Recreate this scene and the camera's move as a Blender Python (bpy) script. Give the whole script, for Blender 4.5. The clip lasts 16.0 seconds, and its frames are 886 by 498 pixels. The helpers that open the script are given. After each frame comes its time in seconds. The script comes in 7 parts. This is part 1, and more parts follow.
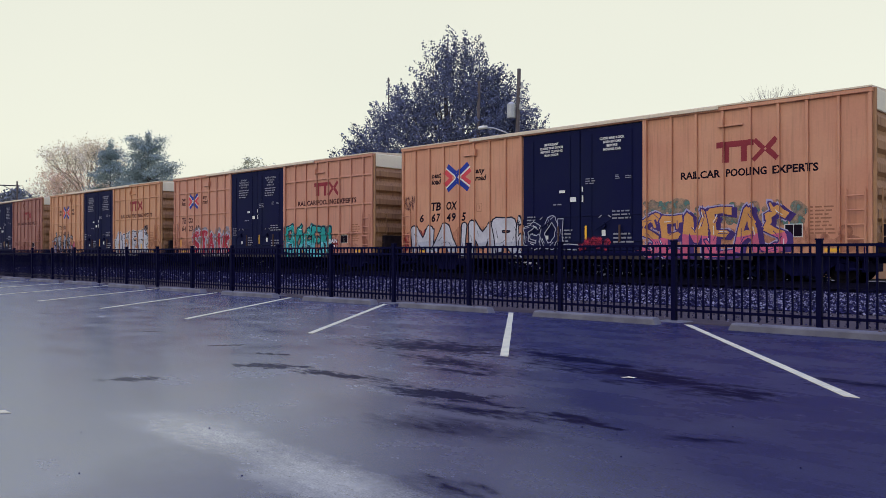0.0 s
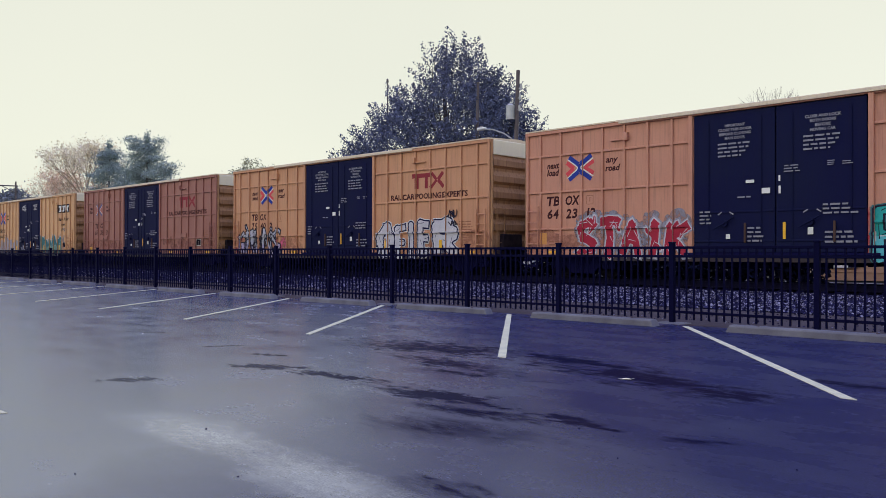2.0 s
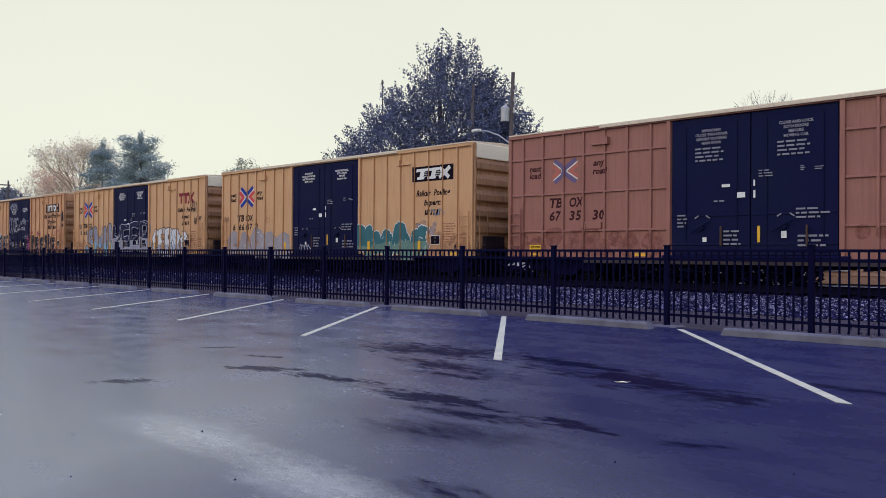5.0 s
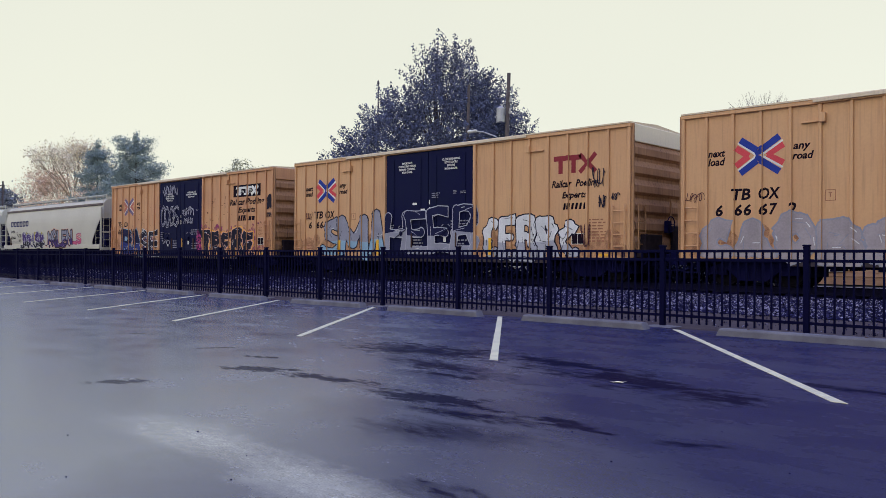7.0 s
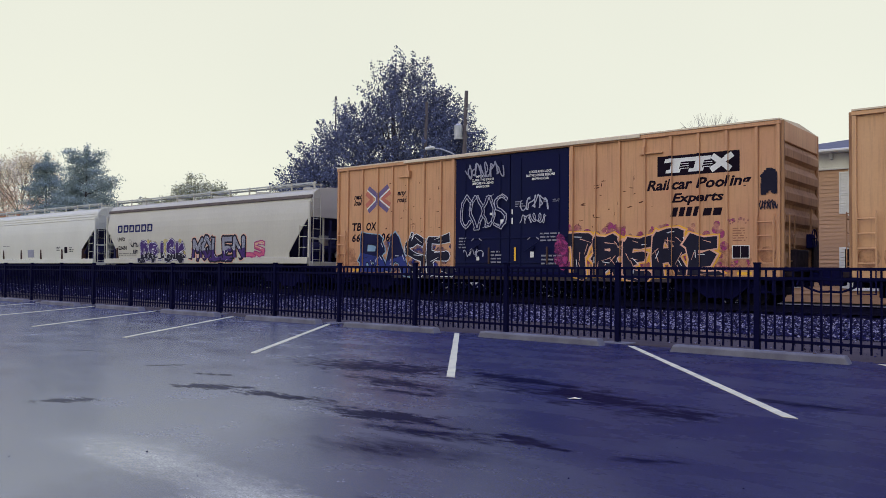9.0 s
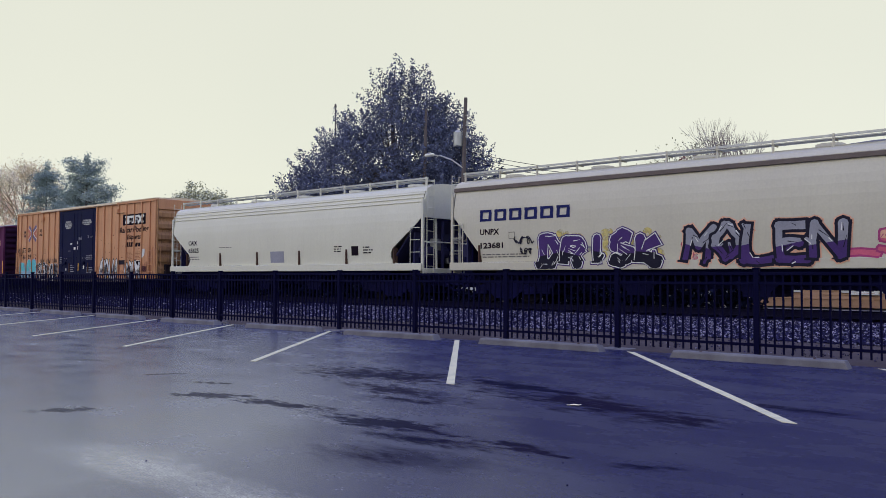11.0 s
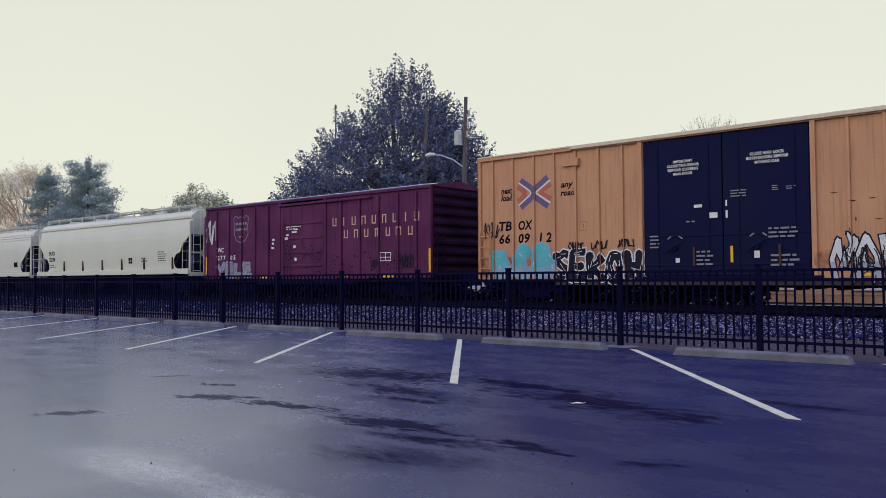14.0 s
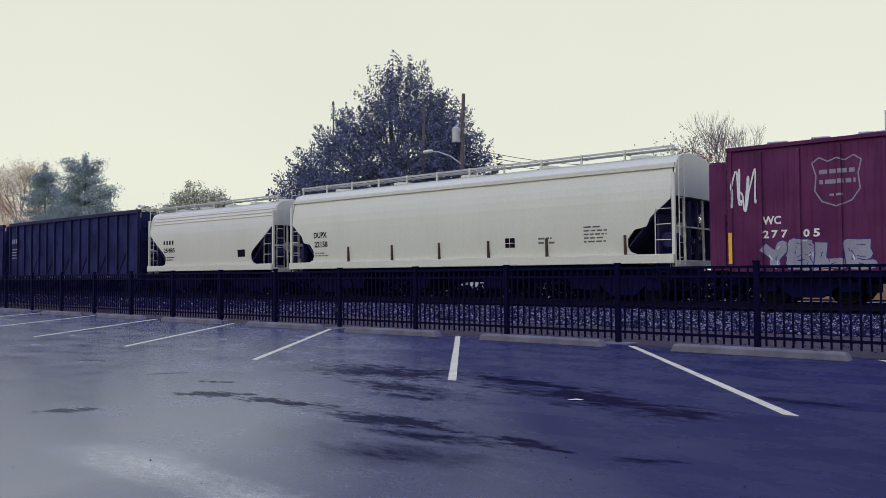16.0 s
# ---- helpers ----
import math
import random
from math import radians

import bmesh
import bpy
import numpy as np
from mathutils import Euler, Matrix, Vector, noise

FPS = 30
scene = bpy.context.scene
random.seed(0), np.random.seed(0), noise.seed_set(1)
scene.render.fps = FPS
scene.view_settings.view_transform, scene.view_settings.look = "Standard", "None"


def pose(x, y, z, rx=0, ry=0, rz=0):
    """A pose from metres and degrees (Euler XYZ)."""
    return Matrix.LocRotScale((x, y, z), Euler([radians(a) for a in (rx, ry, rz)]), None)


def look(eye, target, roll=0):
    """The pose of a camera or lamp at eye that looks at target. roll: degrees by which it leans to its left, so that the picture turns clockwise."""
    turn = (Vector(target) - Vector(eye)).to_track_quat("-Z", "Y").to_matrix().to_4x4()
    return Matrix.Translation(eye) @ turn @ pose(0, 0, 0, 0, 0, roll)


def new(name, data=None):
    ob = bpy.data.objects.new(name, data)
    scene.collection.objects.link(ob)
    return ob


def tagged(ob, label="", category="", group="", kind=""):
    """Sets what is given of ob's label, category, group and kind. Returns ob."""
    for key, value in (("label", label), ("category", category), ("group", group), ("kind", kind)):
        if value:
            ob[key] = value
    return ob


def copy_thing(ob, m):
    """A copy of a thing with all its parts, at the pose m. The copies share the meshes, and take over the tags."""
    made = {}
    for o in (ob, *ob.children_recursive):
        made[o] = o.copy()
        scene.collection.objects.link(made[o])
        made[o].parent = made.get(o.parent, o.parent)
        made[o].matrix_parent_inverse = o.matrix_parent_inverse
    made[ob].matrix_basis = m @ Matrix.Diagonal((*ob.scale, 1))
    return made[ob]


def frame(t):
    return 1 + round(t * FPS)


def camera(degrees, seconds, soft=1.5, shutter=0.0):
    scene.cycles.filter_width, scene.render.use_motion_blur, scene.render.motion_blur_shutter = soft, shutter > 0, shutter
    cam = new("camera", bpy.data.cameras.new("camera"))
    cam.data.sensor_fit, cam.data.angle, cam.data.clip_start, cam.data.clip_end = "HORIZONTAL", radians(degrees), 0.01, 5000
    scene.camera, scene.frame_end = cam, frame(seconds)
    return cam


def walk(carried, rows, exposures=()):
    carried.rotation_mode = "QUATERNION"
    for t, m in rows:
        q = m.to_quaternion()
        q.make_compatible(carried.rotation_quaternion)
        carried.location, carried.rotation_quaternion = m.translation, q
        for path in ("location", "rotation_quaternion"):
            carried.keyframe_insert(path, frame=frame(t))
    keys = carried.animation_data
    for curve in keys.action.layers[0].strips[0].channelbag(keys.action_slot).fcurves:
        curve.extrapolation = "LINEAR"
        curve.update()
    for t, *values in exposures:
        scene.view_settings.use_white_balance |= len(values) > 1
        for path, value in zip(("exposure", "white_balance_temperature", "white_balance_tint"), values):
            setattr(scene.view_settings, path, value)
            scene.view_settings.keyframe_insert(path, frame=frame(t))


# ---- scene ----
from mathutils import geometry

# camera: handheld, sitting height, in a car park beside a railway
cam = camera(58.51, 16.0, soft=0.75)
VIEW = [  # seconds, place, yaw, pitch, roll
    (0.0, 0.004, -0.003, 1.101, 44.12, 0.25, 0.01),
    (0.5, 0.011, -0.015, 1.107, 44.01, 0.14, 0.07),
    (1.0, 0.001, 0.005, 1.103, 44.06, 0.34, 0.02),
    (1.5, 0.003, -0.020, 1.115, 43.97, 0.32, -0.01),
    (2.0, 0.010, 0.005, 1.100, 44.03, 0.34, -0.12),
    (2.5, 0.001, -0.005, 1.109, 43.97, 0.28, -0.18),
    (3.0, -0.006, -0.008, 1.104, 43.91, 0.26, -0.30),
    (5.5, -0.010, -0.010, 1.110, 43.53, 0.51, -0.37),
    (6.0, -0.004, -0.008, 1.105, 43.53, 0.57, -0.33),
    (6.5, -0.005, -0.003, 1.110, 43.47, 0.46, -0.35),
    (7.0, -0.014, -0.010, 1.103, 43.28, 0.50, -0.38),
    (7.5, -0.016, -0.008, 1.108, 42.15, 1.03, -0.64),
    (8.0, -0.031, 0.017, 1.109, 41.26, 1.22, -0.75),
    (8.5, -0.022, 0.003, 1.102, 40.46, 1.53, -0.61),
    (9.0, -0.036, 0.007, 1.099, 40.16, 1.72, -0.60),
    (11.5, -0.012, 0.007, 1.106, 40.22, 2.25, -0.22),
    (12.0, -0.024, 0.009, 1.098, 40.16, 2.29, -0.28),
    (12.5, -0.022, 0.004, 1.093, 40.14, 2.43, -0.16),
    (13.0, -0.018, 0.001, 1.095, 40.09, 2.41, -0.08),
    (13.5, -0.028, 0.016, 1.102, 40.02, 2.32, 0.10),
    (14.0, -0.015, 0.000, 1.105, 40.34, 2.17, 0.32),
    (14.5, -0.030, 0.017, 1.100, 40.34, 2.01, 0.45),
    (15.0, -0.015, 0.010, 1.101, 40.30, 2.06, 0.51),
    (15.5, -0.025, -0.005, 1.100, 40.20, 2.01, 0.34),
    (16.0, -0.016, -0.007, 1.107, 40.18, 1.93, 0.39),
]
walk(cam, [(t, pose(x, y, z, 90 + pitch, roll, yaw)) for t, x, y, z, yaw, pitch, roll in VIEW],
     exposures=[(0, 0.0), (8.5, 0.0), (11.5, -0.09), (16, -0.09)])

# ---- light: bright overcast sky, wide soft sun behind the camera ----
world = bpy.data.worlds.new("overcast")
scene.world = world
world.use_nodes = True
wn, wl = world.node_tree.nodes, world.node_tree.links
wn.clear()
w_out = wn.new("ShaderNodeOutputWorld")
w_bg = wn.new("ShaderNodeBackground")
w_sky = wn.new("ShaderNodeTexSky")
w_sky.sky_type = "NISHITA"
w_sky.sun_disc = False
w_sky.sun_elevation = radians(42)
w_sky.sun_rotation = radians(200)
w_co = wn.new("ShaderNodeTexCoord")
w_sep = wn.new("ShaderNodeSeparateXYZ")
w_ramp = wn.new("ShaderNodeValToRGB")
w_noise = wn.new("ShaderNodeTexNoise")
w_noise.inputs["Scale"].default_value = 1.6
w_noise.inputs["Detail"].default_value = 3
w_mul = wn.new("ShaderNodeMix")
w_mul.data_type, w_mul.blend_type = "RGBA", "MULTIPLY"
w_mix = wn.new("ShaderNodeMix")
w_mix.data_type = "RGBA"
w_nr = wn.new("ShaderNodeValToRGB")
w_nr.color_ramp.elements[0].position, w_nr.color_ramp.elements[1].position = 0.3, 0.75
w_nr.color_ramp.elements[0].color = (0.93, 0.94, 0.95, 1)
w_nr.color_ramp.elements[1].color = (1, 1, 1, 1)
ramp = w_ramp.color_ramp
ramp.elements[0].position, ramp.elements[0].color = 0.0, (0.78, 0.79, 0.67, 1)
ramp.elements[1].position, ramp.elements[1].color = 1.0, (0.62, 0.80, 1.95, 1)
e = ramp.elements.new(0.12); e.color = (0.87, 0.865, 0.71, 1)
e = ramp.elements.new(0.42); e.color = (0.84, 0.84, 0.70, 1)
e = ramp.elements.new(0.66); e.color = (0.62, 0.75, 1.42, 1)
wl.new(w_co.outputs["Generated"], w_sep.inputs[0])
wl.new(w_sep.outputs["Z"], w_ramp.inputs["Fac"])
wl.new(w_co.outputs["Generated"], w_noise.inputs["Vector"])
wl.new(w_noise.outputs["Fac"], w_nr.inputs["Fac"])
w_mul.inputs["Factor"].default_value = 1.0
wl.new(w_ramp.outputs["Color"], w_mul.inputs["A"])
wl.new(w_nr.outputs["Color"], w_mul.inputs["B"])
w_mix.inputs["Factor"].default_value = 0.985      # thick cloud over the clear sky
wl.new(w_sky.outputs["Color"], w_mix.inputs["A"])
wl.new(w_mul.outputs["Result"], w_mix.inputs["B"])
wl.new(w_mix.outputs["Result"], w_bg.inputs["Color"])
w_bg.inputs["Strength"].default_value = 1.0
wl.new(w_bg.outputs[0], w_out.inputs[0])

sun_data = bpy.data.lights.new("sun", "SUN")
sun_data.energy, sun_data.angle, sun_data.color = 0.62, radians(50), (1.0, 0.90, 0.74)
sun = new("sun", sun_data)
sun.matrix_world = look((-20, -40, 40), (-8, 10, 0))


# ---- materials ----
def material(name, colour, rough=0.6, metal=0.0, second=None, amount=0.35, scale=3.0, fine=60.0, bump=0.15,
             streak=0.0, streak_colour=(0.05, 0.03, 0.02), island=0.0, each=0.0, spec=0.5, coat=0.0, dist=0.01, rough_var=0.15, grit=0.7):
    """Two scales of variation, bump, optional vertical streaks and a shade of its own for each piece."""
    m = bpy.data.materials.new(name)
    m.use_nodes = True
    n, l = m.node_tree.nodes, m.node_tree.links
    bsdf = n["Principled BSDF"]
    co = n.new("ShaderNodeTexCoord")
    big = n.new("ShaderNodeTexNoise")
    big.inputs["Scale"].default_value, big.inputs["Detail"].default_value = scale, 5
    sm = n.new("ShaderNodeTexNoise")
    sm.inputs["Scale"].default_value, sm.inputs["Detail"].default_value = fine, 4
    for t in (big, sm):
        l.new(co.outputs["Object"], t.inputs["Vector"])
    second = second or tuple(c * 0.6 for c in colour)
    mix = n.new("ShaderNodeMix"); mix.data_type = "RGBA"
    mix.inputs["A"].default_value, mix.inputs["B"].default_value = (*colour, 1), (*second, 1)
    ramp = n.new("ShaderNodeMapRange")
    ramp.inputs["From Min"].default_value, ramp.inputs["From Max"].default_value = 0.35, 0.72
    ramp.inputs["To Max"].default_value = amount
    l.new(big.outputs["Fac"], ramp.inputs["Value"])
    l.new(ramp.outputs["Result"], mix.inputs["Factor"])
    col = mix.outputs["Result"]
    grain = n.new("ShaderNodeMix"); grain.data_type, grain.blend_type = "RGBA", "MULTIPLY"
    gr = n.new("ShaderNodeMapRange")
    gr.inputs["To Min"].default_value, gr.inputs["To Max"].default_value = 0.72, 1.28
    l.new(sm.outputs["Fac"], gr.inputs["Value"])
    comb = n.new("ShaderNodeCombineColor")
    for k in range(3):
        l.new(gr.outputs["Result"], comb.inputs[k])
    grain.inputs["Factor"].default_value = grit
    l.new(col, grain.inputs["A"]); l.new(comb.outputs[0], grain.inputs["B"])
    col = grain.outputs["Result"]
    if streak:
        mp = n.new("ShaderNodeMapping"); mp.inputs["Scale"].default_value = (7, 7, 0.35)
        sn = n.new("ShaderNodeTexNoise"); sn.inputs["Scale"].default_value, sn.inputs["Detail"].default_value = 2.2, 6
        l.new(co.outputs["Object"], mp.inputs["Vector"]); l.new(mp.outputs[0], sn.inputs["Vector"])
        sr = n.new("ShaderNodeMapRange")
        sr.inputs["From Min"].default_value, sr.inputs["From Max"].default_value = 0.5, 0.8
        sr.inputs["To Max"].default_value = streak
        l.new(sn.outputs["Fac"], sr.inputs["Value"])
        sx = n.new("ShaderNodeMix"); sx.data_type = "RGBA"
        sx.inputs["B"].default_value = (*streak_colour, 1)
        l.new(sr.outputs["Result"], sx.inputs["Factor"]); l.new(col, sx.inputs["A"])
        col = sx.outputs["Result"]
    if island or each:
        src = n.new("ShaderNodeNewGeometry").outputs["Random Per Island"] if island else n.new("ShaderNodeObjectInfo").outputs["Random"]
        k = island or each
        vr = n.new("ShaderNodeMapRange")
        vr.inputs["To Min"].default_value, vr.inputs["To Max"].default_value = 1 - k, 1 + k
        l.new(src, vr.inputs["Value"])
        hv = n.new("ShaderNodeHueSaturation")
        l.new(vr.outputs["Result"], hv.inputs["Value"]); l.new(col, hv.inputs["Color"])
        col = hv.outputs["Color"]
    l.new(col, bsdf.inputs["Base Color"])
    rr = n.new("ShaderNodeMapRange")
    rr.inputs["To Min"].default_value, rr.inputs["To Max"].default_value = max(0.03, rough - rough_var), min(1, rough + rough_var)
    l.new(big.outputs["Fac"], rr.inputs["Value"]); l.new(rr.outputs["Result"], bsdf.inputs["Roughness"])
    bsdf.inputs["Metallic"].default_value = metal
    bsdf.inputs["Specular IOR Level"].default_value = spec
    bsdf.inputs["Coat Weight"].default_value = coat
    if bump:
        b = n.new("ShaderNodeBump")
        b.inputs["Strength"].default_value, b.inputs["Distance"].default_value = bump, dist
        l.new(sm.outputs["Fac"], b.inputs["Height"]); l.new(b.outputs[0], bsdf.inputs["Normal"])
    return m


def car_paint(name, colour, second=None, streak=0.35, amount=0.4, dark=(0.10, 0.045, 0.03)):
    return material(name, colour, 0.55, second=second, amount=amount, scale=0.55, fine=14, bump=0.08, streak=streak * 0.85,
                    streak_colour=dark, spec=0.35, grit=0.3)


ORANGE = car_paint("weathered_orange_paint", (0.61, 0.295, 0.168), (0.49, 0.185, 0.110), amount=0.65)
ORANGE_RED = car_paint("faded_red_orange_paint", (0.56, 0.262, 0.168), (0.42, 0.168, 0.118), 0.4)
ORANGE_GOLD = car_paint("golden_orange_paint", (0.575, 0.29, 0.15), (0.44, 0.185, 0.115), 0.4)
ORANGE_BROWN = car_paint("faded_brown_orange_paint", (0.335, 0.140, 0.105), (0.25, 0.098, 0.080), 0.4)
YELLOW = car_paint("yellow_orange_paint", (0.63, 0.36, 0.175), (0.52, 0.265, 0.135), 0.3)
YELLOW_DEEP = car_paint("deep_yellow_paint", (0.60, 0.315, 0.150), (0.43, 0.185, 0.115), 0.4)
# car ends: soot plus the shade between coupled cars, put into the colour
SHADED_SOOTY_END = material("shaded_sooty_orange_end", (0.47, 0.26, 0.13), 0.75, spec=0.1, second=(0.22, 0.12, 0.075), amount=0.8, scale=0.8, fine=14, bump=0.1, streak=0.7, streak_colour=(0.05, 0.03, 0.035), grit=0.4)
DARK_SILL = car_paint("dark_sill_paint", (0.030, 0.019, 0.030), (0.012, 0.009, 0.018), 0.5)
ROOF_TAN = car_paint("pale_tan_roof_paint", (0.70, 0.58, 0.41), (0.60, 0.47, 0.32), 0.25)
END_WHITE = car_paint("off_white_roof_paint", (0.84, 0.76, 0.56), (0.74, 0.66, 0.48), 0.12, dark=(0.4, 0.36, 0.3))
MAROON = material("maroon_paint", (0.124, 0.029, 0.090), 0.7, spec=0.12, second=(0.070, 0.014, 0.056), amount=0.85, scale=0.7, fine=16, bump=0.08, streak=0.55, streak_colour=(0.018, 0.007, 0.020), grit=0.4)
DARK_MAROON = material("dark_maroon_end_paint", (0.034, 0.011, 0.034), 0.85, spec=0.06, second=(0.014, 0.007, 0.020), amount=0.8, scale=0.9, fine=16, bump=0.08, streak=0.5, streak_colour=(0.008, 0.005, 0.014), grit=0.4)
DOOR_BLACK = material("blue_black_door_paint", (0.0048, 0.0062, 0.042), 0.7, spec=0.09, second=(0.011, 0.015, 0.040), amount=0.7, scale=0.5, fine=20, bump=0.06, streak=0.25, streak_colour=(0.016, 0.014, 0.022))
# black steels get extra blue, the haze over dark parts put into the colour
FRAME_BLACK = material("grimy_black_steel", (0.0040, 0.0040, 0.044), 0.85, spec=0.1, second=(0.008, 0.007, 0.012), scale=2, fine=30, bump=0.2)
TRUCK_STEEL = material("brown_black_cast_steel", (0.0045, 0.0045, 0.052), 0.85, spec=0.1, second=(0.009, 0.007, 0.011), scale=3, fine=40, bump=0.25)
TYRE_STEEL = material("worn_wheel_steel", (0.006, 0.005, 0.010), 0.8, 0.0, spec=0.08, scale=4, fine=50, bump=0.1)
HOPPER_WHITE = car_paint("pale_grey_hopper_paint", (0.63, 0.615, 0.52), (0.55, 0.535, 0.45), 0.12, dark=(0.34, 0.31, 0.25))
HOPPER_GREY = car_paint("warm_grey_hopper_paint", (0.53, 0.50, 0.41), (0.45, 0.42, 0.35), 0.14, dark=(0.28, 0.25, 0.21))
HOPPER_CREAM = car_paint("cream_white_hopper_paint", (0.65, 0.645, 0.53), (0.58, 0.575, 0.46), 0.10, dark=(0.40, 0.37, 0.28))
# gondola black lifted with bluish haze
COAL_BLACK = material("black_gondola_paint", (0.011, 0.0115, 0.062), 0.65, spec=0.2, second=(0.012, 0.012, 0.028), scale=0.8, fine=20, bump=0.1, streak=0.3, streak_colour=(0.02, 0.018, 0.03))
RAIL_STEEL = material("dark_rail_steel", (0.007, 0.0065, 0.028), 0.8, spec=0.08, scale=4, fine=50)
RUST = material("rusty_brown_steel", (0.085, 0.05, 0.04), 0.85, spec=0.1, second=(0.05, 0.03, 0.028), scale=4, fine=50)
INK = material("black_lettering_paint", (0.012, 0.007, 0.014), 0.8, spec=0.05, scale=2, fine=30, bump=0)
INK_PALE = material("faded_grey_stencil_paint", (0.15, 0.135, 0.135), 0.8, spec=0.05, scale=2, fine=30, bump=0)
SCRAPE = material("rusty_scrape", (0.10, 0.035, 0.02), 0.9, spec=0.05, scale=3, fine=40, bump=0)
SCRAPE_DARK = material("sooty_scrape", (0.012, 0.006, 0.016), 0.9, spec=0.05, scale=3, fine=40, bump=0)
INK_FAINT = material("faded_brown_stencil_paint", (0.33, 0.15, 0.09), 0.8, spec=0.05, scale=2, fine=30, bump=0)
INK_RED = material("dark_red_lettering_paint", (0.27, 0.040, 0.05), 0.8, spec=0.1, scale=2, fine=30, bump=0)
INK_BROWN = material("brown_lettering_paint", (0.060, 0.020, 0.022), 0.8, spec=0.05, scale=2, fine=30, bump=0)
INK_WHITE = material("white_lettering_paint", (0.75, 0.74, 0.68), 0.6, scale=2, fine=30, bump=0)
INK_GREY = material("faded_white_lettering_paint", (0.25, 0.245, 0.29), 0.6, scale=2, fine=30, bump=0)
EMBLEM_BLUE = material("emblem_blue_paint", (0.030, 0.055, 0.30), 0.7, spec=0.1, scale=2, fine=30, bump=0)
# draws the shadow line under the roof edge as a dull brown colour
EAVES_SHADE = material("eaves_shade_paint", (0.16, 0.13, 0.12), 0.7, spec=0.1, scale=2, fine=30, bump=0.1)
EMBLEM_NAVY = material("navy_lettering_paint", (0.018, 0.022, 0.11), 0.7, spec=0.1, scale=2, fine=30, bump=0)
EMBLEM_RED = material("emblem_red_paint", (0.70, 0.085, 0.10), 0.7, spec=0.1, scale=2, fine=30, bump=0)
SAFETY_YELLOW = material("yellow_reflector_tape", (0.85, 0.46, 0.02), 0.4, scale=6, fine=40, bump=0)


def spray(name, colour):
    return material(name, colour, 0.65, spec=0.12, scale=1.6, fine=18, amount=0.5, bump=0)


SPRAY = {
    "white": spray("white_spray", (0.72, 0.72, 0.72)), "silver": spray("silver_spray", (0.44, 0.44, 0.50)),
    "black": spray("black_spray", (0.015, 0.014, 0.03)), "teal": spray("teal_spray", (0.03, 0.36, 0.33)),
    "sage": spray("sage_spray", (0.16, 0.27, 0.22)), "lemon": spray("pale_yellow_spray", (0.70, 0.58, 0.20)), "indigo": spray("indigo_spray", (0.03, 0.045, 0.20)), "navy": spray("navy_spray", (0.010, 0.012, 0.055)), "dust": spray("dusty_grey_spray", (0.38, 0.33, 0.345)), "brown": spray("dark_brown_spray", (0.09, 0.03, 0.035)), "dark_teal": spray("dark_teal_spray", (0.05, 0.16, 0.18)), "pink": spray("pink_spray", (0.62, 0.13, 0.22)),
    "red": spray("red_spray", (0.40, 0.028, 0.055)), "yellow": spray("yellow_spray", (0.85, 0.45, 0.05)),
    "purple": spray("purple_spray", (0.07, 0.035, 0.16)), "lilac": spray("lilac_spray", (0.42, 0.36, 0.52)),
    "blue": spray("pale_blue_spray", (0.27, 0.42, 0.55)), "cyan": spray("cyan_spray", (0.12, 0.50, 0.55)),
    "grey": spray("grey_spray", (0.30, 0.30, 0.36)), "green": spray("green_spray", (0.11, 0.23, 0.20)),
    "amber": spray("amber_spray", (0.66, 0.31, 0.10)), "pale": spray("pale_grey_spray", (0.56, 0.54, 0.57)), "rusty": spray("red_brown_mist", (0.26, 0.075, 0.062)), "peach": spray("peach_spray", (0.75, 0.42, 0.30)), "magenta": spray("magenta_spray", (0.40, 0.06, 0.20)),
}
OVERSPRAY = {}


def overspray(colour):
    """The same paint as a thin, patchy mist that lets the car's own paint through."""
    if colour not in OVERSPRAY:
        m = SPRAY[colour].copy()
        m.name = colour + "_overspray"
        n, l = m.node_tree.nodes, m.node_tree.links
        co, noise, rng, clear, mixed = (n.new("ShaderNode" + k) for k in ("TexCoord", "TexNoise", "MapRange", "BsdfTransparent", "MixShader"))
        noise.inputs["Scale"].default_value, noise.inputs["Detail"].default_value = 5.0, 8
        rng.inputs["From Min"].default_value, rng.inputs["From Max"].default_value = 0.30, 0.66
        rng.inputs["To Min"].default_value, rng.inputs["To Max"].default_value = (0.0, 0.42) if colour == "rusty" else (0.08, 0.85)
        l.new(co.outputs["Object"], noise.inputs["Vector"])
        l.new(noise.outputs["Fac"], rng.inputs["Value"])
        l.new(rng.outputs["Result"], mixed.inputs[0])
        l.new(clear.outputs[0], mixed.inputs[1])
        l.new(n["Principled BSDF"].outputs[0], mixed.inputs[2])
        l.new(mixed.outputs[0], n["Material Output"].inputs["Surface"])
        OVERSPRAY[colour] = m
    return OVERSPRAY[colour]


CONCRETE = material("old_concrete", (0.185, 0.178, 0.198), 0.8, spec=0.08, second=(0.080, 0.074, 0.092), amount=0.6, scale=4, fine=70, bump=0.35)
FENCE_BLACK = material("black_powder_coat", (0.0028, 0.0028, 0.024), 0.7, spec=0.05, scale=4, fine=60, bump=0.05)
LINE_WHITE = material("worn_white_line_paint", (0.66, 0.61, 0.40), 0.75, spec=0.12, second=(0.42, 0.39, 0.29), amount=0.6, scale=5, fine=90, bump=0.2)
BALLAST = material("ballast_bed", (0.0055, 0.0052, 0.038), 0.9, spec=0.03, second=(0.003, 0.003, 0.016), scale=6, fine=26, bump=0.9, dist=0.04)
STONE_PALE = material("pale_ballast_stone", (0.215, 0.20, 0.275), 0.85, spec=0.05, scale=20, fine=60, bump=0.1, island=0.6)
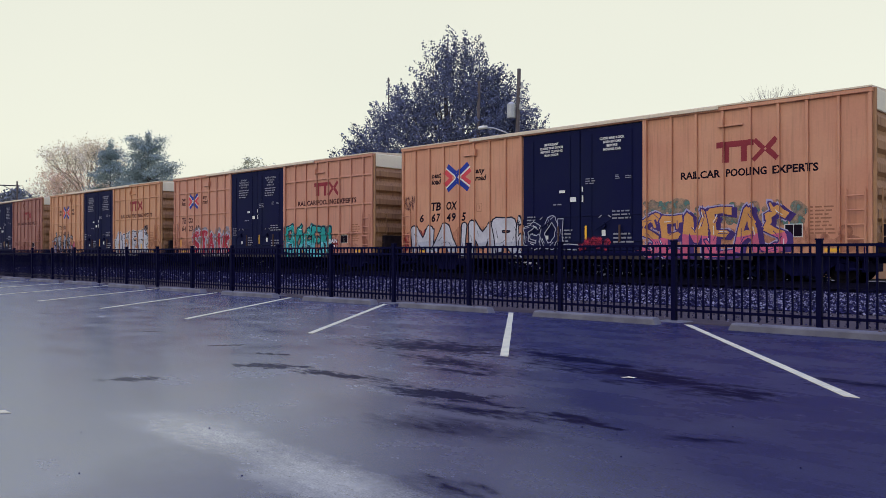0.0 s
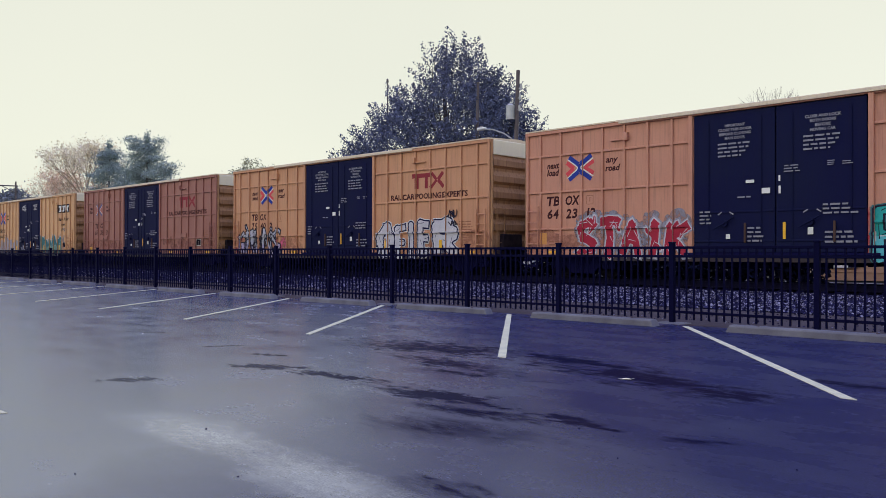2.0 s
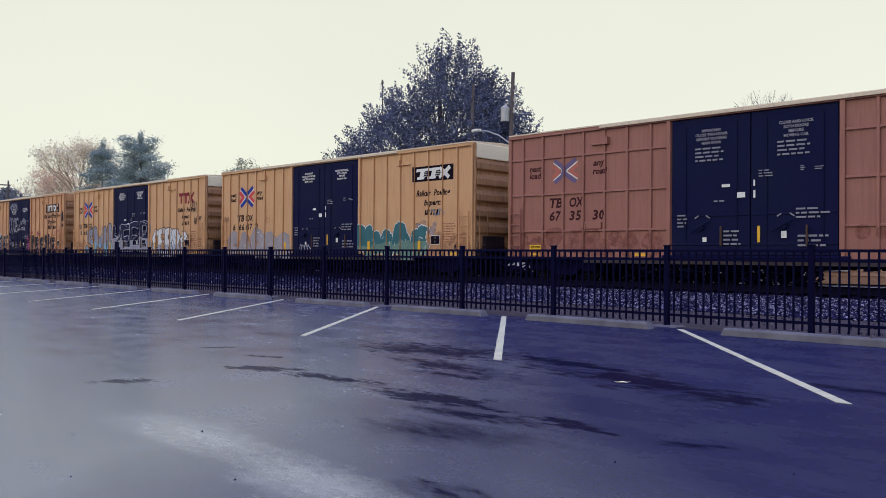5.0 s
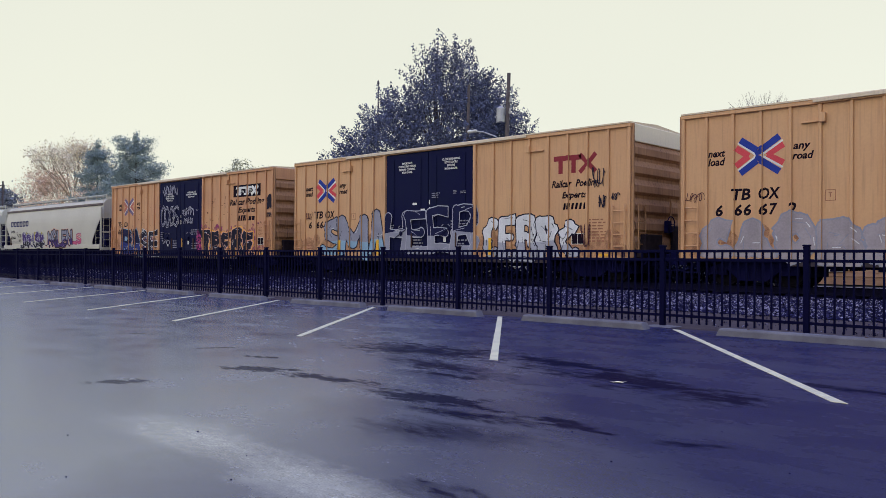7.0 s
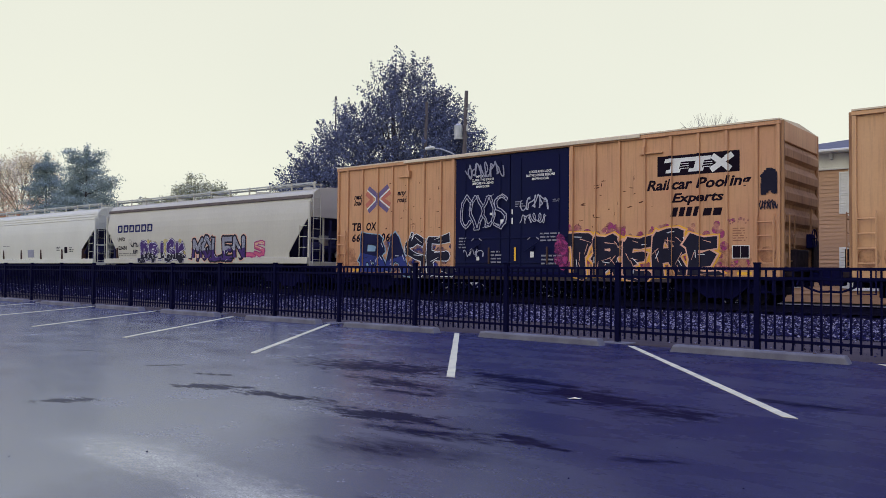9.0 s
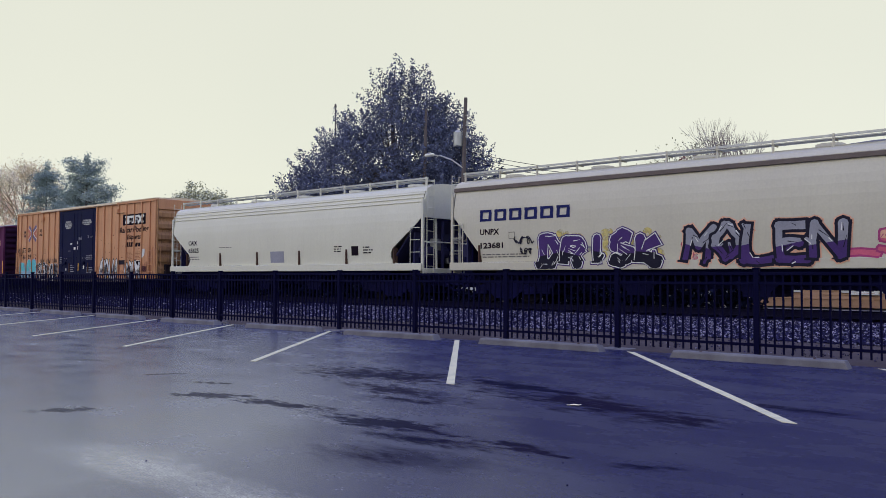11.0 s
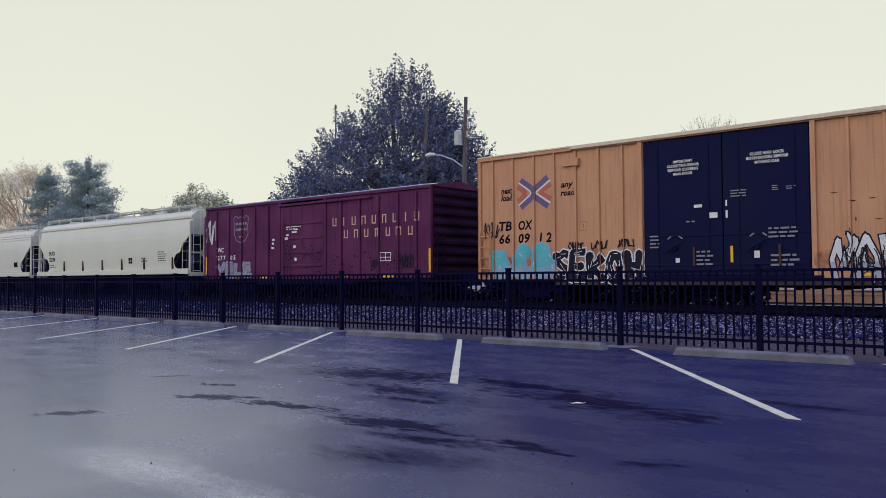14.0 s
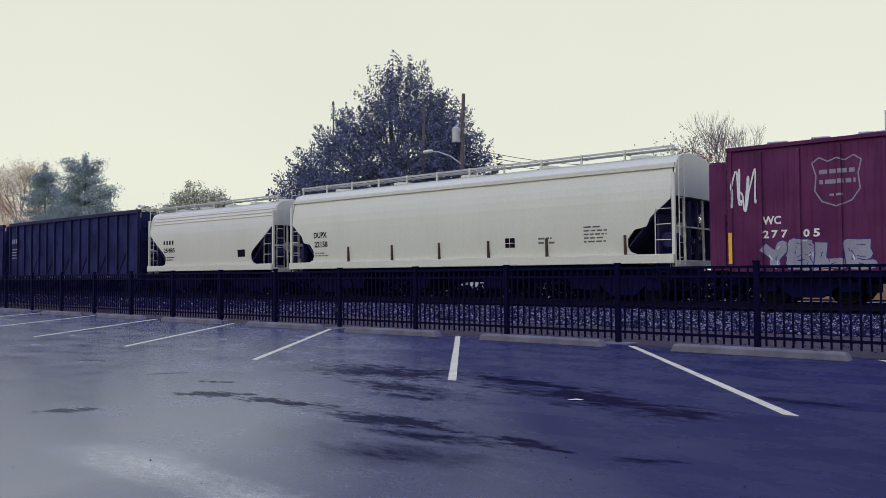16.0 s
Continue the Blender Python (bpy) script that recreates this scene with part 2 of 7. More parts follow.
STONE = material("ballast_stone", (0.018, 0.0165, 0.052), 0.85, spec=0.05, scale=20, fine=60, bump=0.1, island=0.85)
DIRT = material("damp_dirt", (0.080, 0.062, 0.066), 0.85, spec=0.05, second=(0.036, 0.028, 0.034), scale=3, fine=50, bump=0.5)
GROUND = material("gravel_and_grass_ground", (0.060, 0.055, 0.055), 0.9, spec=0.2, second=(0.035, 0.042, 0.028), scale=0.25, fine=20, bump=0.3)
GRAVEL_PALE = material("pale_gravel_drive", (0.30, 0.28, 0.27), 0.85, scale=1, fine=40, bump=0.4)
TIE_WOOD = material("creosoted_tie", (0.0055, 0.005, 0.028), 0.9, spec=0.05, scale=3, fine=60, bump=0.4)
# paler gondola panels, with bluish haze mixed into the black
COAL_PANEL = material("hazed_black_panel_paint", (0.030, 0.034, 0.115), 0.8, spec=0.05, second=(0.008, 0.008, 0.038), amount=0.9, scale=0.7, fine=14, bump=0.1, streak=0.5, streak_colour=(0.006, 0.006, 0.02))
BARK_LILAC = material("lilac_grey_bark", (0.27, 0.225, 0.235), 0.9, scale=6, fine=40, bump=0.3)
# bark lifted pale, with the far trees' haze in its colour
BARK_PALE = material("hazed_grey_bark", (0.42, 0.345, 0.25), 0.9, scale=6, fine=40, bump=0.3)
INK_PEACH = material("faded_peach_lettering_paint", (0.62, 0.38, 0.24), 0.6, scale=2, fine=30, bump=0)
BARK = material("grey_bark", (0.07, 0.058, 0.06), 0.9, scale=6, fine=40, bump=0.5)
POLE_WOOD = material("weathered_pole_wood", (0.12, 0.10, 0.10), 0.85, scale=3, fine=50, bump=0.3)
GALVANISED = material("galvanised_steel", (0.45, 0.46, 0.47), 0.5, 0.6, scale=3, fine=40, bump=0.05)
# all but the red leaves are lifted pale to hold the distance haze
LEAF_DARK = material("hazed_green_leaf", (0.118, 0.137, 0.225), 0.75, spec=0.25, island=0.4, scale=0.4, fine=10, bump=0)
LEAF_PINE = material("hazed_blue_green_needles", (0.31, 0.385, 0.375), 0.7, island=0.2, scale=0.4, fine=10, bump=0)
LEAF_GREY = material("hazed_grey_green_leaf", (0.20, 0.22, 0.26), 0.7, island=0.3, scale=0.4, fine=10, bump=0)
LEAF_AUTUMN = material("hazed_orange_leaf", (0.78, 0.57, 0.41), 0.7, second=(0.72, 0.58, 0.42), island=0.22, scale=0.2, fine=10, bump=0)
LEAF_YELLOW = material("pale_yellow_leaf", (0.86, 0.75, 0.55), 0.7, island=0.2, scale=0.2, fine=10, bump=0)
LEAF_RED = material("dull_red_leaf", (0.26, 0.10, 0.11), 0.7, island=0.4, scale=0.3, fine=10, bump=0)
LEAF_OLIVE = material("hazed_olive_leaf", (0.50, 0.50, 0.36), 0.7, island=0.4, scale=0.3, fine=10, bump=0)
SIDING = material("tan_siding_board", (0.43, 0.25, 0.14), 0.65, second=(0.36, 0.21, 0.12), scale=1, fine=30, bump=0.1, each=0.1)
TRIM_WHITE = material("white_trim_paint", (0.68, 0.67, 0.61), 0.5, scale=2, fine=40, bump=0.05)
SHINGLE = material("grey_shingle", (0.11, 0.11, 0.13), 0.9, scale=2, fine=30, bump=0.4)
SIGN_RED = material("red_sign_paint", (0.42, 0.04, 0.07), 0.5, scale=2, fine=40, bump=0)
# hopper ends: dirt and the shade under the slope, put into one colour
SLOPE_SHADE = material("shaded_slope_sheet", (0.026, 0.026, 0.085), 0.7, spec=0.2, scale=2, fine=30, bump=0.1)
# near-black leaves of the backdrop added for the dark under the cars
HEDGE_BACKDROP = material("backdrop_hedge_leaf", (0.007, 0.009, 0.026), 0.9, spec=0.1, island=0.4, scale=0.5, fine=10, bump=0)
GREASY = material("greasy_dark_brown_steel", (0.030, 0.020, 0.024), 0.85, spec=0.08, second=(0.010, 0.008, 0.014), amount=0.8, scale=5, fine=40, bump=0.3)


def glass():
    m = bpy.data.materials.new("window_glass")
    m.use_nodes = True
    b = m.node_tree.nodes["Principled BSDF"]
    b.inputs["Base Color"].default_value = (0.02, 0.025, 0.04, 1)
    b.inputs["Roughness"].default_value = 0.06
    b.inputs["Specular IOR Level"].default_value = 0.7
    return m


GLASS = glass()


def asphalt():
    """Wet, sealed asphalt: fine grit, streaks along the lot, wet patches with their dark reflections painted in, and
    paler dry drag marks.
    """
    m = bpy.data.materials.new("wet_asphalt")
    m.use_nodes = True
    n, l = m.node_tree.nodes, m.node_tree.links
    bsdf = n["Principled BSDF"]
    co = n.new("ShaderNodeTexCoord")

    def noise_at(scale, detail, stretch=(1, 1, 1), turn=0.0, rough=0.5, offset=(0, 0, 0)):
        mp = n.new("ShaderNodeMapping")
        mp.inputs["Scale"].default_value, mp.inputs["Rotation"].default_value = stretch, (0, 0, radians(turn))
        mp.inputs["Location"].default_value = offset
        t = n.new("ShaderNodeTexNoise")
        t.inputs["Scale"].default_value, t.inputs["Detail"].default_value, t.inputs["Roughness"].default_value = scale, detail, rough
        l.new(co.outputs["Object"], mp.inputs["Vector"]); l.new(mp.outputs[0], t.inputs["Vector"])
        return t.outputs["Fac"]

    def span(v, a, b, c, d):
        r = n.new("ShaderNodeMapRange")
        for k, x in zip(("From Min", "From Max", "To Min", "To Max"), (a, b, c, d)):
            r.inputs[k].default_value = x
        l.new(v, r.inputs["Value"])
        return r.outputs["Result"]

    def math_(op, a, b):
        k = n.new("ShaderNodeMath"); k.operation = op
        for i, v in enumerate((a, b)):
            if isinstance(v, float):
                k.inputs[i].default_value = v
            else:
                l.new(v, k.inputs[i])
        return k.outputs[0]

    def patch(cx, cy, rx, ry, turn, soft, ragg=0.7):
        """1 inside a ragged oval on the ground, 0 outside."""
        mp = n.new("ShaderNodeMapping"); mp.vector_type = "TEXTURE"
        mp.inputs["Location"].default_value, mp.inputs["Rotation"].default_value = (cx, cy, 0), (0, 0, radians(turn))
        mp.inputs["Scale"].default_value = (rx, ry, 1)
        l.new(co.outputs["Object"], mp.inputs["Vector"])
        ln = n.new("ShaderNodeVectorMath"); ln.operation = "LENGTH"
        l.new(mp.outputs[0], ln.inputs[0])
        mixed = math_("ADD", math_("MULTIPLY", streaks, 0.4), math_("MULTIPLY", flecks, 0.6))
        broken = math_("ADD", span(ln.outputs["Value"], 0.2, 3.2, 1.0, -1.0), span(mixed, 0.38, 0.62, -ragg, ragg))
        return span(broken, 0.60 - soft * 0.75, 0.60 + soft * 0.75, 0.0, 1.0)

    broad = noise_at(0.16, 4, (1, 1.6, 1), 8)
    streaks = noise_at(1.5, 12, (0.75, 1.25, 1), 12, 0.66)
    flecks = noise_at(6.5, 8, (0.6, 1.4, 1), 10, 0.7)
    grit = noise_at(95, 3)
    wet = None
    for p in WET:
        q = patch(*p)
        wet = q if wet is None else math_("MAXIMUM", wet, q)
    dry = None
    for p in DRY:
        q = patch(*p, 0.3)
        dry = q if dry is None else math_("MAXIMUM", dry, q)
    # strong blue in the base colour carries the bluish cast of the shadows
    base = n.new("ShaderNodeMix"); base.data_type = "RGBA"
    base.inputs["A"].default_value, base.inputs["B"].default_value = (0.0200, 0.0198, 0.069, 1), (0.0148, 0.0148, 0.056, 1)
    l.new(span(broad, 0.35, 0.65, 0, 1), base.inputs["Factor"])
    b2 = n.new("ShaderNodeMix"); b2.data_type = "RGBA"
    # wet patches: the dark things they mirror are put into this colour
    damp = n.new("ShaderNodeMix"); damp.data_type = "RGBA"
    damp.inputs["A"].default_value, damp.inputs["B"].default_value = (0.0035, 0.0035, 0.020, 1), (0.0075, 0.0045, 0.020, 1)
    l.new(span(noise_at(0.9, 3, offset=(3, 1, 0)), 0.42, 0.58, 0.0, 1.0), damp.inputs["Factor"])
    l.new(damp.outputs["Result"], b2.inputs["B"])
    l.new(math_("MULTIPLY", wet, 0.9), b2.inputs["Factor"]); l.new(base.outputs["Result"], b2.inputs["A"])
    b3 = n.new("ShaderNodeMix"); b3.data_type = "RGBA"
    b3.inputs["B"].default_value = (0.31, 0.295, 0.245, 1)
    l.new(math_("MULTIPLY", dry, 0.85), b3.inputs["Factor"]); l.new(b2.outputs["Result"], b3.inputs["A"])
    b4 = n.new("ShaderNodeMix"); b4.data_type, b4.blend_type = "RGBA", "MULTIPLY"
    b4.inputs["Factor"].default_value = 1.0
    cc = n.new("ShaderNodeCombineColor")
    gv = math_("MULTIPLY", span(grit, 0.3, 0.7, 0.55, 1.45), span(noise_at(22, 5, rough=0.7), 0.3, 0.7, 0.72, 1.28))
    for k in range(3):
        l.new(gv, cc.inputs[k])
    l.new(b3.outputs["Result"], b4.inputs["A"]); l.new(cc.outputs[0], b4.inputs["B"])
    l.new(b4.outputs["Result"], bsdf.inputs["Base Color"])
    # gloss falls off to one side, placing the bright sky reflection by hand
    sep = n.new("ShaderNodeSeparateXYZ"); l.new(co.outputs["Object"], sep.inputs[0])
    across = math_("ADD", math_("MULTIPLY", sep.outputs["X"], 0.64), math_("MULTIPLY", sep.outputs["Y"], 0.77))
    sky_gloss = span(math_("ADD", across, span(broad, 0.3, 0.7, -0.5, 0.5)), -2.7, 1.8, 1.0, 0.0)
    bsdf.inputs["Specular IOR Level"].default_value = 0.0
    bsdf.inputs["Roughness"].default_value = 0.9
    water = n.new("ShaderNodeBsdfGlossy")
    water.inputs["Color"].default_value = (0.85, 0.89, 1.0, 1)
    r = math_("ADD", span(sky_gloss, 0.0, 1.0, 0.27, 0.22), span(streaks, 0.3, 0.7, -0.05, 0.06))
    l.new(r, water.inputs["Roughness"])
    fres = n.new("ShaderNodeFresnel"); fres.inputs["IOR"].default_value = 1.33
    gloss = math_("ADD", span(sky_gloss, 0.0, 1.0, 0.20, 2.3), math_("MULTIPLY", span(streaks, 0.35, 0.65, -0.14, 0.14), span(sky_gloss, 0.0, 1.0, 0.3, 1.0)))
    gloss = math_("MULTIPLY", gloss, span(wet, 0.0, 1.0, 1.0, 0.18))
    gloss = math_("MULTIPLY", gloss, span(dry, 0.0, 1.0, 1.0, 0.95))
    over = n.new("ShaderNodeMixShader")
    l.new(math_("MINIMUM", math_("MULTIPLY", gloss, fres.outputs[0]), 0.37), over.inputs[0])
    l.new(bsdf.outputs[0], over.inputs[1]); l.new(water.outputs[0], over.inputs[2])
    l.new(over.outputs[0], n["Material Output"].inputs["Surface"])
    bp = n.new("ShaderNodeBump")
    bp.inputs["Strength"].default_value, bp.inputs["Distance"].default_value = 0.35, 0.004
    l.new(grit, bp.inputs["Height"]); l.new(bp.outputs[0], bsdf.inputs["Normal"])
    return m


def streak(ax, ay, bx, by, w, soft=0.3):
    """A ragged patch along the line from a to b, about w to each side."""
    return ((ax + bx) / 2, (ay + by) / 2, math.hypot(bx - ax, by - ay) * 0.55, w, math.degrees(math.atan2(by - ay, bx - ax)), soft)


WET = [streak(*k) for k in (
    (-7.7, 6.35, -5.4, 6.75, 0.46), (-6.3, 5.85, -4.5, 5.65, 0.22, 0.4), (-4.1, 4.05, -3.1, 4.2, 0.10, 0.5), (-5.7, 6.95, -3.7, 6.65, 0.24), (-4.7, 6.55, -2.4, 5.95, 0.34, 0.4), (-6.1, 4.42, -5.0, 4.52, 0.13), (-4.8, 4.36, -3.55, 4.42, 0.17),
    (-3.45, 4.40, -2.6, 4.32, 0.12), (-8.6, 4.6, -8.2, 5.2, 0.07), (-7.5, 4.79, -7.05, 4.95, 0.08), (-6.9, 4.15, -6.25, 4.52, 0.14), (-3.8, 3.5, -3.05, 3.68, 0.17, 1.0),
    (-2.8, 2.62, -2.4, 2.72, 0.12, 0.5), (-2.3, 4.33, -1.9, 4.49, 0.07, 0.5), (-2.3, 7.2, -1.5, 7.1, 0.14, 0.4), (-5.5, 5.25, -4.6, 5.45, 0.12, 0.4), (-6.9, 2.85, -6.6, 3.2, 0.12, 0.5), (-10.9, 4.9, -10.2, 5.3, 0.07))]
DRY = [streak(*k) for k in (
    (-5.1, 2.45, -3.6, 2.45, 0.22, 0.6), (-3.9, 2.45, -2.4, 2.28, 0.21, 0.6))]
ASPHALT = asphalt()


# ---- building helpers ----
def mesh_of(name, bm, mat):
    me = bpy.data.meshes.new(name)
    bm.to_mesh(me)
    bm.free()
    me.materials.append(mat)
    return me


def part(name, bm, mat, parent, label="", smooth=False):
    """One mesh object under a thing or a part."""
    me = bm if isinstance(bm, bpy.types.Mesh) else mesh_of(name, bm, mat)
    if smooth:
        for p in me.polygons:
            p.use_smooth = True
    ob = new(name, me)
    ob.parent = parent
    if label:
        ob["label"] = label
    return ob


def thing(name, label, category, group="", m=None, kind=""):
    ob = new(name)
    ob.empty_display_size = 0.3
    if m is not None:
        ob.matrix_basis = m
    return tagged(ob, label, category, group, kind)


def box(bm, x0, x1, y0, y1, z0, z1, bevel=0.0):
    r = bmesh.ops.create_cube(bm, size=1.0)
    for v in r["verts"]:
        v.co = Vector((x0 + (v.co.x + 0.5) * (x1 - x0), y0 + (v.co.y + 0.5) * (y1 - y0), z0 + (v.co.z + 0.5) * (z1 - z0)))
    if bevel:
        es = {e for v in r["verts"] for e in v.link_edges}
        bmesh.ops.bevel(bm, geom=list(es), offset=bevel, segments=1, affect="EDGES")
    return bm


def rod(bm, a, b, r, seg=8, r2=None):
    a, b = Vector(a), Vector(b)
    d = b - a
    m = Matrix.Translation((a + b) / 2) @ d.to_track_quat("Z", "Y").to_matrix().to_4x4()
    bmesh.ops.create_cone(bm, cap_ends=True, segments=seg, radius1=r, radius2=r if r2 is None else r2, depth=d.length, matrix=m)
    return bm


def prism(bm, outline, y0, y1):
    """An outline in x and z, given thickness from y0 to y1."""
    a = [bm.verts.new((x, y0, z)) for x, z in outline]
    b = [bm.verts.new((x, y1, z)) for x, z in outline]
    bm.faces.new(a)
    bm.faces.new(b[::-1])
    for i in range(len(a)):
        j = (i + 1) % len(a)
        bm.faces.new((a[j], a[i], b[i], b[j]))
    bmesh.ops.recalc_face_normals(bm, faces=bm.faces)
    return bm


def boxes(*args, bevel=0.0):
    bm = bmesh.new()
    for a in args:
        box(bm, *a, bevel=bevel)
    return bm


def solid(name, verts, faces, mat):
    me = bpy.data.meshes.new(name)
    me.from_pydata(verts, [], faces)
    me.materials.append(mat)
    me.update()
    return me


# ---- the ground ----
def sheet(name, x0, x1, y0, y1, z, mat, label, category, thick=0.0):
    bm = bmesh.new()
    if thick:
        box(bm, x0, x1, y0, y1, z - thick, z)
    else:
        vs = [bm.verts.new(p) for p in ((x0, y0, z), (x1, y0, z), (x1, y1, z), (x0, y1, z))]
        bm.faces.new(vs)
    ob = new(name, mesh_of(name, bm, mat))
    return tagged(ob, label, category, kind="structure")


sheet("ground", -900, 900, -600, 1200, -0.06, GROUND, "bare gravelly ground with thin grass behind the railway", "ground")
sheet("car_park", -120, 60, -40, 11.42, 0.0, ASPHALT, "wet dark asphalt car park with worn streaks and puddled patches", "car park", 0.05)
sheet("verge", -120, 60, 11.42, 15.3, -0.012, DIRT, "strip of damp grey dirt and grit along the fence", "verge", 0.04)
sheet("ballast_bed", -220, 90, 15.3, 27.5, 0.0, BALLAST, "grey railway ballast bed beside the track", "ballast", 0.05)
sheet("driveway", -60, 40, 29.0, 34.0, -0.03, GRAVEL_PALE, "pale gravel drive behind the railway", "drive", 0.02)


def loose_stones():
    """Broken stones strewn over the ballast, denser near the fence gap that shows them best."""
    rng = np.random.default_rng(4)
    base = np.array([(1, 0, 0), (-1, 0, 0), (0, 1, 0), (0, -1, 0), (0, 0, 1), (0, 0, -1.0)])
    tri = [(0, 2, 4), (2, 1, 4), (1, 3, 4), (3, 0, 4), (2, 0, 5), (1, 2, 5), (3, 1, 5), (0, 3, 5)]
    zones = [(-24, 6, 15.1, 22.9, 42000, 0.032), (-24, 6, 12.2, 15.1, 2600, 0.016), (-60, -24, 15.1, 22.9, 10000, 0.06), (-60, 6, 25.9, 27.4, 2500, 0.06)]
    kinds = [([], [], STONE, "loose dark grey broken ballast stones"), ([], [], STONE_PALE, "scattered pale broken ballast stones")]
    for x0, x1, y0, y1, count, size in zones:
        xs, ys = rng.uniform(x0, x1, count), rng.uniform(y0, y1, count)
        for x, y in zip(xs, ys):
            verts, faces = kinds[1 if rng.random() < (0.27 if x0 > -30 else 0.08) else 0][:2]
            k = 6 * len(verts)
            s = size * rng.uniform(0.5, 1.35)
            p = base * (s * rng.uniform(0.55, 1.2, (6, 1))) * np.array([1, 1, 0.75])
            a = rng.uniform(0, 6.28)
            c, d = math.cos(a), math.sin(a)
            q = np.stack([p[:, 0] * c - p[:, 1] * d + x, p[:, 0] * d + p[:, 1] * c + y, p[:, 2] + p[:, 0] * rng.uniform(-0.4, 0.4) + s * 0.35], 1)
            verts.append(q)
            faces.extend((i + k, j + k, m + k) for i, j, m in tri)
    for verts, faces, mat, label in kinds:
        ob = new("loose_ballast", solid("loose_ballast", np.concatenate(verts).tolist(), faces, mat))
        tagged(ob, label, "ballast", kind="stuff")


loose_stones()

# ---- the track ----
RAIL_TOP, TRACK_Y = 0.24, 24.65


def track():
    tr = thing("railway_track", "steel rails on dark creosoted ties in grey ballast", "railway track", kind="structure")
    for s in (-1, 1):
        bm = bmesh.new()
        y = TRACK_Y + s * 0.755
        box(bm, -330, 260, y - 0.036, y + 0.036, RAIL_TOP - 0.04, RAIL_TOP)
        box(bm, -330, 260, y - 0.009, y + 0.009, RAIL_TOP - 0.15, RAIL_TOP - 0.04)
        box(bm, -330, 260, y - 0.07, y + 0.07, RAIL_TOP - 0.175, RAIL_TOP - 0.15)
        part("rail", bm, RAIL_STEEL, tr, "dark weathered steel rail")
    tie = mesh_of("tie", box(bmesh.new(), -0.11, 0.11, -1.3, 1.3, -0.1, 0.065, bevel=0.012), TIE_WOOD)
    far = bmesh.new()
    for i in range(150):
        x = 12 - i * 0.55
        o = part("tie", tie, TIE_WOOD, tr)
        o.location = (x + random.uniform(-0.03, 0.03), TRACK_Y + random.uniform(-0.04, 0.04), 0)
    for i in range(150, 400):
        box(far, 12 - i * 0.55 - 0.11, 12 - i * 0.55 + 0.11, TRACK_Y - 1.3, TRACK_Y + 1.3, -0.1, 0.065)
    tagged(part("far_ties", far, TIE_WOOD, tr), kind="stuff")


track()


# ---- the car park's lines and wheel stops ----
def paint_line(ax, ay, bx, by, name="parking_line"):
    d = Vector((bx - ax, by - ay, 0)).normalized()
    s = Vector((1, 0, 0)) * 0.044 / abs(d.y)
    bm = bmesh.new()
    n = 14
    rows = []
    for i in range(n + 1):
        p = Vector((ax, ay, 0)) + (Vector((bx, by, 0)) - Vector((ax, ay, 0))) * i / n
        w = s * random.uniform(0.94, 1.06)
        rows.append((p - w, p + w))
    top = [[bm.verts.new((q.x, q.y, 0.005)) for q in r] for r in rows]
    low = [[bm.verts.new((q.x, q.y, 0.0005)) for q in r] for r in rows]
    for i in range(n):
        bm.faces.new((top[i][0], top[i][1], top[i + 1][1], top[i + 1][0]))
        bm.faces.new((low[i][0], top[i][0], top[i + 1][0], low[i + 1][0]))
        bm.faces.new((top[i][1], low[i][1], low[i + 1][1], top[i + 1][1]))
    bm.faces.new((low[0][0], low[0][1], top[0][1], top[0][0]))
    bm.faces.new((top[n][0], top[n][1], low[n][1], low[n][0]))
    bmesh.ops.recalc_face_normals(bm, faces=bm.faces)
    ob = new(name, mesh_of(name, bm, LINE_WHITE))
    tagged(ob, "worn white painted parking bay line on asphalt", "parking line", "parking bay lines", "structure")


for i in range(12):
    paint_line(-1.95 - 3.42 * i, 6.47, -5.70 - 3.45 * i, 11.22)
paint_line(1.53, 6.47, -2.24, 11.22)
for i in range(3):
    paint_line(-5.96 - 3.46 * (i - 1), 1.83, -9.7 - 3.46 * (i - 1), -2.9)


def wheel_stop():
    ws = thing("wheel_stop", "low weathered concrete wheel stop on the asphalt", "wheel stop", "wheel stops along the fence")
    L = 1.17
    prof = [(-0.10, 0.0), (-0.096, 0.078), (-0.08, 0.102), (0.08, 0.102), (0.096, 0.078), (0.10, 0.0)]
    bm = bmesh.new()
    a = [bm.verts.new((-L + 0.05 * (z / 0.102), y, z)) for y, z in prof]
    b = [bm.verts.new((L - 0.05 * (z / 0.102), y, z)) for y, z in prof]
    bm.faces.new(a)
    bm.faces.new(b[::-1])
    for i in range(len(prof)):
        j = (i + 1) % len(prof)
        bm.faces.new((a[j], a[i], b[i], b[j]))
    bmesh.ops.recalc_face_normals(bm, faces=bm.faces)
    part("block", bm, CONCRETE, ws)
    for x in (-0.75, 0.75):
        part("anchor_pin", rod(bmesh.new(), (x, 0, 0.09), (x, 0, 0.108), 0.022, 8), RUST, ws, "rusty steel anchor pin")
    return ws


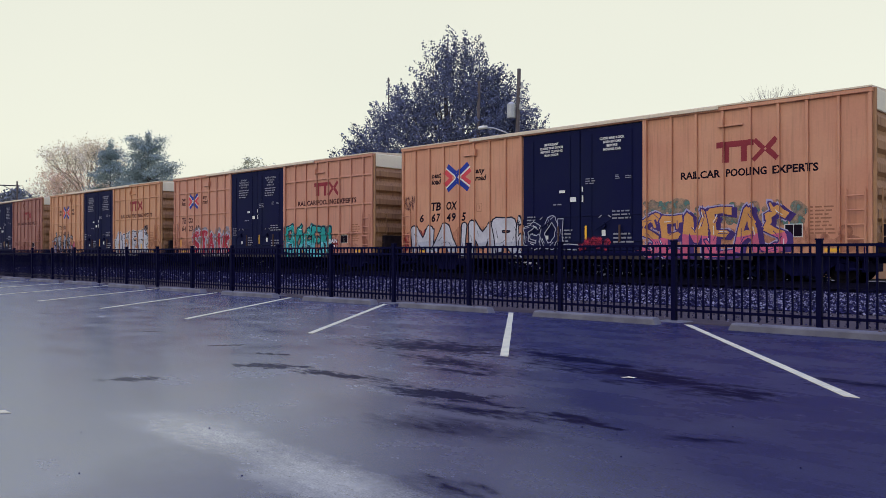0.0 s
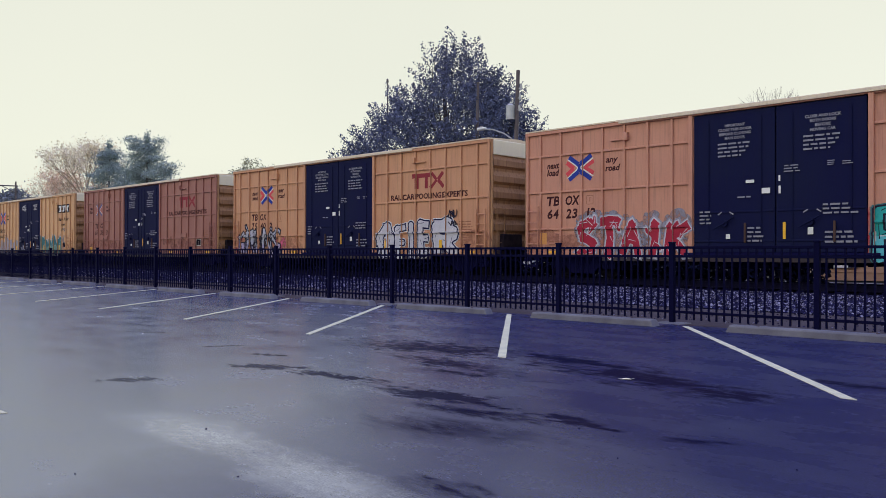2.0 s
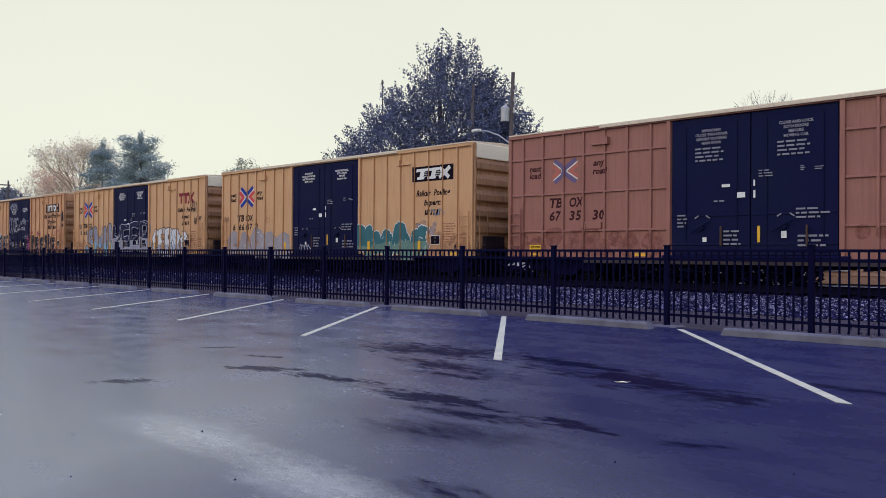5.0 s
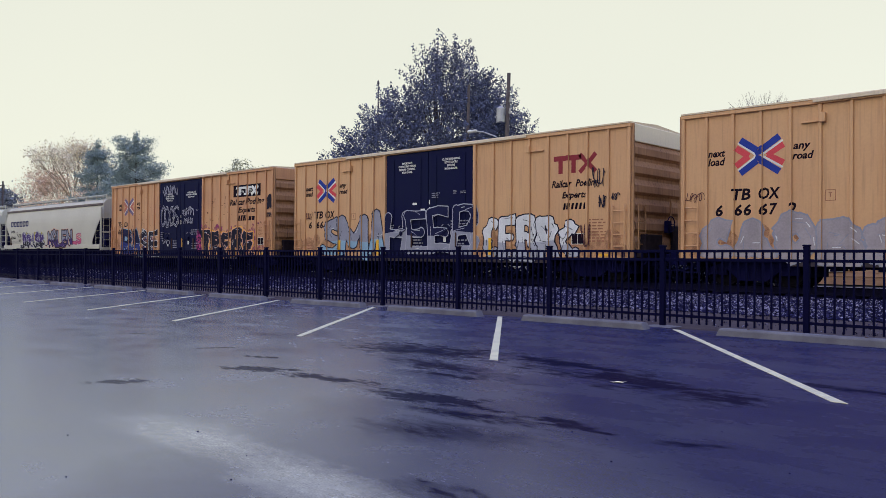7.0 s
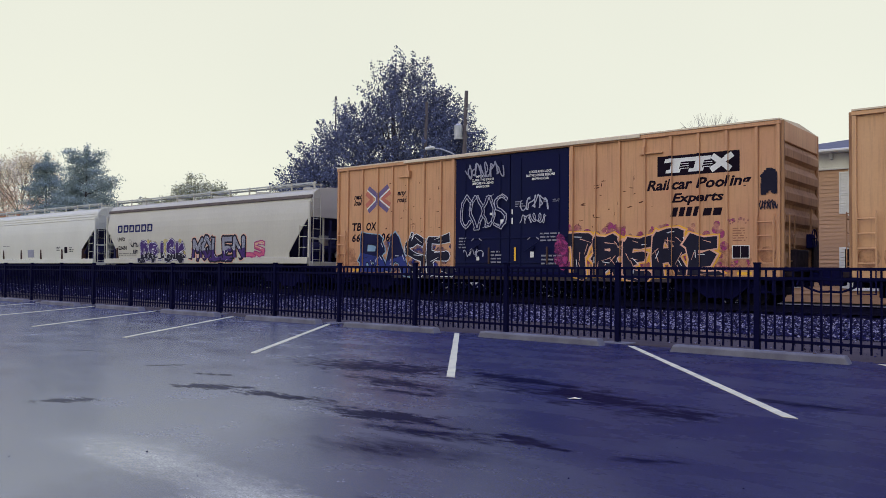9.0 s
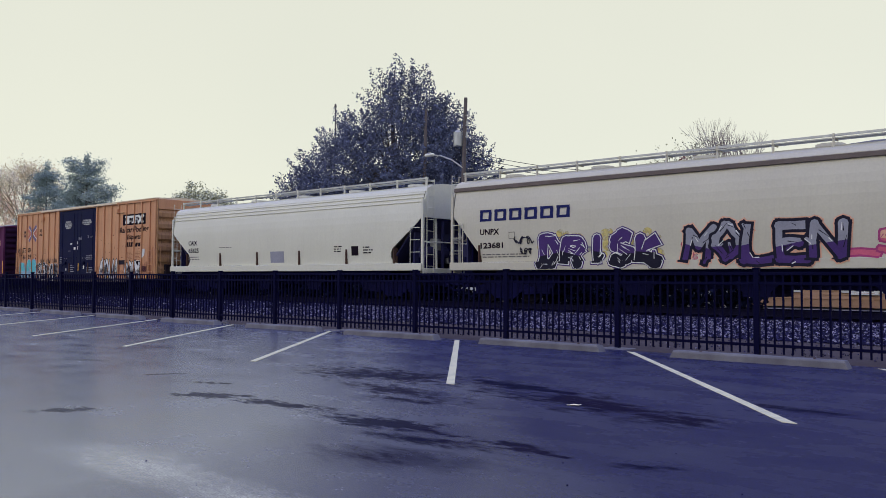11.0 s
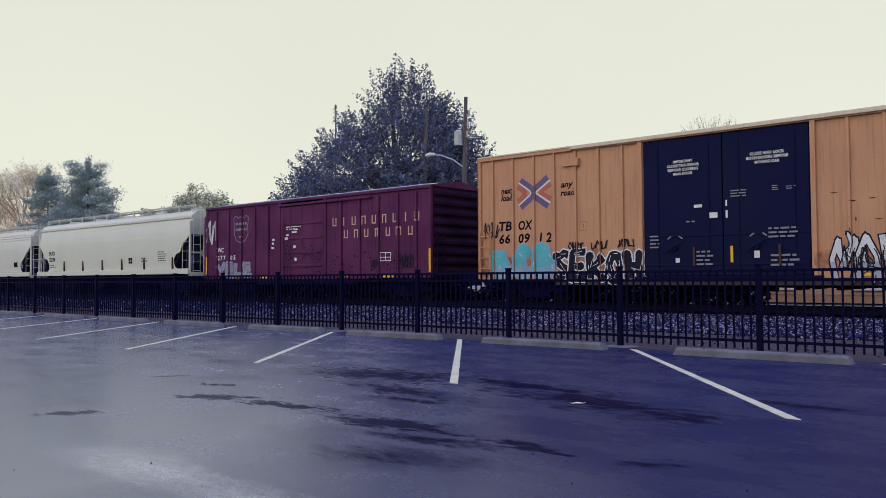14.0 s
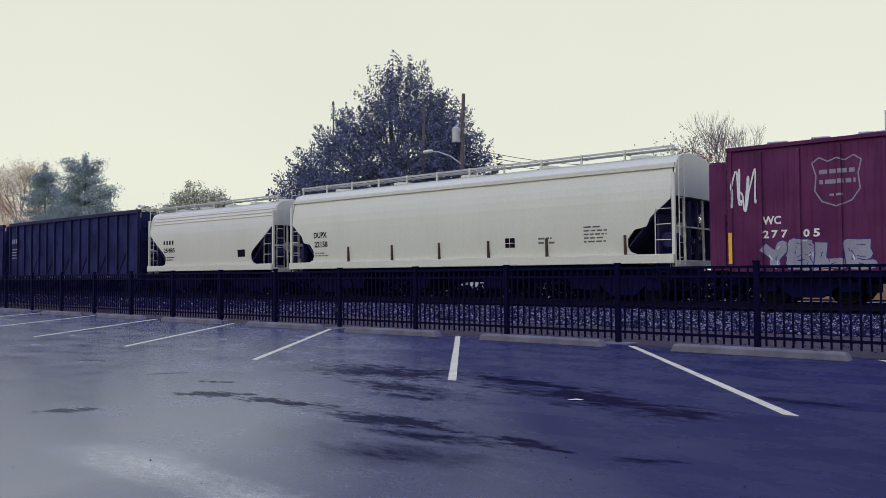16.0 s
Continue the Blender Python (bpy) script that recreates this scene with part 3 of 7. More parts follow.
def litter():
    """A pale fallen leaf and dark bits of grit on the asphalt."""
    rng = random.Random(17)
    for x, y in ((-3.66, 6.11),):
        ob = new("fallen_leaf", None)
        tagged(ob, "pale curled fallen leaf on wet asphalt", "leaf")
        ob.matrix_basis = pose(x, y, 0.003, 0, 0, 40) @ Matrix.Scale(0.42, 4)
        pts = [(-0.17, 0, 0.012), (-0.08, 0.05, 0.004), (0.02, 0.06, 0.02), (0.12, 0.03, 0.006), (0.19, 0.0, 0.02), (0.1, -0.05, 0.005), (-0.02, -0.045, 0.018), (-0.1, -0.03, 0.003)]
        part("blade", solid("blade", pts, [(0, 1, 2, 3, 4, 5, 6, 7)], LEAF_YELLOW), LEAF_YELLOW, ob)
    bit = mesh_of("grit", rod(bmesh.new(), (0, 0, 0), (0.004, 0.002, 0.016), 0.016, 6, 0.009), FRAME_BLACK)
    for i in range(26):
        d, a = rng.uniform(2.6, 7.5), radians(44 + rng.uniform(-27, 27))
        g = new("stone_bit", bit)
        tagged(g, "small dark stone on the asphalt", "stone", "stones on the asphalt")
        g.location, g.scale = (-d * math.sin(a), d * math.cos(a), 0.0), [rng.uniform(0.18, 0.42)] * 3


litter()
stop = wheel_stop()
STOPS = [(-7.2, 0.3), (-10.55, 1.8), (-13.8, 2.2), (-17.35, 1.0), (-20.8, 0.5), (-24.4, -0.5), (-28.0, 0.6), (-31.4, 0.4), (-34.9, -0.8), (-3.72, 0.8), (-0.3, 0.4)]
stop.matrix_basis = pose(STOPS[0][0], 10.93, 0, 0, 0, STOPS[0][1])
for x, a in STOPS[1:]:
    copy_thing(stop, pose(x, 10.93 + random.uniform(-0.05, 0.05), 0, 0, 0, a))


# ---- the fence ----
def fence():
    fy, step = 11.76, 2.235
    f = thing("metal_fence", "black powder-coated metal picket fence between car park and railway", "fence")
    f.matrix_basis = pose(0, fy, 0)
    x0 = -3.97 + 3 * step
    post = mesh_of("post", boxes((-0.040, 0.040, -0.040, 0.040, -0.02, 1.275), (-0.048, 0.048, -0.048, 0.048, 1.275, 1.298), bevel=0.004), FENCE_BLACK)
    rails = {z: mesh_of("rail", box(bmesh.new(), -step / 2 + 0.042, step / 2 - 0.042, -0.02, 0.02, z - 0.021, z + 0.021, bevel=0.003), FENCE_BLACK) for z in (1.205, 1.065, 0.175)}
    picket = mesh_of("picket", box(bmesh.new(), -0.0125, 0.0125, -0.0125, 0.0125, 0.055, 1.222), FENCE_BLACK)
    pad = mesh_of("footing", box(bmesh.new(), -0.24, 0.24, -0.2, 0.17, -0.03, 0.006, bevel=0.01), CONCRETE)
    rest = bmesh.new()
    for i in range(24):
        x = x0 - i * step
        o = part("post", post, FENCE_BLACK, f); o.location.x = x
        o = part("footing", pad, CONCRETE, f, "pale concrete post footing"); o.location = (x + 0.05, -0.08, 0)
        for z in rails:
            o = part("rail", rails[z], FENCE_BLACK, f); o.location.x = x - step / 2
        for k in range(1, 18):
            px = x - k * step / 18
            if i < 17:
                o = part("picket", picket, FENCE_BLACK, f); o.location.x = px
            else:
                box(rest, px - 0.0125, px + 0.0125, -0.0125, 0.0125, 0.055, 1.222)
    tagged(part("far_picket", rest, FENCE_BLACK, f), kind="stuff")


# ---- trees ----
def leaf_mesh(name, centres, size, mat, rng, flat=0.6):
    """Small four-cornered leaf clumps, each turned its own way."""
    n = len(centres)
    a = rng.normal(size=(n, 3)); a /= np.linalg.norm(a, axis=1)[:, None]
    b = rng.normal(size=(n, 3)); b -= a * (a * b).sum(1)[:, None]; b /= np.linalg.norm(b, axis=1)[:, None]
    s = size * rng.uniform(0.45, 1.3, (n, 1))
    q = np.stack([centres + a * s, centres + b * s * flat, centres - a * s * 0.8, centres - b * s * flat], 1).reshape(-1, 3)
    return solid(name, q.tolist(), [(4 * i, 4 * i + 1, 4 * i + 2, 4 * i + 3) for i in range(n)], mat)


def limbs(bm, base, height, radius, tips, rng):
    """A tapered trunk and limbs that reach to the tips."""
    pts = [Vector(base)]
    for k in range(1, 6):
        pts.append(Vector((base[0] + rng.normal() * 0.15, base[1] + rng.normal() * 0.15, base[2] + height * k / 5)))
    for k in range(5):
        rod(bm, pts[k], pts[k + 1], radius * (1 - k / 5.5), 9, radius * (1 - (k + 1) / 5.5))
    for tip in tips:
        tip = Vector(tip)
        h = min(max((tip.z - base[2]) * rng.uniform(0.45, 0.75), height * 0.12), height * 0.96)
        k = min(int(h / height * 5), 4)
        s = pts[k].lerp(pts[k + 1], h / height * 5 - k)
        mid = s.lerp(tip, 0.5) + Vector((rng.normal() * 0.2, rng.normal() * 0.2, 0.25))
        r = radius * 0.22 * (1 - 0.6 * h / height)
        rod(bm, s, mid, r, 5, r * 0.6)
        rod(bm, mid, tip, r * 0.6, 5, r * 0.15)


def crown_tree(name, x, y, lobes, leaf, bark, label, seed, count, size, trunk_h, trunk_r, clump=0.9, twigs=110, category="tree", sprig=0.0):
    """Lobes: centre offset, half sizes and share. Leaves gather in clumps on the tips of the twigs, with gaps between."""
    rng = np.random.default_rng(seed)
    t = thing(name, label, category, m=pose(x, y, 0))
    tips, ways = [], []
    total = sum(l[6] for l in lobes)
    for cx, cy, cz, rx, ry, rz, share in lobes:
        m = max(3, int(twigs * share / total))
        v = rng.normal(size=(m, 3)); v /= np.linalg.norm(v, axis=1)[:, None]
        r = rng.uniform(0.25, 1.0, (m, 1)) ** 0.45 * rng.uniform(0.85, 1.12, (m, 1))
        p = v * r
        p[:, :2] *= np.clip(1.05 - 0.55 * p[:, 2:3], 0.2, 1.5)      # narrower towards the top
        tips.append(p * np.array([rx, ry, rz]) + np.array([cx, cy, cz]))
        way = v * np.array([1, 1, 0.7]) + np.array([0, 0, 0.55]) + rng.normal(size=(m, 3)) * 0.25
        ways.append(way / np.linalg.norm(way, axis=1)[:, None])
    tips, ways = np.concatenate(tips), np.concatenate(ways)
    bm = bmesh.new()
    limbs(bm, (0, 0, 0), trunk_h, trunk_r, tips[:: max(1, len(tips) // 160)].tolist(), rng)
    part("trunk", bm, bark, t)
    which = rng.integers(0, len(tips), count)
    c = tips[which] + rng.normal(size=(count, 3)) * clump * rng.uniform(0.5, 1.1, (len(tips), 1))[which] * np.array([1, 1, 0.8])
    if sprig:        # leaves sit along twigs that point up and outwards
        along = rng.uniform(0, 1, (count, 1)) ** 0.8
        c = tips[which] + ways[which] * (0.45 - along) * sprig + rng.normal(size=(count, 3)) * clump * (0.35 + 0.9 * along)
    c[:, 2] = np.maximum(c[:, 2], 0.3)
    part("crown", leaf_mesh("crown", c, size, leaf, rng), leaf, t)
    return t


def pine(name, x, y, h, r, seed, count, label, lean=0.0, taper=0.92):
    rng = np.random.default_rng(seed)
    t = thing(name, label, "tree", m=pose(x, y, 0))
    bm = bmesh.new()
    rod(bm, (0, 0, 0), (lean, 0, h * 0.97), 0.3, 9, 0.04)
    cs = []
    boughs = 58
    for k in range(boughs):        # separate boughs, each with a few flat tufts of needles
        z = h * (0.12 + 0.84 * ((k + rng.uniform(-2, 2)) / boughs))
        z = min(max(z, h * 0.1), h * 0.96)
        rad = r * (1 - taper * min(1.0, max(0.0, z / h - 0.1) / 0.88)) * rng.uniform(0.55, 1.25)
        a = k * 2.4 + rng.uniform(-0.5, 0.5)
        tip = np.array([math.cos(a) * rad + lean * z / h, math.sin(a) * rad, z + rad * (0.08 + 0.55 * (z / h) ** 2)])
        root = np.array([lean * z / h, 0, z])
        rod(bm, root.tolist(), tip.tolist(), 0.05, 4, 0.012)
        tufts = 3 + int(rad > 3)
        for j in range(tufts):
            u = 0.30 + 0.70 * (j + 1) / tufts
            c = root * (1 - u) + tip * u + rng.normal(size=3) * 0.18
            m = int(count / boughs / tufts)
            cs.append(c + rng.normal(size=(m, 3)) * np.array([0.52, 0.52, 0.22]))
    cs.append(np.array([lean, 0, h]) + rng.normal(size=(int(count / 60), 3)) * np.array([0.2, 0.2, 0.5]))
    part("trunk", bm, BARK, t)
    part("crown", leaf_mesh("crown", np.concatenate(cs), 0.14, LEAF_PINE, rng, 0.35), LEAF_PINE, t)


def bare_tree(name, x, y, h, spread, seed, label, leaves=0, leaf=None, depth=5, bark=None, stout=0.017, leaf_size=0.17):
    rng = np.random.default_rng(seed)
    t = thing(name, label, "tree", m=pose(x, y, 0))
    bm = bmesh.new()
    ends = []

    def grow(p, d, length, r, k):
        q = p + d * length
        rod(bm, p, q, r, 5 if k > 2 else 4, r * 0.7)
        if k == 0:
            ends.append(q)
            return
        for _ in range(3):
            nd = (d + Vector((rng.normal() * spread, rng.normal() * spread, abs(rng.normal()) * 0.25))).normalized()
            grow(q, nd, length * rng.uniform(0.62, 0.85), r * 0.62, k - 1)

    grow(Vector((0, 0, 0)), Vector((0, 0, 1)), h * 0.29, h * stout, depth)
    part("trunk", bm, bark or BARK, t)
    if leaves:
        e = np.array([list(p) for p in ends])
        c = e[rng.integers(0, len(e), leaves)] + rng.normal(size=(leaves, 3)) * 0.55
        part("crown", leaf_mesh("crown", c, leaf_size, leaf, rng), leaf, t)


crown_tree("broadleaf_tree", -40.2, 42.0,
           [(0.8, 0, 9.2, 6.4, 6, 7.6, 0.9), (3.8, 0, 10.6, 3.2, 4, 3.8, 0.2), (-6.0, 0.5, 8.2, 5.0, 5, 5.6, 0.5), (5.2, 0, 7.2, 4.2, 5, 3.9, 0.35), (-9.6, 0, 6.0, 3.8, 4, 4.6, 0.35), (-1, 0, 5, 10, 6, 4.0, 0.5)],
           LEAF_DARK, BARK, "large dense dark green broadleaf tree behind the railway", 11, 190000, 0.092, 16.5, 0.45, 0.18, 2500, sprig=1.6)
pine("pine_tree", -92.5, 44, 14.7, 6.6, 21, 36000, "tall blue-green pine with layered open branches", taper=0.78)
pine("pine_tree", -101.0, 43, 14.6, 5.2, 22, 30000, "slim dark blue-green pine beside another pine")
pine("pine_tree", -96.5, 45, 11.2, 9.8, 23, 40000, "lower spreading blue-green pine between taller pines")
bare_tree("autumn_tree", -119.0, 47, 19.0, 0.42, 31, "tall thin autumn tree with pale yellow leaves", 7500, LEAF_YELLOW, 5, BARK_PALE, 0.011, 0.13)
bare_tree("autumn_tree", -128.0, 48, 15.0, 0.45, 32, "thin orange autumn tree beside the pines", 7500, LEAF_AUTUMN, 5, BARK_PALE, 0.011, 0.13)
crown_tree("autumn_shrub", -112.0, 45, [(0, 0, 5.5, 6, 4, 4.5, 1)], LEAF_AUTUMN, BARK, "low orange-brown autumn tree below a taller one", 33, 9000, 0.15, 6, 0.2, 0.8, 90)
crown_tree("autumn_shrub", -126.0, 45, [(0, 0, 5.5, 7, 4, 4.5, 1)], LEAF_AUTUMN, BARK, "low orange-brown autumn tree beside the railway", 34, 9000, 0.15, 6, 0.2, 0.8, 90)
bare_tree("bare_tree", -146.0, 50, 14.0, 0.5, 35, "bare grey tree beyond the railway", 500, LEAF_AUTUMN, 6, BARK_PALE, 0.012)
crown_tree("dark_shrub", -142.0, 45, [(0, 0, 6.4, 6, 4, 5.6, 1), (-6, 0, 5.4, 5, 4, 4.6, 0.6)], LEAF_GREY, BARK, "dark green round tree beyond the railway", 36, 16000, 0.25, 5, 0.2, 0.7, 140)
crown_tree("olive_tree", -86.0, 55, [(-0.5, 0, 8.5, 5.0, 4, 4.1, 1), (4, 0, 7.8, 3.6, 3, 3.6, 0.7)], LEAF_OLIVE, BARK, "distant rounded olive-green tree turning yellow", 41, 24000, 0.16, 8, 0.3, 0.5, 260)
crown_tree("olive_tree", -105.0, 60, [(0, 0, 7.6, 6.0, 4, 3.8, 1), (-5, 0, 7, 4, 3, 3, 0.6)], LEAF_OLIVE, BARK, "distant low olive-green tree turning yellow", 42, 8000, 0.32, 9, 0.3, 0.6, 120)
crown_tree("red_tree", -17.3, 40.0, [(0, 0, 4.6, 4.3, 2.2, 2.9, 1), (-2.6, 0, 4.8, 2.0, 1.6, 2.2, 0.4)], LEAF_RED, BARK, "low spreading tree with dull red autumn leaves beside the house", 53, 30000, 0.085, 5.5, 0.16, 0.16, 420, sprig=0.7)
bare_tree("bare_tree", -16.6, 48, 10.2, 0.33, 51, "bare grey-brown finely branched tree behind the house", 0, None, 6, BARK_LILAC, 0.011)
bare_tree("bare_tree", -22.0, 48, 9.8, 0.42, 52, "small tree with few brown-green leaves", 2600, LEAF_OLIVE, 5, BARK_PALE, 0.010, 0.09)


# ---- poles and wires ----
def utility_poles():
    p = thing("utility_pole", "weathered wooden utility pole with a grey transformer", "utility pole", m=pose(-30.4, 38, 0))
    part("pole", rod(bmesh.new(), (-0.35, 0, 0), (0.05, 0, 12.35), 0.17, 10, 0.11), POLE_WOOD, p)
    bm = rod(bmesh.new(), (-0.36, -0.25, 9.35), (-0.36, -0.25, 10.2), 0.27, 16)
    rod(bm, (-0.36, -0.25, 10.2), (-0.36, -0.25, 10.32), 0.25, 16, 0.1)
    part("transformer", bm, GALVANISED, p, "grey cylindrical transformer")
    bm = bmesh.new()
    pts = [(-0.1, -0.1, 8.0), (-0.7, -0.4, 8.5), (-1.4, -0.7, 8.8), (-1.9, -0.9, 8.85)]
    for a, b in zip(pts, pts[1:]):
        rod(bm, a, b, 0.045, 6)
    part("lamp_arm", bm, GALVANISED, p)
    part("lamp_head", box(bmesh.new(), -2.45, -1.75, -1.05, -0.78, 8.78, 8.97, bevel=0.06), TRIM_WHITE, p, "grey street lamp head")
    for z, dx in ((11.2, 0.45), (10.6, 0.35), (9.9, 0.3)):
        bm = bmesh.new()
        rod(bm, (0, 0, z), (dx, -0.2, z + 0.05), 0.03, 6)
        rod(bm, (dx, -0.2, z - 0.1), (dx, -0.2, z + 0.25), 0.06, 8)
        part("insulator", bm, GALVANISED, p)
    q = thing("utility_pole", "plain dark wooden utility pole before a tree", "utility pole", m=pose(-34.5, 39, 0))
    part("pole", rod(bmesh.new(), (-0.3, 0, 0), (0, 0, 12.4), 0.15, 10, 0.09), POLE_WOOD, q)
    r = thing("antenna_mast", "thin pointed mast behind a tree", "mast", m=pose(-51.2, 46, 0))
    part("mast", rod(bmesh.new(), (0, 0, 0), (0, 0, 16.0), 0.12, 8, 0.04), POLE_WOOD, r)
    part("finial", rod(bmesh.new(), (0, 0, 16.0), (0, 0, 16.3), 0.12, 8, 0.05), POLE_WOOD, r)
    s = thing("utility_pole", "distant wooden utility pole with a crossarm", "utility pole", m=pose(-126.3, 40, 0))
    part("pole", rod(bmesh.new(), (0, 0, 0), (0, 0, 11.6), 0.18, 8, 0.12), POLE_WOOD, s)
    part("crossarm", rod(bmesh.new(), (-1.35, -4.2, 10.95), (0.1, 0.3, 10.95), 0.09, 6), POLE_WOOD, s)
    part("brace", rod(bmesh.new(), (-0.55, -1.7, 10.9), (0, 0, 9.9), 0.05, 6), POLE_WOOD, s)
    w = thing("overhead_wires", "thin dark overhead wires from a utility pole", "wires")
    for z, z2 in ((9.0, 6.25), (8.7, 6.15), (8.4, 6.05)):
        bm = bmesh.new()
        a, b = Vector((-30.2, 38, z)), Vector((-12.0, 36.3, z2))
        prev = a
        for k in range(1, 15):
            u = k / 14
            c = a.lerp(b, u) - Vector((0, 0, 4 * 0.7 * u * (1 - u)))
            rod(bm, prev, c, 0.016, 4)
            prev = c
        part("wire", bm, FRAME_BLACK, w)


utility_poles()


# ---- the house behind the railway ----
def house():
    h = thing("house", "two-storey house with tan siding, white trim and a grey roof", "house", m=pose(-12.5, 36.0, 0))
    W, D, EAVE = 13.0, 9.0, 6.35
    # walls stand behind the boards, with openings left for the windows
    wins = [(x, 0.78, z, hh) for x in (0.95, 4.32, 7.7, 11.1) for z, hh in ((3.74, 1.76), (0.62, 1.72))]

    def cut(x0, x1, z0, z1):
        """The stretches of a band of wall that no window takes up."""
        holes = sorted((a - 0.02, a + w + 0.02) for a, w, b, hh in wins if b < z1 and b + hh > z0)
        out, x = [], x0
        for a, b in holes:
            if a > x:
                out.append((x, a))
            x = max(x, b)
        if x < x1:
            out.append((x, x1))
        return out

    zs = sorted({0.0, EAVE, *(b for _, _, b, _ in wins), *(b + hh for _, _, b, hh in wins)})
    bm = bmesh.new()
    for z0, z1 in zip(zs, zs[1:]):
        for a, b in cut(0.02, W - 0.02, z0 + 1e-3, z1 - 1e-3):
            box(bm, a, b, 0.03, 0.2, z0, z1)
    part("wall", bm, SIDING, h)
    part("wall", boxes((0.0, 0.18, 0.2, D, 0, EAVE), (W - 0.18, W, 0.2, D, 0, EAVE), (0.18, W - 0.18, D - 0.18, D, 0, EAVE)), SIDING, h)
    # lapped boards
    k = 0
    z = 0.35
    while z < EAVE - 0.75:
        for a, b in cut(0.14, W - 0.14, z, z + 0.16):
            bm = bmesh.new()
            prism_pts = [(0.03, z), (0.002, z), (0.022, z + 0.165), (0.03, z + 0.165)]
            va = [bm.verts.new((a, y, q)) for y, q in prism_pts]
            vb = [bm.verts.new((b, y, q)) for y, q in prism_pts]
            bm.faces.new(va); bm.faces.new(vb[::-1])
            for i in range(4):
                j = (i + 1) % 4
                bm.faces.new((va[j], va[i], vb[i], vb[j]))
            bmesh.ops.recalc_face_normals(bm, faces=bm.faces)
            part("board", bm, SIDING, h)
        z += 0.165
    part("frieze", box(bmesh.new(), -0.03, W + 0.03, -0.03, 0.03, EAVE - 0.72, EAVE - 0.058), TRIM_WHITE, h, "white painted frieze board")
    part("moulding", box(bmesh.new(), -0.06, W + 0.06, -0.1, -0.03, EAVE - 0.75, EAVE - 0.66, bevel=0.02), TRIM_WHITE, h)
    for i in range(16):
        part("bracket", box(bmesh.new(), 0.2 + i * 0.82, 0.3 + i * 0.82, -0.3, -0.03, EAVE - 0.32, EAVE - 0.06, bevel=0.02), TRIM_WHITE, h)
    for x in (-0.02, W - 0.14):
        part("corner_board", box(bmesh.new(), x, x + 0.16, -0.02, 0.03, 0, EAVE - 0.75), TRIM_WHITE, h)
    part("gutter", box(bmesh.new(), -0.5, W + 0.5, -0.75, -0.62, EAVE - 0.06, EAVE + 0.06, bevel=0.03), TRIM_WHITE, h)
    part("soffit", box(bmesh.new(), -0.5, W + 0.5, -0.62, 0.3, EAVE - 0.056, EAVE + 0.004), TRIM_WHITE, h)
    ez = EAVE + 0.065
    vs = [(-0.6, -0.7, ez), (W + 0.6, -0.7, ez), (W + 0.5, D + 0.5, ez), (-0.5, D + 0.5, ez), (4.2, D / 2, ez + 1.2), (W - 4.2, D / 2, ez + 1.2)]
    fs = [(0, 1, 5, 4), (1, 2, 5), (2, 3, 4, 5), (3, 0, 4), (3, 2, 1, 0)]
    part("roof", solid("roof", vs, fs, SHINGLE), SHINGLE, h)
    for a, w, b, hh in wins:
        bm = boxes((a - 0.13, a, -0.03, 0.1, b - 0.02, b + hh + 0.02), (a + w, a + w + 0.13, -0.03, 0.1, b - 0.02, b + hh + 0.02),
                   (a - 0.16, a + w + 0.16, -0.04, 0.1, b + hh + 0.02, b + hh + 0.18))
        win = part("window", bm, TRIM_WHITE, h, "white-framed sash window")
        part("sill", box(bmesh.new(), a - 0.18, a + w + 0.18, -0.08, 0.1, b - 0.09, b - 0.02, bevel=0.01), TRIM_WHITE, win)
        part("sash", boxes((a, a + 0.05, 0.03, 0.07, b, b + hh), (a + w - 0.05, a + w, 0.03, 0.07, b, b + hh), (a + 0.05, a + w - 0.05, 0.03, 0.07, b, b + 0.06),
                           (a + 0.05, a + w - 0.05, 0.03, 0.07, b + hh - 0.06, b + hh), (a + 0.05, a + w - 0.05, 0.02, 0.07, b + hh / 2 - 0.03, b + hh / 2 + 0.03),
                           (a + w / 2 - 0.015, a + w / 2 + 0.015, 0.035, 0.065, b + 0.06, b + hh - 0.06)), TRIM_WHITE, win)
        part("pane", box(bmesh.new(), a + 0.04, a + w - 0.04, 0.052, 0.058, b + 0.05, b + hh - 0.05), GLASS, win)
        for sx in (a - 0.52, a + w + 0.14):
            sh = part("shutter", boxes((sx, sx + 0.05, -0.05, -0.005, b, b + hh), (sx + 0.33, sx + 0.38, -0.05, -0.005, b, b + hh), (sx + 0.05, sx + 0.33, -0.05, -0.005, b, b + 0.07),
                                       (sx + 0.05, sx + 0.33, -0.05, -0.005, b + hh - 0.07, b + hh), (sx + 0.05, sx + 0.33, -0.05, -0.005, b + hh / 2 - 0.04, b + hh / 2 + 0.04), (sx + 0.05, sx + 0.33, -0.02, -0.005, b + 0.07, b + hh - 0.07)), TRIM_WHITE, h, "pale louvred shutter")
            for q in range(14):
                zz = b + 0.1 + q * (hh - 0.2) / 14
                if abs(zz + 0.03 - b - hh / 2) > 0.08:
                    part("slat", box(bmesh.new(), sx + 0.05, sx + 0.33, -0.042, -0.021, zz, zz + 0.05), TRIM_WHITE, sh)
    sign = thing("wall_sign", "dark red flat sign on the house wall", "sign", m=pose(-7.24, 35.9, 2.52))
    part("board", box(bmesh.new(), 0, 1.6, -0.03, 0.02, 0, 1.11, bevel=0.01), SIGN_RED, sign)
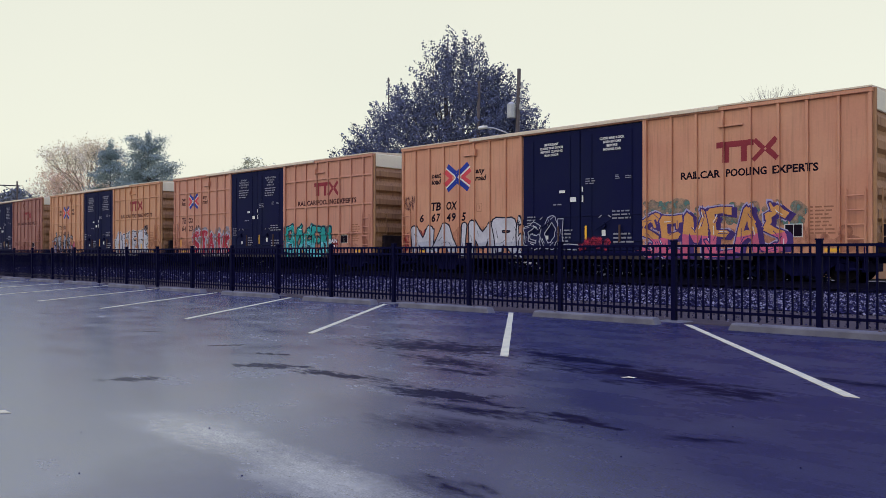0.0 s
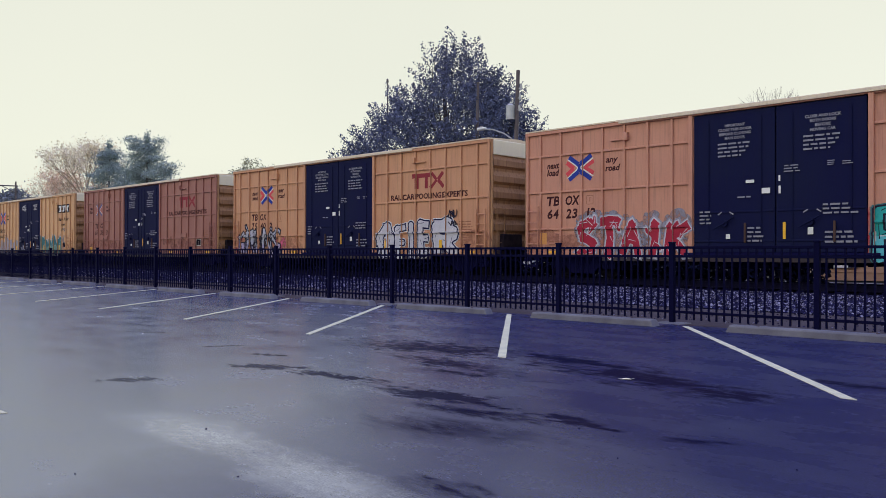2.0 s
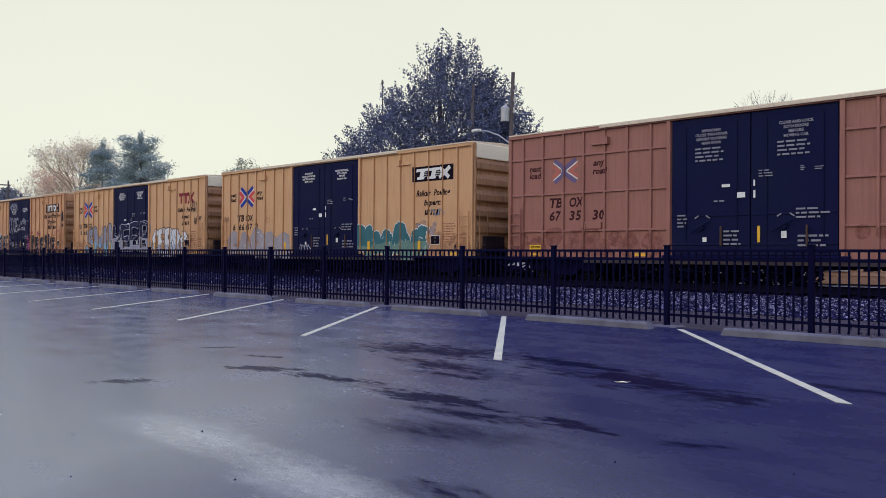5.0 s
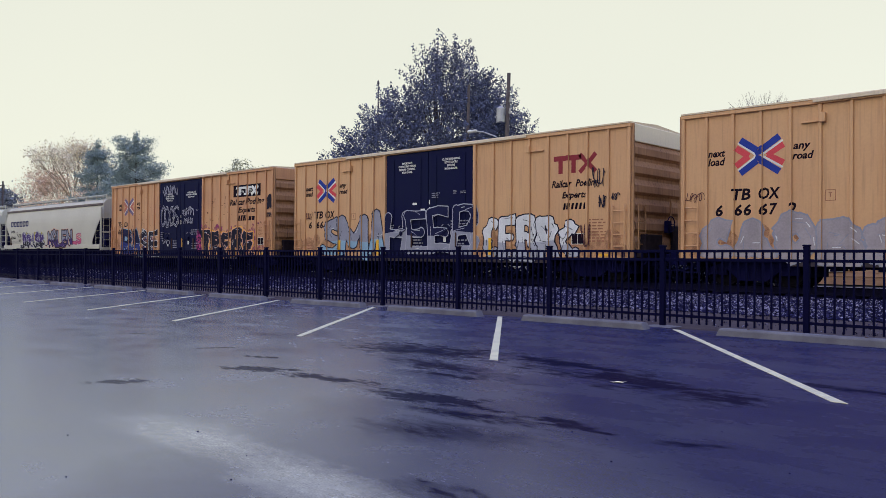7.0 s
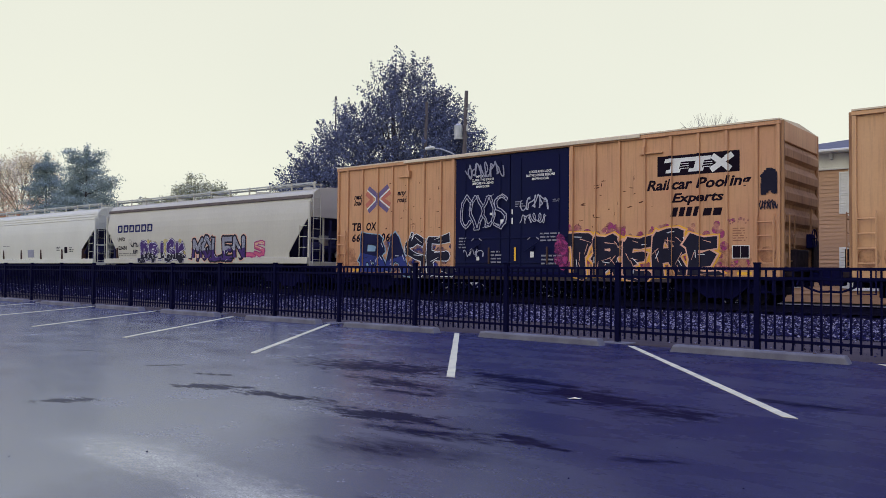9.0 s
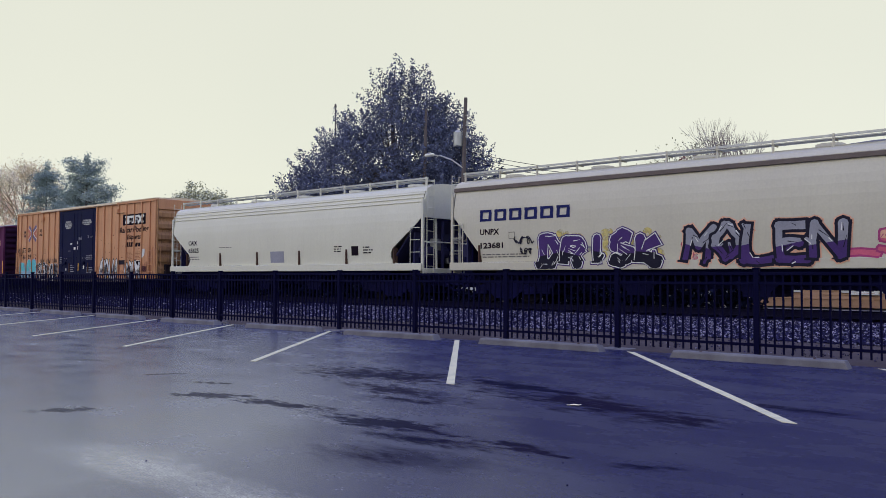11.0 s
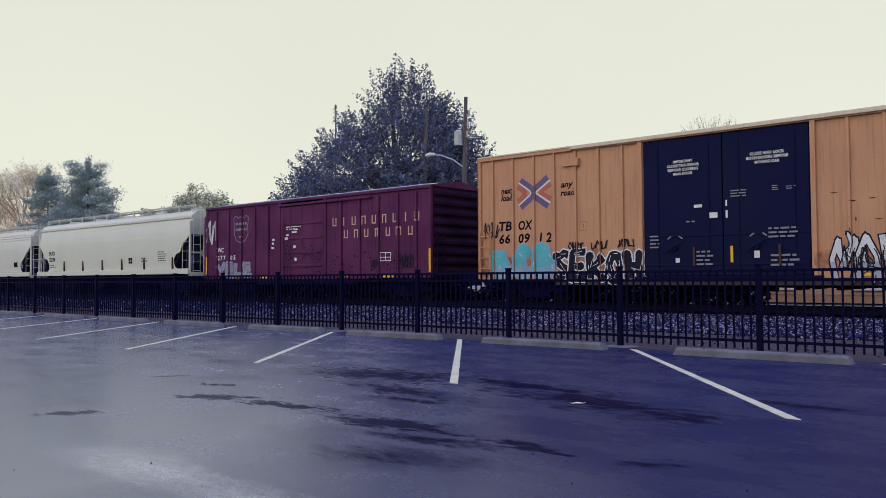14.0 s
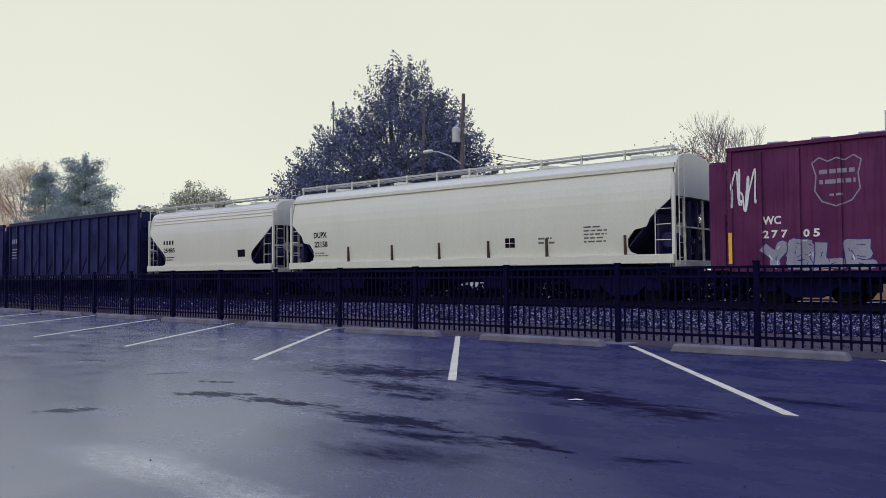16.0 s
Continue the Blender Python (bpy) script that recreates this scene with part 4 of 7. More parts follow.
    part("emblem", prism(bmesh.new(), [(0.1, 0.5), (0.3, 0.72), (1.1, 0.85), (1.05, 0.77), (0.38, 0.62), (0.18, 0.46)], -0.036, -0.031), TRIM_WHITE, sign, "pale curved stroke on the sign")

    mast = thing("flag_pole", "slim pale grey metal pole before the house", "pole", m=pose(-6.35, 33.5, -0.06))
    part("pole", rod(bmesh.new(), (0, 0, 0), (0, 0, 7.3), 0.075, 12, 0.05), GALVANISED, mast)
    part("base_plate", box(bmesh.new(), -0.2, 0.2, -0.2, 0.2, 0, 0.05, bevel=0.01), GALVANISED, mast)


house()


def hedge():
    """A low, dense hedge, added as a near-black backdrop that closes the view under the cars."""
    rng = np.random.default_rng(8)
    h = thing("hedge", "low hedge added as a dark backdrop along the far side of the railway", "hedge", m=pose(0, 30.2, -0.06))
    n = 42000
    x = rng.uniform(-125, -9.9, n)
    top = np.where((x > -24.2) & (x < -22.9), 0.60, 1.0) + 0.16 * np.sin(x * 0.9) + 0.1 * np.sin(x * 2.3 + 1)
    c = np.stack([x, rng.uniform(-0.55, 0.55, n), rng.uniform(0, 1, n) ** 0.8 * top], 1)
    part("leaves", leaf_mesh("leaves", c, 0.15, HEDGE_BACKDROP, rng), HEDGE_BACKDROP, h)
    bm = bmesh.new()
    for i in range(110):
        rod(bm, (-125 + i, 0, 0), (-125 + i + rng.normal() * 0.1, 0, 0.85), 0.04, 5, 0.015)
    tagged(part("stems", bm, BARK, h), kind="stuff")


hedge()


def parked_car():
    """A pale car on the far side of the hedge; only slivers of it show under the train."""
    c = thing("parked_car", "pale silver car parked beyond the railway hedge", "car", m=pose(-29.2, 33.4, -0.06))
    part("body", prism(bmesh.new(), [(0.05, 0.32), (0.0, 0.62), (0.25, 0.82), (1.1, 0.92), (4.0, 0.95), (4.35, 0.85), (4.4, 0.45), (4.3, 0.3)], 0, 1.7), TRIM_WHITE, c)
    part("cabin", prism(bmesh.new(), [(1.1, 0.92), (1.75, 1.42), (3.2, 1.46), (4.0, 0.95)], 0.1, 1.6), TRIM_WHITE, c)
    part("side_window", prism(bmesh.new(), [(1.35, 0.96), (1.82, 1.34), (2.42, 1.38), (2.42, 0.96)], 0.085, 0.099), GLASS, c)
    part("side_window", prism(bmesh.new(), [(2.5, 0.96), (2.5, 1.38), (3.15, 1.38), (3.75, 0.98)], 0.085, 0.099), GLASS, c)
    for x in (0.85, 3.5):
        for y in (0.0, 1.5):
            w = part("wheel", rod(bmesh.new(), (x, y - 0.02, 0.31), (x, y + 0.2, 0.31), 0.31, 18), FRAME_BLACK, c, "black tyre")
            part("rim", rod(bmesh.new(), (x, y - 0.03, 0.31), (x, y + 0.21, 0.31), 0.18, 12), GALVANISED, w)


parked_car()


# ---- the train: shared pieces ----
# Cars stand with their left end at x = 0, track centre at y = 0 and rail top at z = 0.
SIDE = -1.72
NO_RIBS = [(-5, 60, 1.49, 9, -0.058), (-5, 60, 1.0, 1.49, 0.033)]       # hopper sides, and the sill that stands out below them


def tuck(z):
    """How far a hopper's side has drawn in at height z below its widest line."""
    return 0.06 * max(0.0, (2.55 - z) / 1.05) ** 1.6


def drape(name, polys, mat, ribs, lift):
    """Paint laid on a car's side: cut along the ribs' edges and stepped out over them."""
    return drape_bm(name, merged(polys), mat, ribs, lift)


def drape_bm(name, bm, mat, ribs, lift):
    if not bm.verts:
        bm.free()
        return None
    lo = min(v.co.x for v in bm.verts)
    hi = max(v.co.x for v in bm.verts)
    zl = min(v.co.z for v in bm.verts)
    zh = max(v.co.z for v in bm.verts)
    cuts = set()
    for x0, x1, z0, z1, d in ribs:
        if x1 > lo and x0 < hi and z1 > zl and z0 < zh:
            cuts.update((("x", x0), ("x", x1), ("z", z0), ("z", z1)))
    for axis, c in sorted(cuts):
        if axis == "x" and lo < c < hi:
            bmesh.ops.bisect_plane(bm, geom=bm.verts[:] + bm.edges[:] + bm.faces[:], plane_co=(c, 0, 0), plane_no=(1, 0, 0))
        if axis == "z" and zl < c < zh:
            bmesh.ops.bisect_plane(bm, geom=bm.verts[:] + bm.edges[:] + bm.faces[:], plane_co=(0, 0, c), plane_no=(0, 0, 1))
    curved = ribs is NO_RIBS
    if curved:
        for k in range(1, 6):
            bmesh.ops.bisect_plane(bm, geom=bm.verts[:] + bm.edges[:] + bm.faces[:], plane_co=(0, 0, 1.5 + k * 0.2), plane_no=(0, 0, 1))
    verts, faces, known = [], [], {}
    for i, f in enumerate(bm.faces):
        c = f.calc_center_median()
        d = max([r[4] for r in ribs if r[0] < c.x < r[1] and r[2] < c.z < r[3]], default=0.0)
        co = [(v.co.x, SIDE - d - lift - v.co.y + (tuck(v.co.z) if curved and c.z > 1.49 else 0.0), v.co.z) for v in f.verts]
        area = sum(co[k - 1][0] * co[k][2] - co[k][0] * co[k - 1][2] for k in range(len(co)))
        if area < 0:
            co.reverse()
        ids = []
        for q in co:
            key = tuple(round(k, 5) for k in q)
            if key not in known:
                known[key] = len(verts)
                verts.append(q)
            if known[key] not in ids:
                ids.append(known[key])
        if len(ids) > 2:
            faces.append(tuple(ids))
    bm.free()
    return solid(name, verts, faces, mat)


def merged(polys):
    """The union of flat outlines in x and z, as one sheet of triangles."""
    pts, faces = [], []
    for f in polys:
        ring = []
        for x, z in f:
            if not ring or abs(ring[-1][0] - x) + abs(ring[-1][1] - z) > 1e-4:
                ring.append((x, z))
        if len(ring) > 2:
            faces.append(list(range(len(pts), len(pts) + len(ring))))
            pts.extend(Vector(q) for q in ring)
    bm = bmesh.new()
    if not faces:
        return bm
    out, _, tris, _, _, origin = geometry.delaunay_2d_cdt(pts, [], faces, 1, 1e-4)
    vs = [bm.verts.new((q.x, 0.0, q.y)) for q in out]
    for t, o in zip(tris, origin):
        if o:
            a, b, c = (out[i] for i in t)
            if abs((b.x - a.x) * (c.y - a.y) - (c.x - a.x) * (b.y - a.y)) > 1e-8:
                bm.faces.new([vs[i] for i in t])
    for v in [v for v in bm.verts if not v.link_faces]:
        bm.verts.remove(v)
    return bm


TEXTS = {}


def glyphs(words, slant=0.0):
    """The filled outline of words in the built-in font, as points and faces scaled to a box of 1 by 1."""
    key = (words, slant)
    if key not in TEXTS:
        cu = bpy.data.curves.new("words", "FONT")
        cu.body, cu.shear, cu.resolution_u, cu.offset = words, slant, 2, 0.032
        ob = bpy.data.objects.new("words", cu)
        me = ob.to_mesh()
        v = np.array([p.co[:2] for p in me.vertices])
        f = [tuple(p.vertices) for p in me.polygons]
        ob.to_mesh_clear()
        bpy.data.objects.remove(ob)
        bpy.data.curves.remove(cu)
        v = (v - v.min(0)) / (v.max(0) - v.min(0))
        TEXTS[key] = (v, f)
    return TEXTS[key]


def words_on(car, name, words, x0, x1, z0, z1, mat, ribs, slant=0.0, bold=0.0, label=""):
    v, f = glyphs(words, slant)
    bm = bmesh.new()
    vs = [bm.verts.new((x0 + a * (x1 - x0), 0, z0 + b * (z1 - z0))) for a, b in v]
    for t in f:
        bm.faces.new([vs[i] for i in t])
    part(name, drape_bm(name, bm, mat, ribs, 0.004), mat, car, label)


def rect(x0, x1, z0, z1, sl=0.0):
    return [(x0, z0), (x1, z0), (x1 + sl * (z1 - z0), z1), (x0 + sl * (z1 - z0), z1)]


def blocks(x0, x1, z0, z1, count, sl=0.0, gaps=(), weight=0.55):
    """A name drawn as plain bars: one upright bar for each sign."""
    w = (x1 - x0) / count
    return [rect(x0 + i * w, x0 + (i + weight) * w, z0, z1, sl) for i in range(count) if i not in gaps]


def bars(x0, x1, z0, z1, lines, seed, ragged=0.3):
    """Small print too fine to read: rows of plain dashes."""
    rng = random.Random(seed)
    out = []
    step = (z1 - z0) / lines
    for i in range(lines):
        z = z1 - (i + 0.75) * step
        x, end = x0, x1 - rng.uniform(0, ragged) * (x1 - x0)
        while x < end - 0.03:
            b = min(end, x + rng.uniform(0.09, 0.3))
            out.append(rect(x, b, z, z + step * 0.42))
            x = b + 0.05
    return out


def band(points, w):
    """A band of width w along points in x and z."""
    out = []
    for (ax, az), (bx, bz) in zip(points, points[1:]):
        d = Vector((bx - ax, bz - az))
        n = Vector((-d.y, d.x)).normalized() * w / 2
        out.append([(ax - n.x, az - n.y), (bx - n.x, bz - n.y), (bx + n.x, bz + n.y), (ax + n.x, az + n.y)])
    return out


def paint_on(car, name, polys, mat, ribs, label="", lift=0.004):
    if name in ("company_name", "reporting_mark", "web_line", "door_label", "side_label"):
        for p in polys:
            part(name, drape(name, [p], mat, ribs, lift), mat, car, label)
        return
    me = drape(name, polys, mat, ribs, lift)
    if me:
        ob = part(name, me, mat, car, label)
        if len(polys) > 6:
            tagged(ob, kind="stuff")
        return ob


# letter skeletons on a grid of 8 by 8, one digit each for x and z, strokes parted by blanks
LETTERS = {
    "A": "004880 2363", "B": "000868866404 64827000", "C": "875826225081", "D": "00085885835000", "E": "88080080 0464", "F": "880800 0464",
    "G": "8758161250708444", "H": "0008 8088 0484", "I": "4048", "K": "0008 880480", "L": "080080", "M": "0008438880", "N": "00088088",
    "O": "300305385885835030", "P": "000868866404", "R": "000868866404 4480", "S": "8758171573714001", "T": "0888 4840", "U": "080230508288",
    "V": "084088", "Y": "084488 4440", "Z": "08880080",
}


def haze(car, x0, x1, z0, z1, colour, ribs, seed, density=26, low=0.86, size=1.0, name="spray_cloud", lift=0.003, label=" sprayed haze round lettering"):
    """Overlapping soft puffs from a spray can."""
    rng = random.Random(seed)
    h = z1 - z0
    puffs = []
    for k in range(int(density * (x1 - x0))):
        cx, cz, r = rng.uniform(x0, x1), rng.uniform(z0, z1), rng.uniform(0.06, 0.26) * min(max(h, 0.6), 1.3) * size
        puffs.append([(cx + r * math.cos(a * 0.5236), max(low, cz + r * math.sin(a * 0.5236))) for a in range(12)])
    part(name, drape_bm(name, merged(puffs), overspray(colour), ribs, lift), None, car, colour.replace("_", " ") + label)


def graffiti(car, word, x0, x1, z0, z1, fill, low, edge, ribs, seed, cloud=None, edge2=None, thick=0.25, jag=0.05, pointed=False, spans=None, bottom=None, line=0.055, glints=True, shade=None, arms=0):
    """A sprayed piece of fat letters: haze, a rim, a shade to one side, then letter by letter an outline, its fill in two shades, seams and glints."""
    rng = random.Random(seed)
    n, h = len(word), z1 - z0
    w = (x1 - x0) / n
    spans = spans or [(x0 + i * w - 0.05 * w, x0 + (i + 1) * w) for i in range(n)]

    def floor_at(x):
        return bottom if bottom is not None else 0.645 if 3.25 < x < 14.95 else 0.86

    letters = []
    for ch, (a, b) in zip(word, spans):
        lean, top, base = rng.uniform(-0.10, 0.14), rng.uniform(0.90, 1.08), rng.uniform(-0.05, 0.05)
        t = thick * min(h, 1.25 * (b - a))
        bodies = []
        for stroke in LETTERS[ch].split():
            pts = []
            for k in range(0, len(stroke), 2):
                gx, gz = int(stroke[k]) / 8 + rng.uniform(-0.06, 0.06), int(stroke[k + 1]) / 8 + rng.uniform(-0.05, 0.05)
                pts.append(Vector((a + t / 2 + gx * (b - a - t) + lean * (gz - 0.5) * (b - a), z0 + t / 2 + base * h + gz * (h * top - t))))
            for p, q in zip(pts, pts[1:]):
                if (q - p).length > 0.01:
                    d = (q - p).normalized()
                    bodies.append((p, q, d, Vector((-d.y, d.x)), t * rng.uniform(0.8, 1.2), t * rng.uniform(0.7, 1.3), rng.uniform(-jag, jag) * h))
        for _ in range(arms):        # pointed arms that reach out of the letter
            p, q, d, nn, ta, tb, j = rng.choice(bodies)
            f = p.lerp(q, rng.uniform(0.0, 1.0))
            way = Vector((rng.uniform(-0.9, 0.9), rng.choice((-1, 1)) * rng.uniform(0.4, 1.0))).normalized()
            g = f + way * rng.uniform(0.16, 0.30) * h
            g.y = min(max(g.y, z0), z1 + 0.12 * h)
            if (g - f).length > 0.05:
                d = (g - f).normalized()
                bodies.append((f, g, d, Vector((-d.y, d.x)), t * 0.7, t * rng.uniform(0.25, 0.5), 0.0))
        letters.append(bodies)

    def shapes(bodies, grow):
        out = []
        for p, q, d, nn, ta, tb, j in bodies:
            m = (p + q) / 2 + nn * j
            a, b, t = ta / 2 + grow, tb / 2 + grow, (ta + tb) / 4 * 0.9 + grow
            e = grow + 0.02 * h
            for f, g, u, v in ((p - d * e, m, a, t), (m, q + d * e, t, b)):
                out.append([tuple(f - nn * u), tuple(g - nn * v), tuple(g + nn * v), tuple(f + nn * u)])
            if pointed:
                tip = q + d * (e + b * 0.9)
                out.append([tuple(q + d * e - nn * b), tuple(tip + nn * b * 0.4), tuple(q + d * e + nn * b)])
            else:
                out.append([(q.x + 1.05 * b * math.cos(g * 0.7854), q.y + 1.05 * b * math.sin(g * 0.7854)) for g in range(8)])
        return [[(x, max(z, floor_at(x))) for x, z in f] for f in out]

    if cloud:
        haze(car, x0 - 0.1, x1 + 0.1, z0 + 0.15 * h, z1 + 0.12 * h, cloud, ribs, seed + 1, low=floor_at(0.0) if bottom else 0.86, size=0.55)
    mid = z0 + 0.44 * h
    for i, bodies in enumerate(letters):
        lift = 0.010 + 0.0030 * i
        if shade:
            low_side = [[(x + 0.13, max(z - 0.05, floor_at(x))) for x, z in f] for f in shapes(bodies, line)]
            part("spray_shade", drape_bm("spray_shade", merged(low_side), SPRAY[shade], ribs, 0.0092 + 0.0001 * i), None, car)
        if edge2:
            part("spray_rim", drape_bm("spray_rim", merged(shapes(bodies, line + 0.035)), SPRAY[edge2], ribs, 0.0055 + 0.0006 * i), None, car)
        part("spray_outline", drape_bm("spray_outline", merged(shapes(bodies, line)), SPRAY[edge], ribs, lift), None, car)
        mx = sum(b[0].x for b in bodies) / len(bodies)
        split, tilt = (mx, 0, mid + rng.uniform(-0.08, 0.08) * h), (rng.uniform(-0.25, 0.25), 0, 1)
        for colour, upper in ((fill, True), (low, False)):
            bm = merged(shapes(bodies, 0.0))
            if fill != low:
                bmesh.ops.bisect_plane(bm, geom=bm.verts[:] + bm.edges[:] + bm.faces[:], plane_co=split, plane_no=tilt, clear_inner=upper, clear_outer=not upper)
            elif not upper:
                bm.free()
                continue
            if bm.faces:
                part("spray_letter", drape_bm("spray_letter", bm, SPRAY[colour], ribs, lift + 0.0010), None, car, colour.replace("_", " ") + " sprayed graffiti fill")
            else:
                bm.free()
        seams, shine = [], []
        for p, q, d, nn, ta, tb, j in bodies:
            if rng.random() < 0.8:
                m = p.lerp(q, rng.uniform(0.1, 0.6)) + nn * rng.uniform(-0.25, 0.25) * ta
                e = m + (d * rng.uniform(0.12, 0.3) + nn * rng.uniform(-0.1, 0.1)) * h
                seams.append([tuple(m - nn * 0.014), tuple(e - nn * 0.006), tuple(e + nn * 0.006), tuple(m + nn * 0.014)])
            if glints and rng.random() < 0.4:
                m = p.lerp(q, rng.uniform(0.2, 0.6)) + nn * 0.28 * ta
                e = m + d * rng.uniform(0.1, 0.2) * h
                shine.append([tuple(m - nn * 0.012), tuple(e - nn * 0.012), tuple(e + nn * 0.012), tuple(m + nn * 0.012)])
        for name, polys, colour, up in (("spray_line", seams, edge, 0.0018), ("spray_glint", shine, "white" if fill not in ("white", "silver") else "grey", 0.0024)):
            if polys:
                polys = [[(x, max(z, floor_at(x) + 0.01)) for x, z in f] for f in polys]
                tagged(part(name, drape_bm(name, merged(polys), SPRAY[colour], ribs, lift + up), None, car), kind="stuff")


def tag(car, x0, x1, z0, z1, colour, ribs, seed, n=9, w=0.035):
    """A quick scrawl in one line."""
    rng = random.Random(seed)
    wd, ht, zm = x1 - x0, z1 - z0, (z0 + z1) / 2
    f1, f2, f3 = rng.uniform(0.35, 0.5) * n, rng.uniform(0.45, 0.65) * n, rng.uniform(1.1, 1.5) * n
    p1, p2, p3 = (rng.uniform(0, 6.28) for _ in range(3))
    pts = []
    for k in range(8 * n + 1):
        u = k / (8 * n)
        a = 6.2832 * u
        pts.append((x0 + wd * (0.1 + 0.8 * u) + 0.75 * wd / n * math.sin(f1 * a + p1) + 0.25 * wd / n * math.sin(f3 * a), zm + ht / 2 * (0.72 * math.sin(f2 * a + p2) + 0.28 * math.sin(f3 * a + p3))))
    part("scrawl", drape_bm("scrawl", merged(band(pts, w)), SPRAY[colour], ribs, 0.028), None, car, colour.replace("_", " ") + " sprayed scrawl")


def scuffs(car, x0, x1, z0, z1, count, ribs, seed, mat):
    """Thin scrapes and chips in the paint."""
    rng = random.Random(seed)
    polys = []
    for _ in range(count):
        x, z, a = rng.uniform(x0, x1), rng.uniform(z0, z1), rng.choice((0.0, 0.0, 0.1, 1.5)) + rng.uniform(-0.15, 0.15)
        length, w = rng.uniform(0.04, 0.26), rng.uniform(0.008, 0.03)
        d, n = Vector((math.cos(a), math.sin(a))) * length, Vector((-math.sin(a), math.cos(a))) * w
        polys.append([(x, z), (x + d.x * 0.4 - n.x, z + d.y * 0.4 - n.y), (x + d.x, z + d.y), (x + d.x * 0.5 + n.x, z + d.y * 0.5 + n.y)])
    tagged(part("paint_scrape", drape_bm("paint_scrape", merged(polys), mat, ribs, 0.0035), mat, car), kind="stuff")


WHEELSETS, CARS = [], []
WHEEL_R = 0.457


def wheelset_mesh():
    bm = bmesh.new()
    for s in (-1, 1):
        rod(bm, (0, s * 0.69, 0), (0, s * 0.83, 0), WHEEL_R, 24)
        rod(bm, (0, s * 0.665, 0), (0, s * 0.69, 0), WHEEL_R + 0.028, 24)
        rod(bm, (0, s * 0.83, 0), (0, s * 0.85, 0), WHEEL_R - 0.06, 24, WHEEL_R - 0.1)
        rod(bm, (0, s * 0.85, 0), (0, s * 1.05, 0), 0.085, 12)
        for k in range(3):
            a = k * 2.0944
            rod(bm, (0.05 * math.cos(a), s * 1.05, 0.05 * math.sin(a)), (0.05 * math.cos(a), s * 1.07, 0.05 * math.sin(a)), 0.018, 6)
    rod(bm, (0, -0.69, 0), (0, 0.69, 0), 0.08, 12)
    return mesh_of("wheelset", bm, TYRE_STEEL)


def truck_mesh():
    bm = bmesh.new()
    for s in (-1, 1):
        y0, y1 = (s * 0.90, s * 1.08) if s > 0 else (-1.08, -0.90)
        prism(bm, [(-1.34, 0.36), (-1.34, 0.58), (-1.06, 0.67), (-0.58, 0.84), (0.58, 0.84), (1.06, 0.67), (1.34, 0.58), (1.34, 0.36), (1.08, 0.35), (0.96, 0.50), (0.84, 0.52),
                   (0.40, 0.18), (-0.40, 0.18), (-0.84, 0.52), (-0.96, 0.50), (-1.08, 0.35)], y0, y1)
        for x in (-0.17, 0.0, 0.17):
            rod(bm, (x, s * 1.03, 0.2), (x, s * 1.03, 0.55), 0.085, 10)
        for x in (-0.95, 0.95):
            box(bm, x - 0.13, x + 0.13, min(s * 0.92, s * 1.1), max(s * 0.92, s * 1.1), 0.33, 0.56, bevel=0.02)
    box(bm, -0.22, 0.22, -1.1, 1.1, 0.52, 0.78, bevel=0.03)
    rod(bm, (0, 0, 0.78), (0, 0, 0.88), 0.2, 14)
    for x in (-0.48, 0.48):
        box(bm, x - 0.05, x + 0.05, -0.7, 0.7, 0.28, 0.44)
    for s in (-1, 1):        # brake rigging at each end of the truck
        box(bm, s * 1.48 - 0.05, s * 1.48 + 0.05, -0.85, 0.85, 0.30, 0.62, bevel=0.02)
        box(bm, *sorted((s * 0.9, s * 1.5)), -0.80, -0.72, 0.62, 0.74)
    return mesh_of("truck", bm, TRUCK_STEEL)


WHEELS, TRUCK = wheelset_mesh(), truck_mesh()


def trucks(car, a, b):
    for x in (a, b):
        t = part("truck", TRUCK, None, car, "grimy cast-steel railway truck")
        t.location.x = x
        for d in (-0.95, 0.95):
            w = part("wheelset", WHEELS, None, t, "steel wheels on an axle")
            w.location = (d, 0, WHEEL_R)
            WHEELSETS.append((w, d))


def coupler(car, x, s):
    bm = boxes((min(x, x + s * 0.75), max(x, x + s * 0.75), -0.12, 0.12, 0.70, 0.98), (min(x + s * 0.58, x + s * 0.98), max(x + s * 0.58, x + s * 0.98), -0.22, 0.18, 0.60, 1.05), bevel=0.03)
    part("coupler", bm, TRUCK_STEEL, car, "dark cast coupler")
    bm = bmesh.new()
    pts = [(x, -0.35, 0.78), (x + s * 0.3, -0.37, 0.55), (x + s * 0.62, -0.36, 0.42), (x + s * 0.93, -0.33, 0.44)]
    for p, q in zip(pts, pts[1:]):
        rod(bm, p, q, 0.032, 6)
    part("brake_hose", bm, FRAME_BLACK, car, "black rubber brake hose")
    part("draft_box", box(bmesh.new(), *sorted((x + s * 0.012, x + s * 0.30)), -0.42, 0.42, 0.56, 0.70, bevel=0.02), TRUCK_STEEL, car, "dark steel box round the coupler's root")
    bm = bmesh.new()
    bar = [(x + s * 0.34, -1.45, 0.62), (x + s * 0.36, -1.30, 0.78), (x + s * 0.38, -0.30, 0.80), (x + s * 0.66, -0.12, 0.66)]
    for p, q in zip(bar, bar[1:]):
        rod(bm, p, q, 0.022, 6)
    part("uncoupling_lever", bm, FRAME_BLACK, car, "thin bent uncoupling bar")


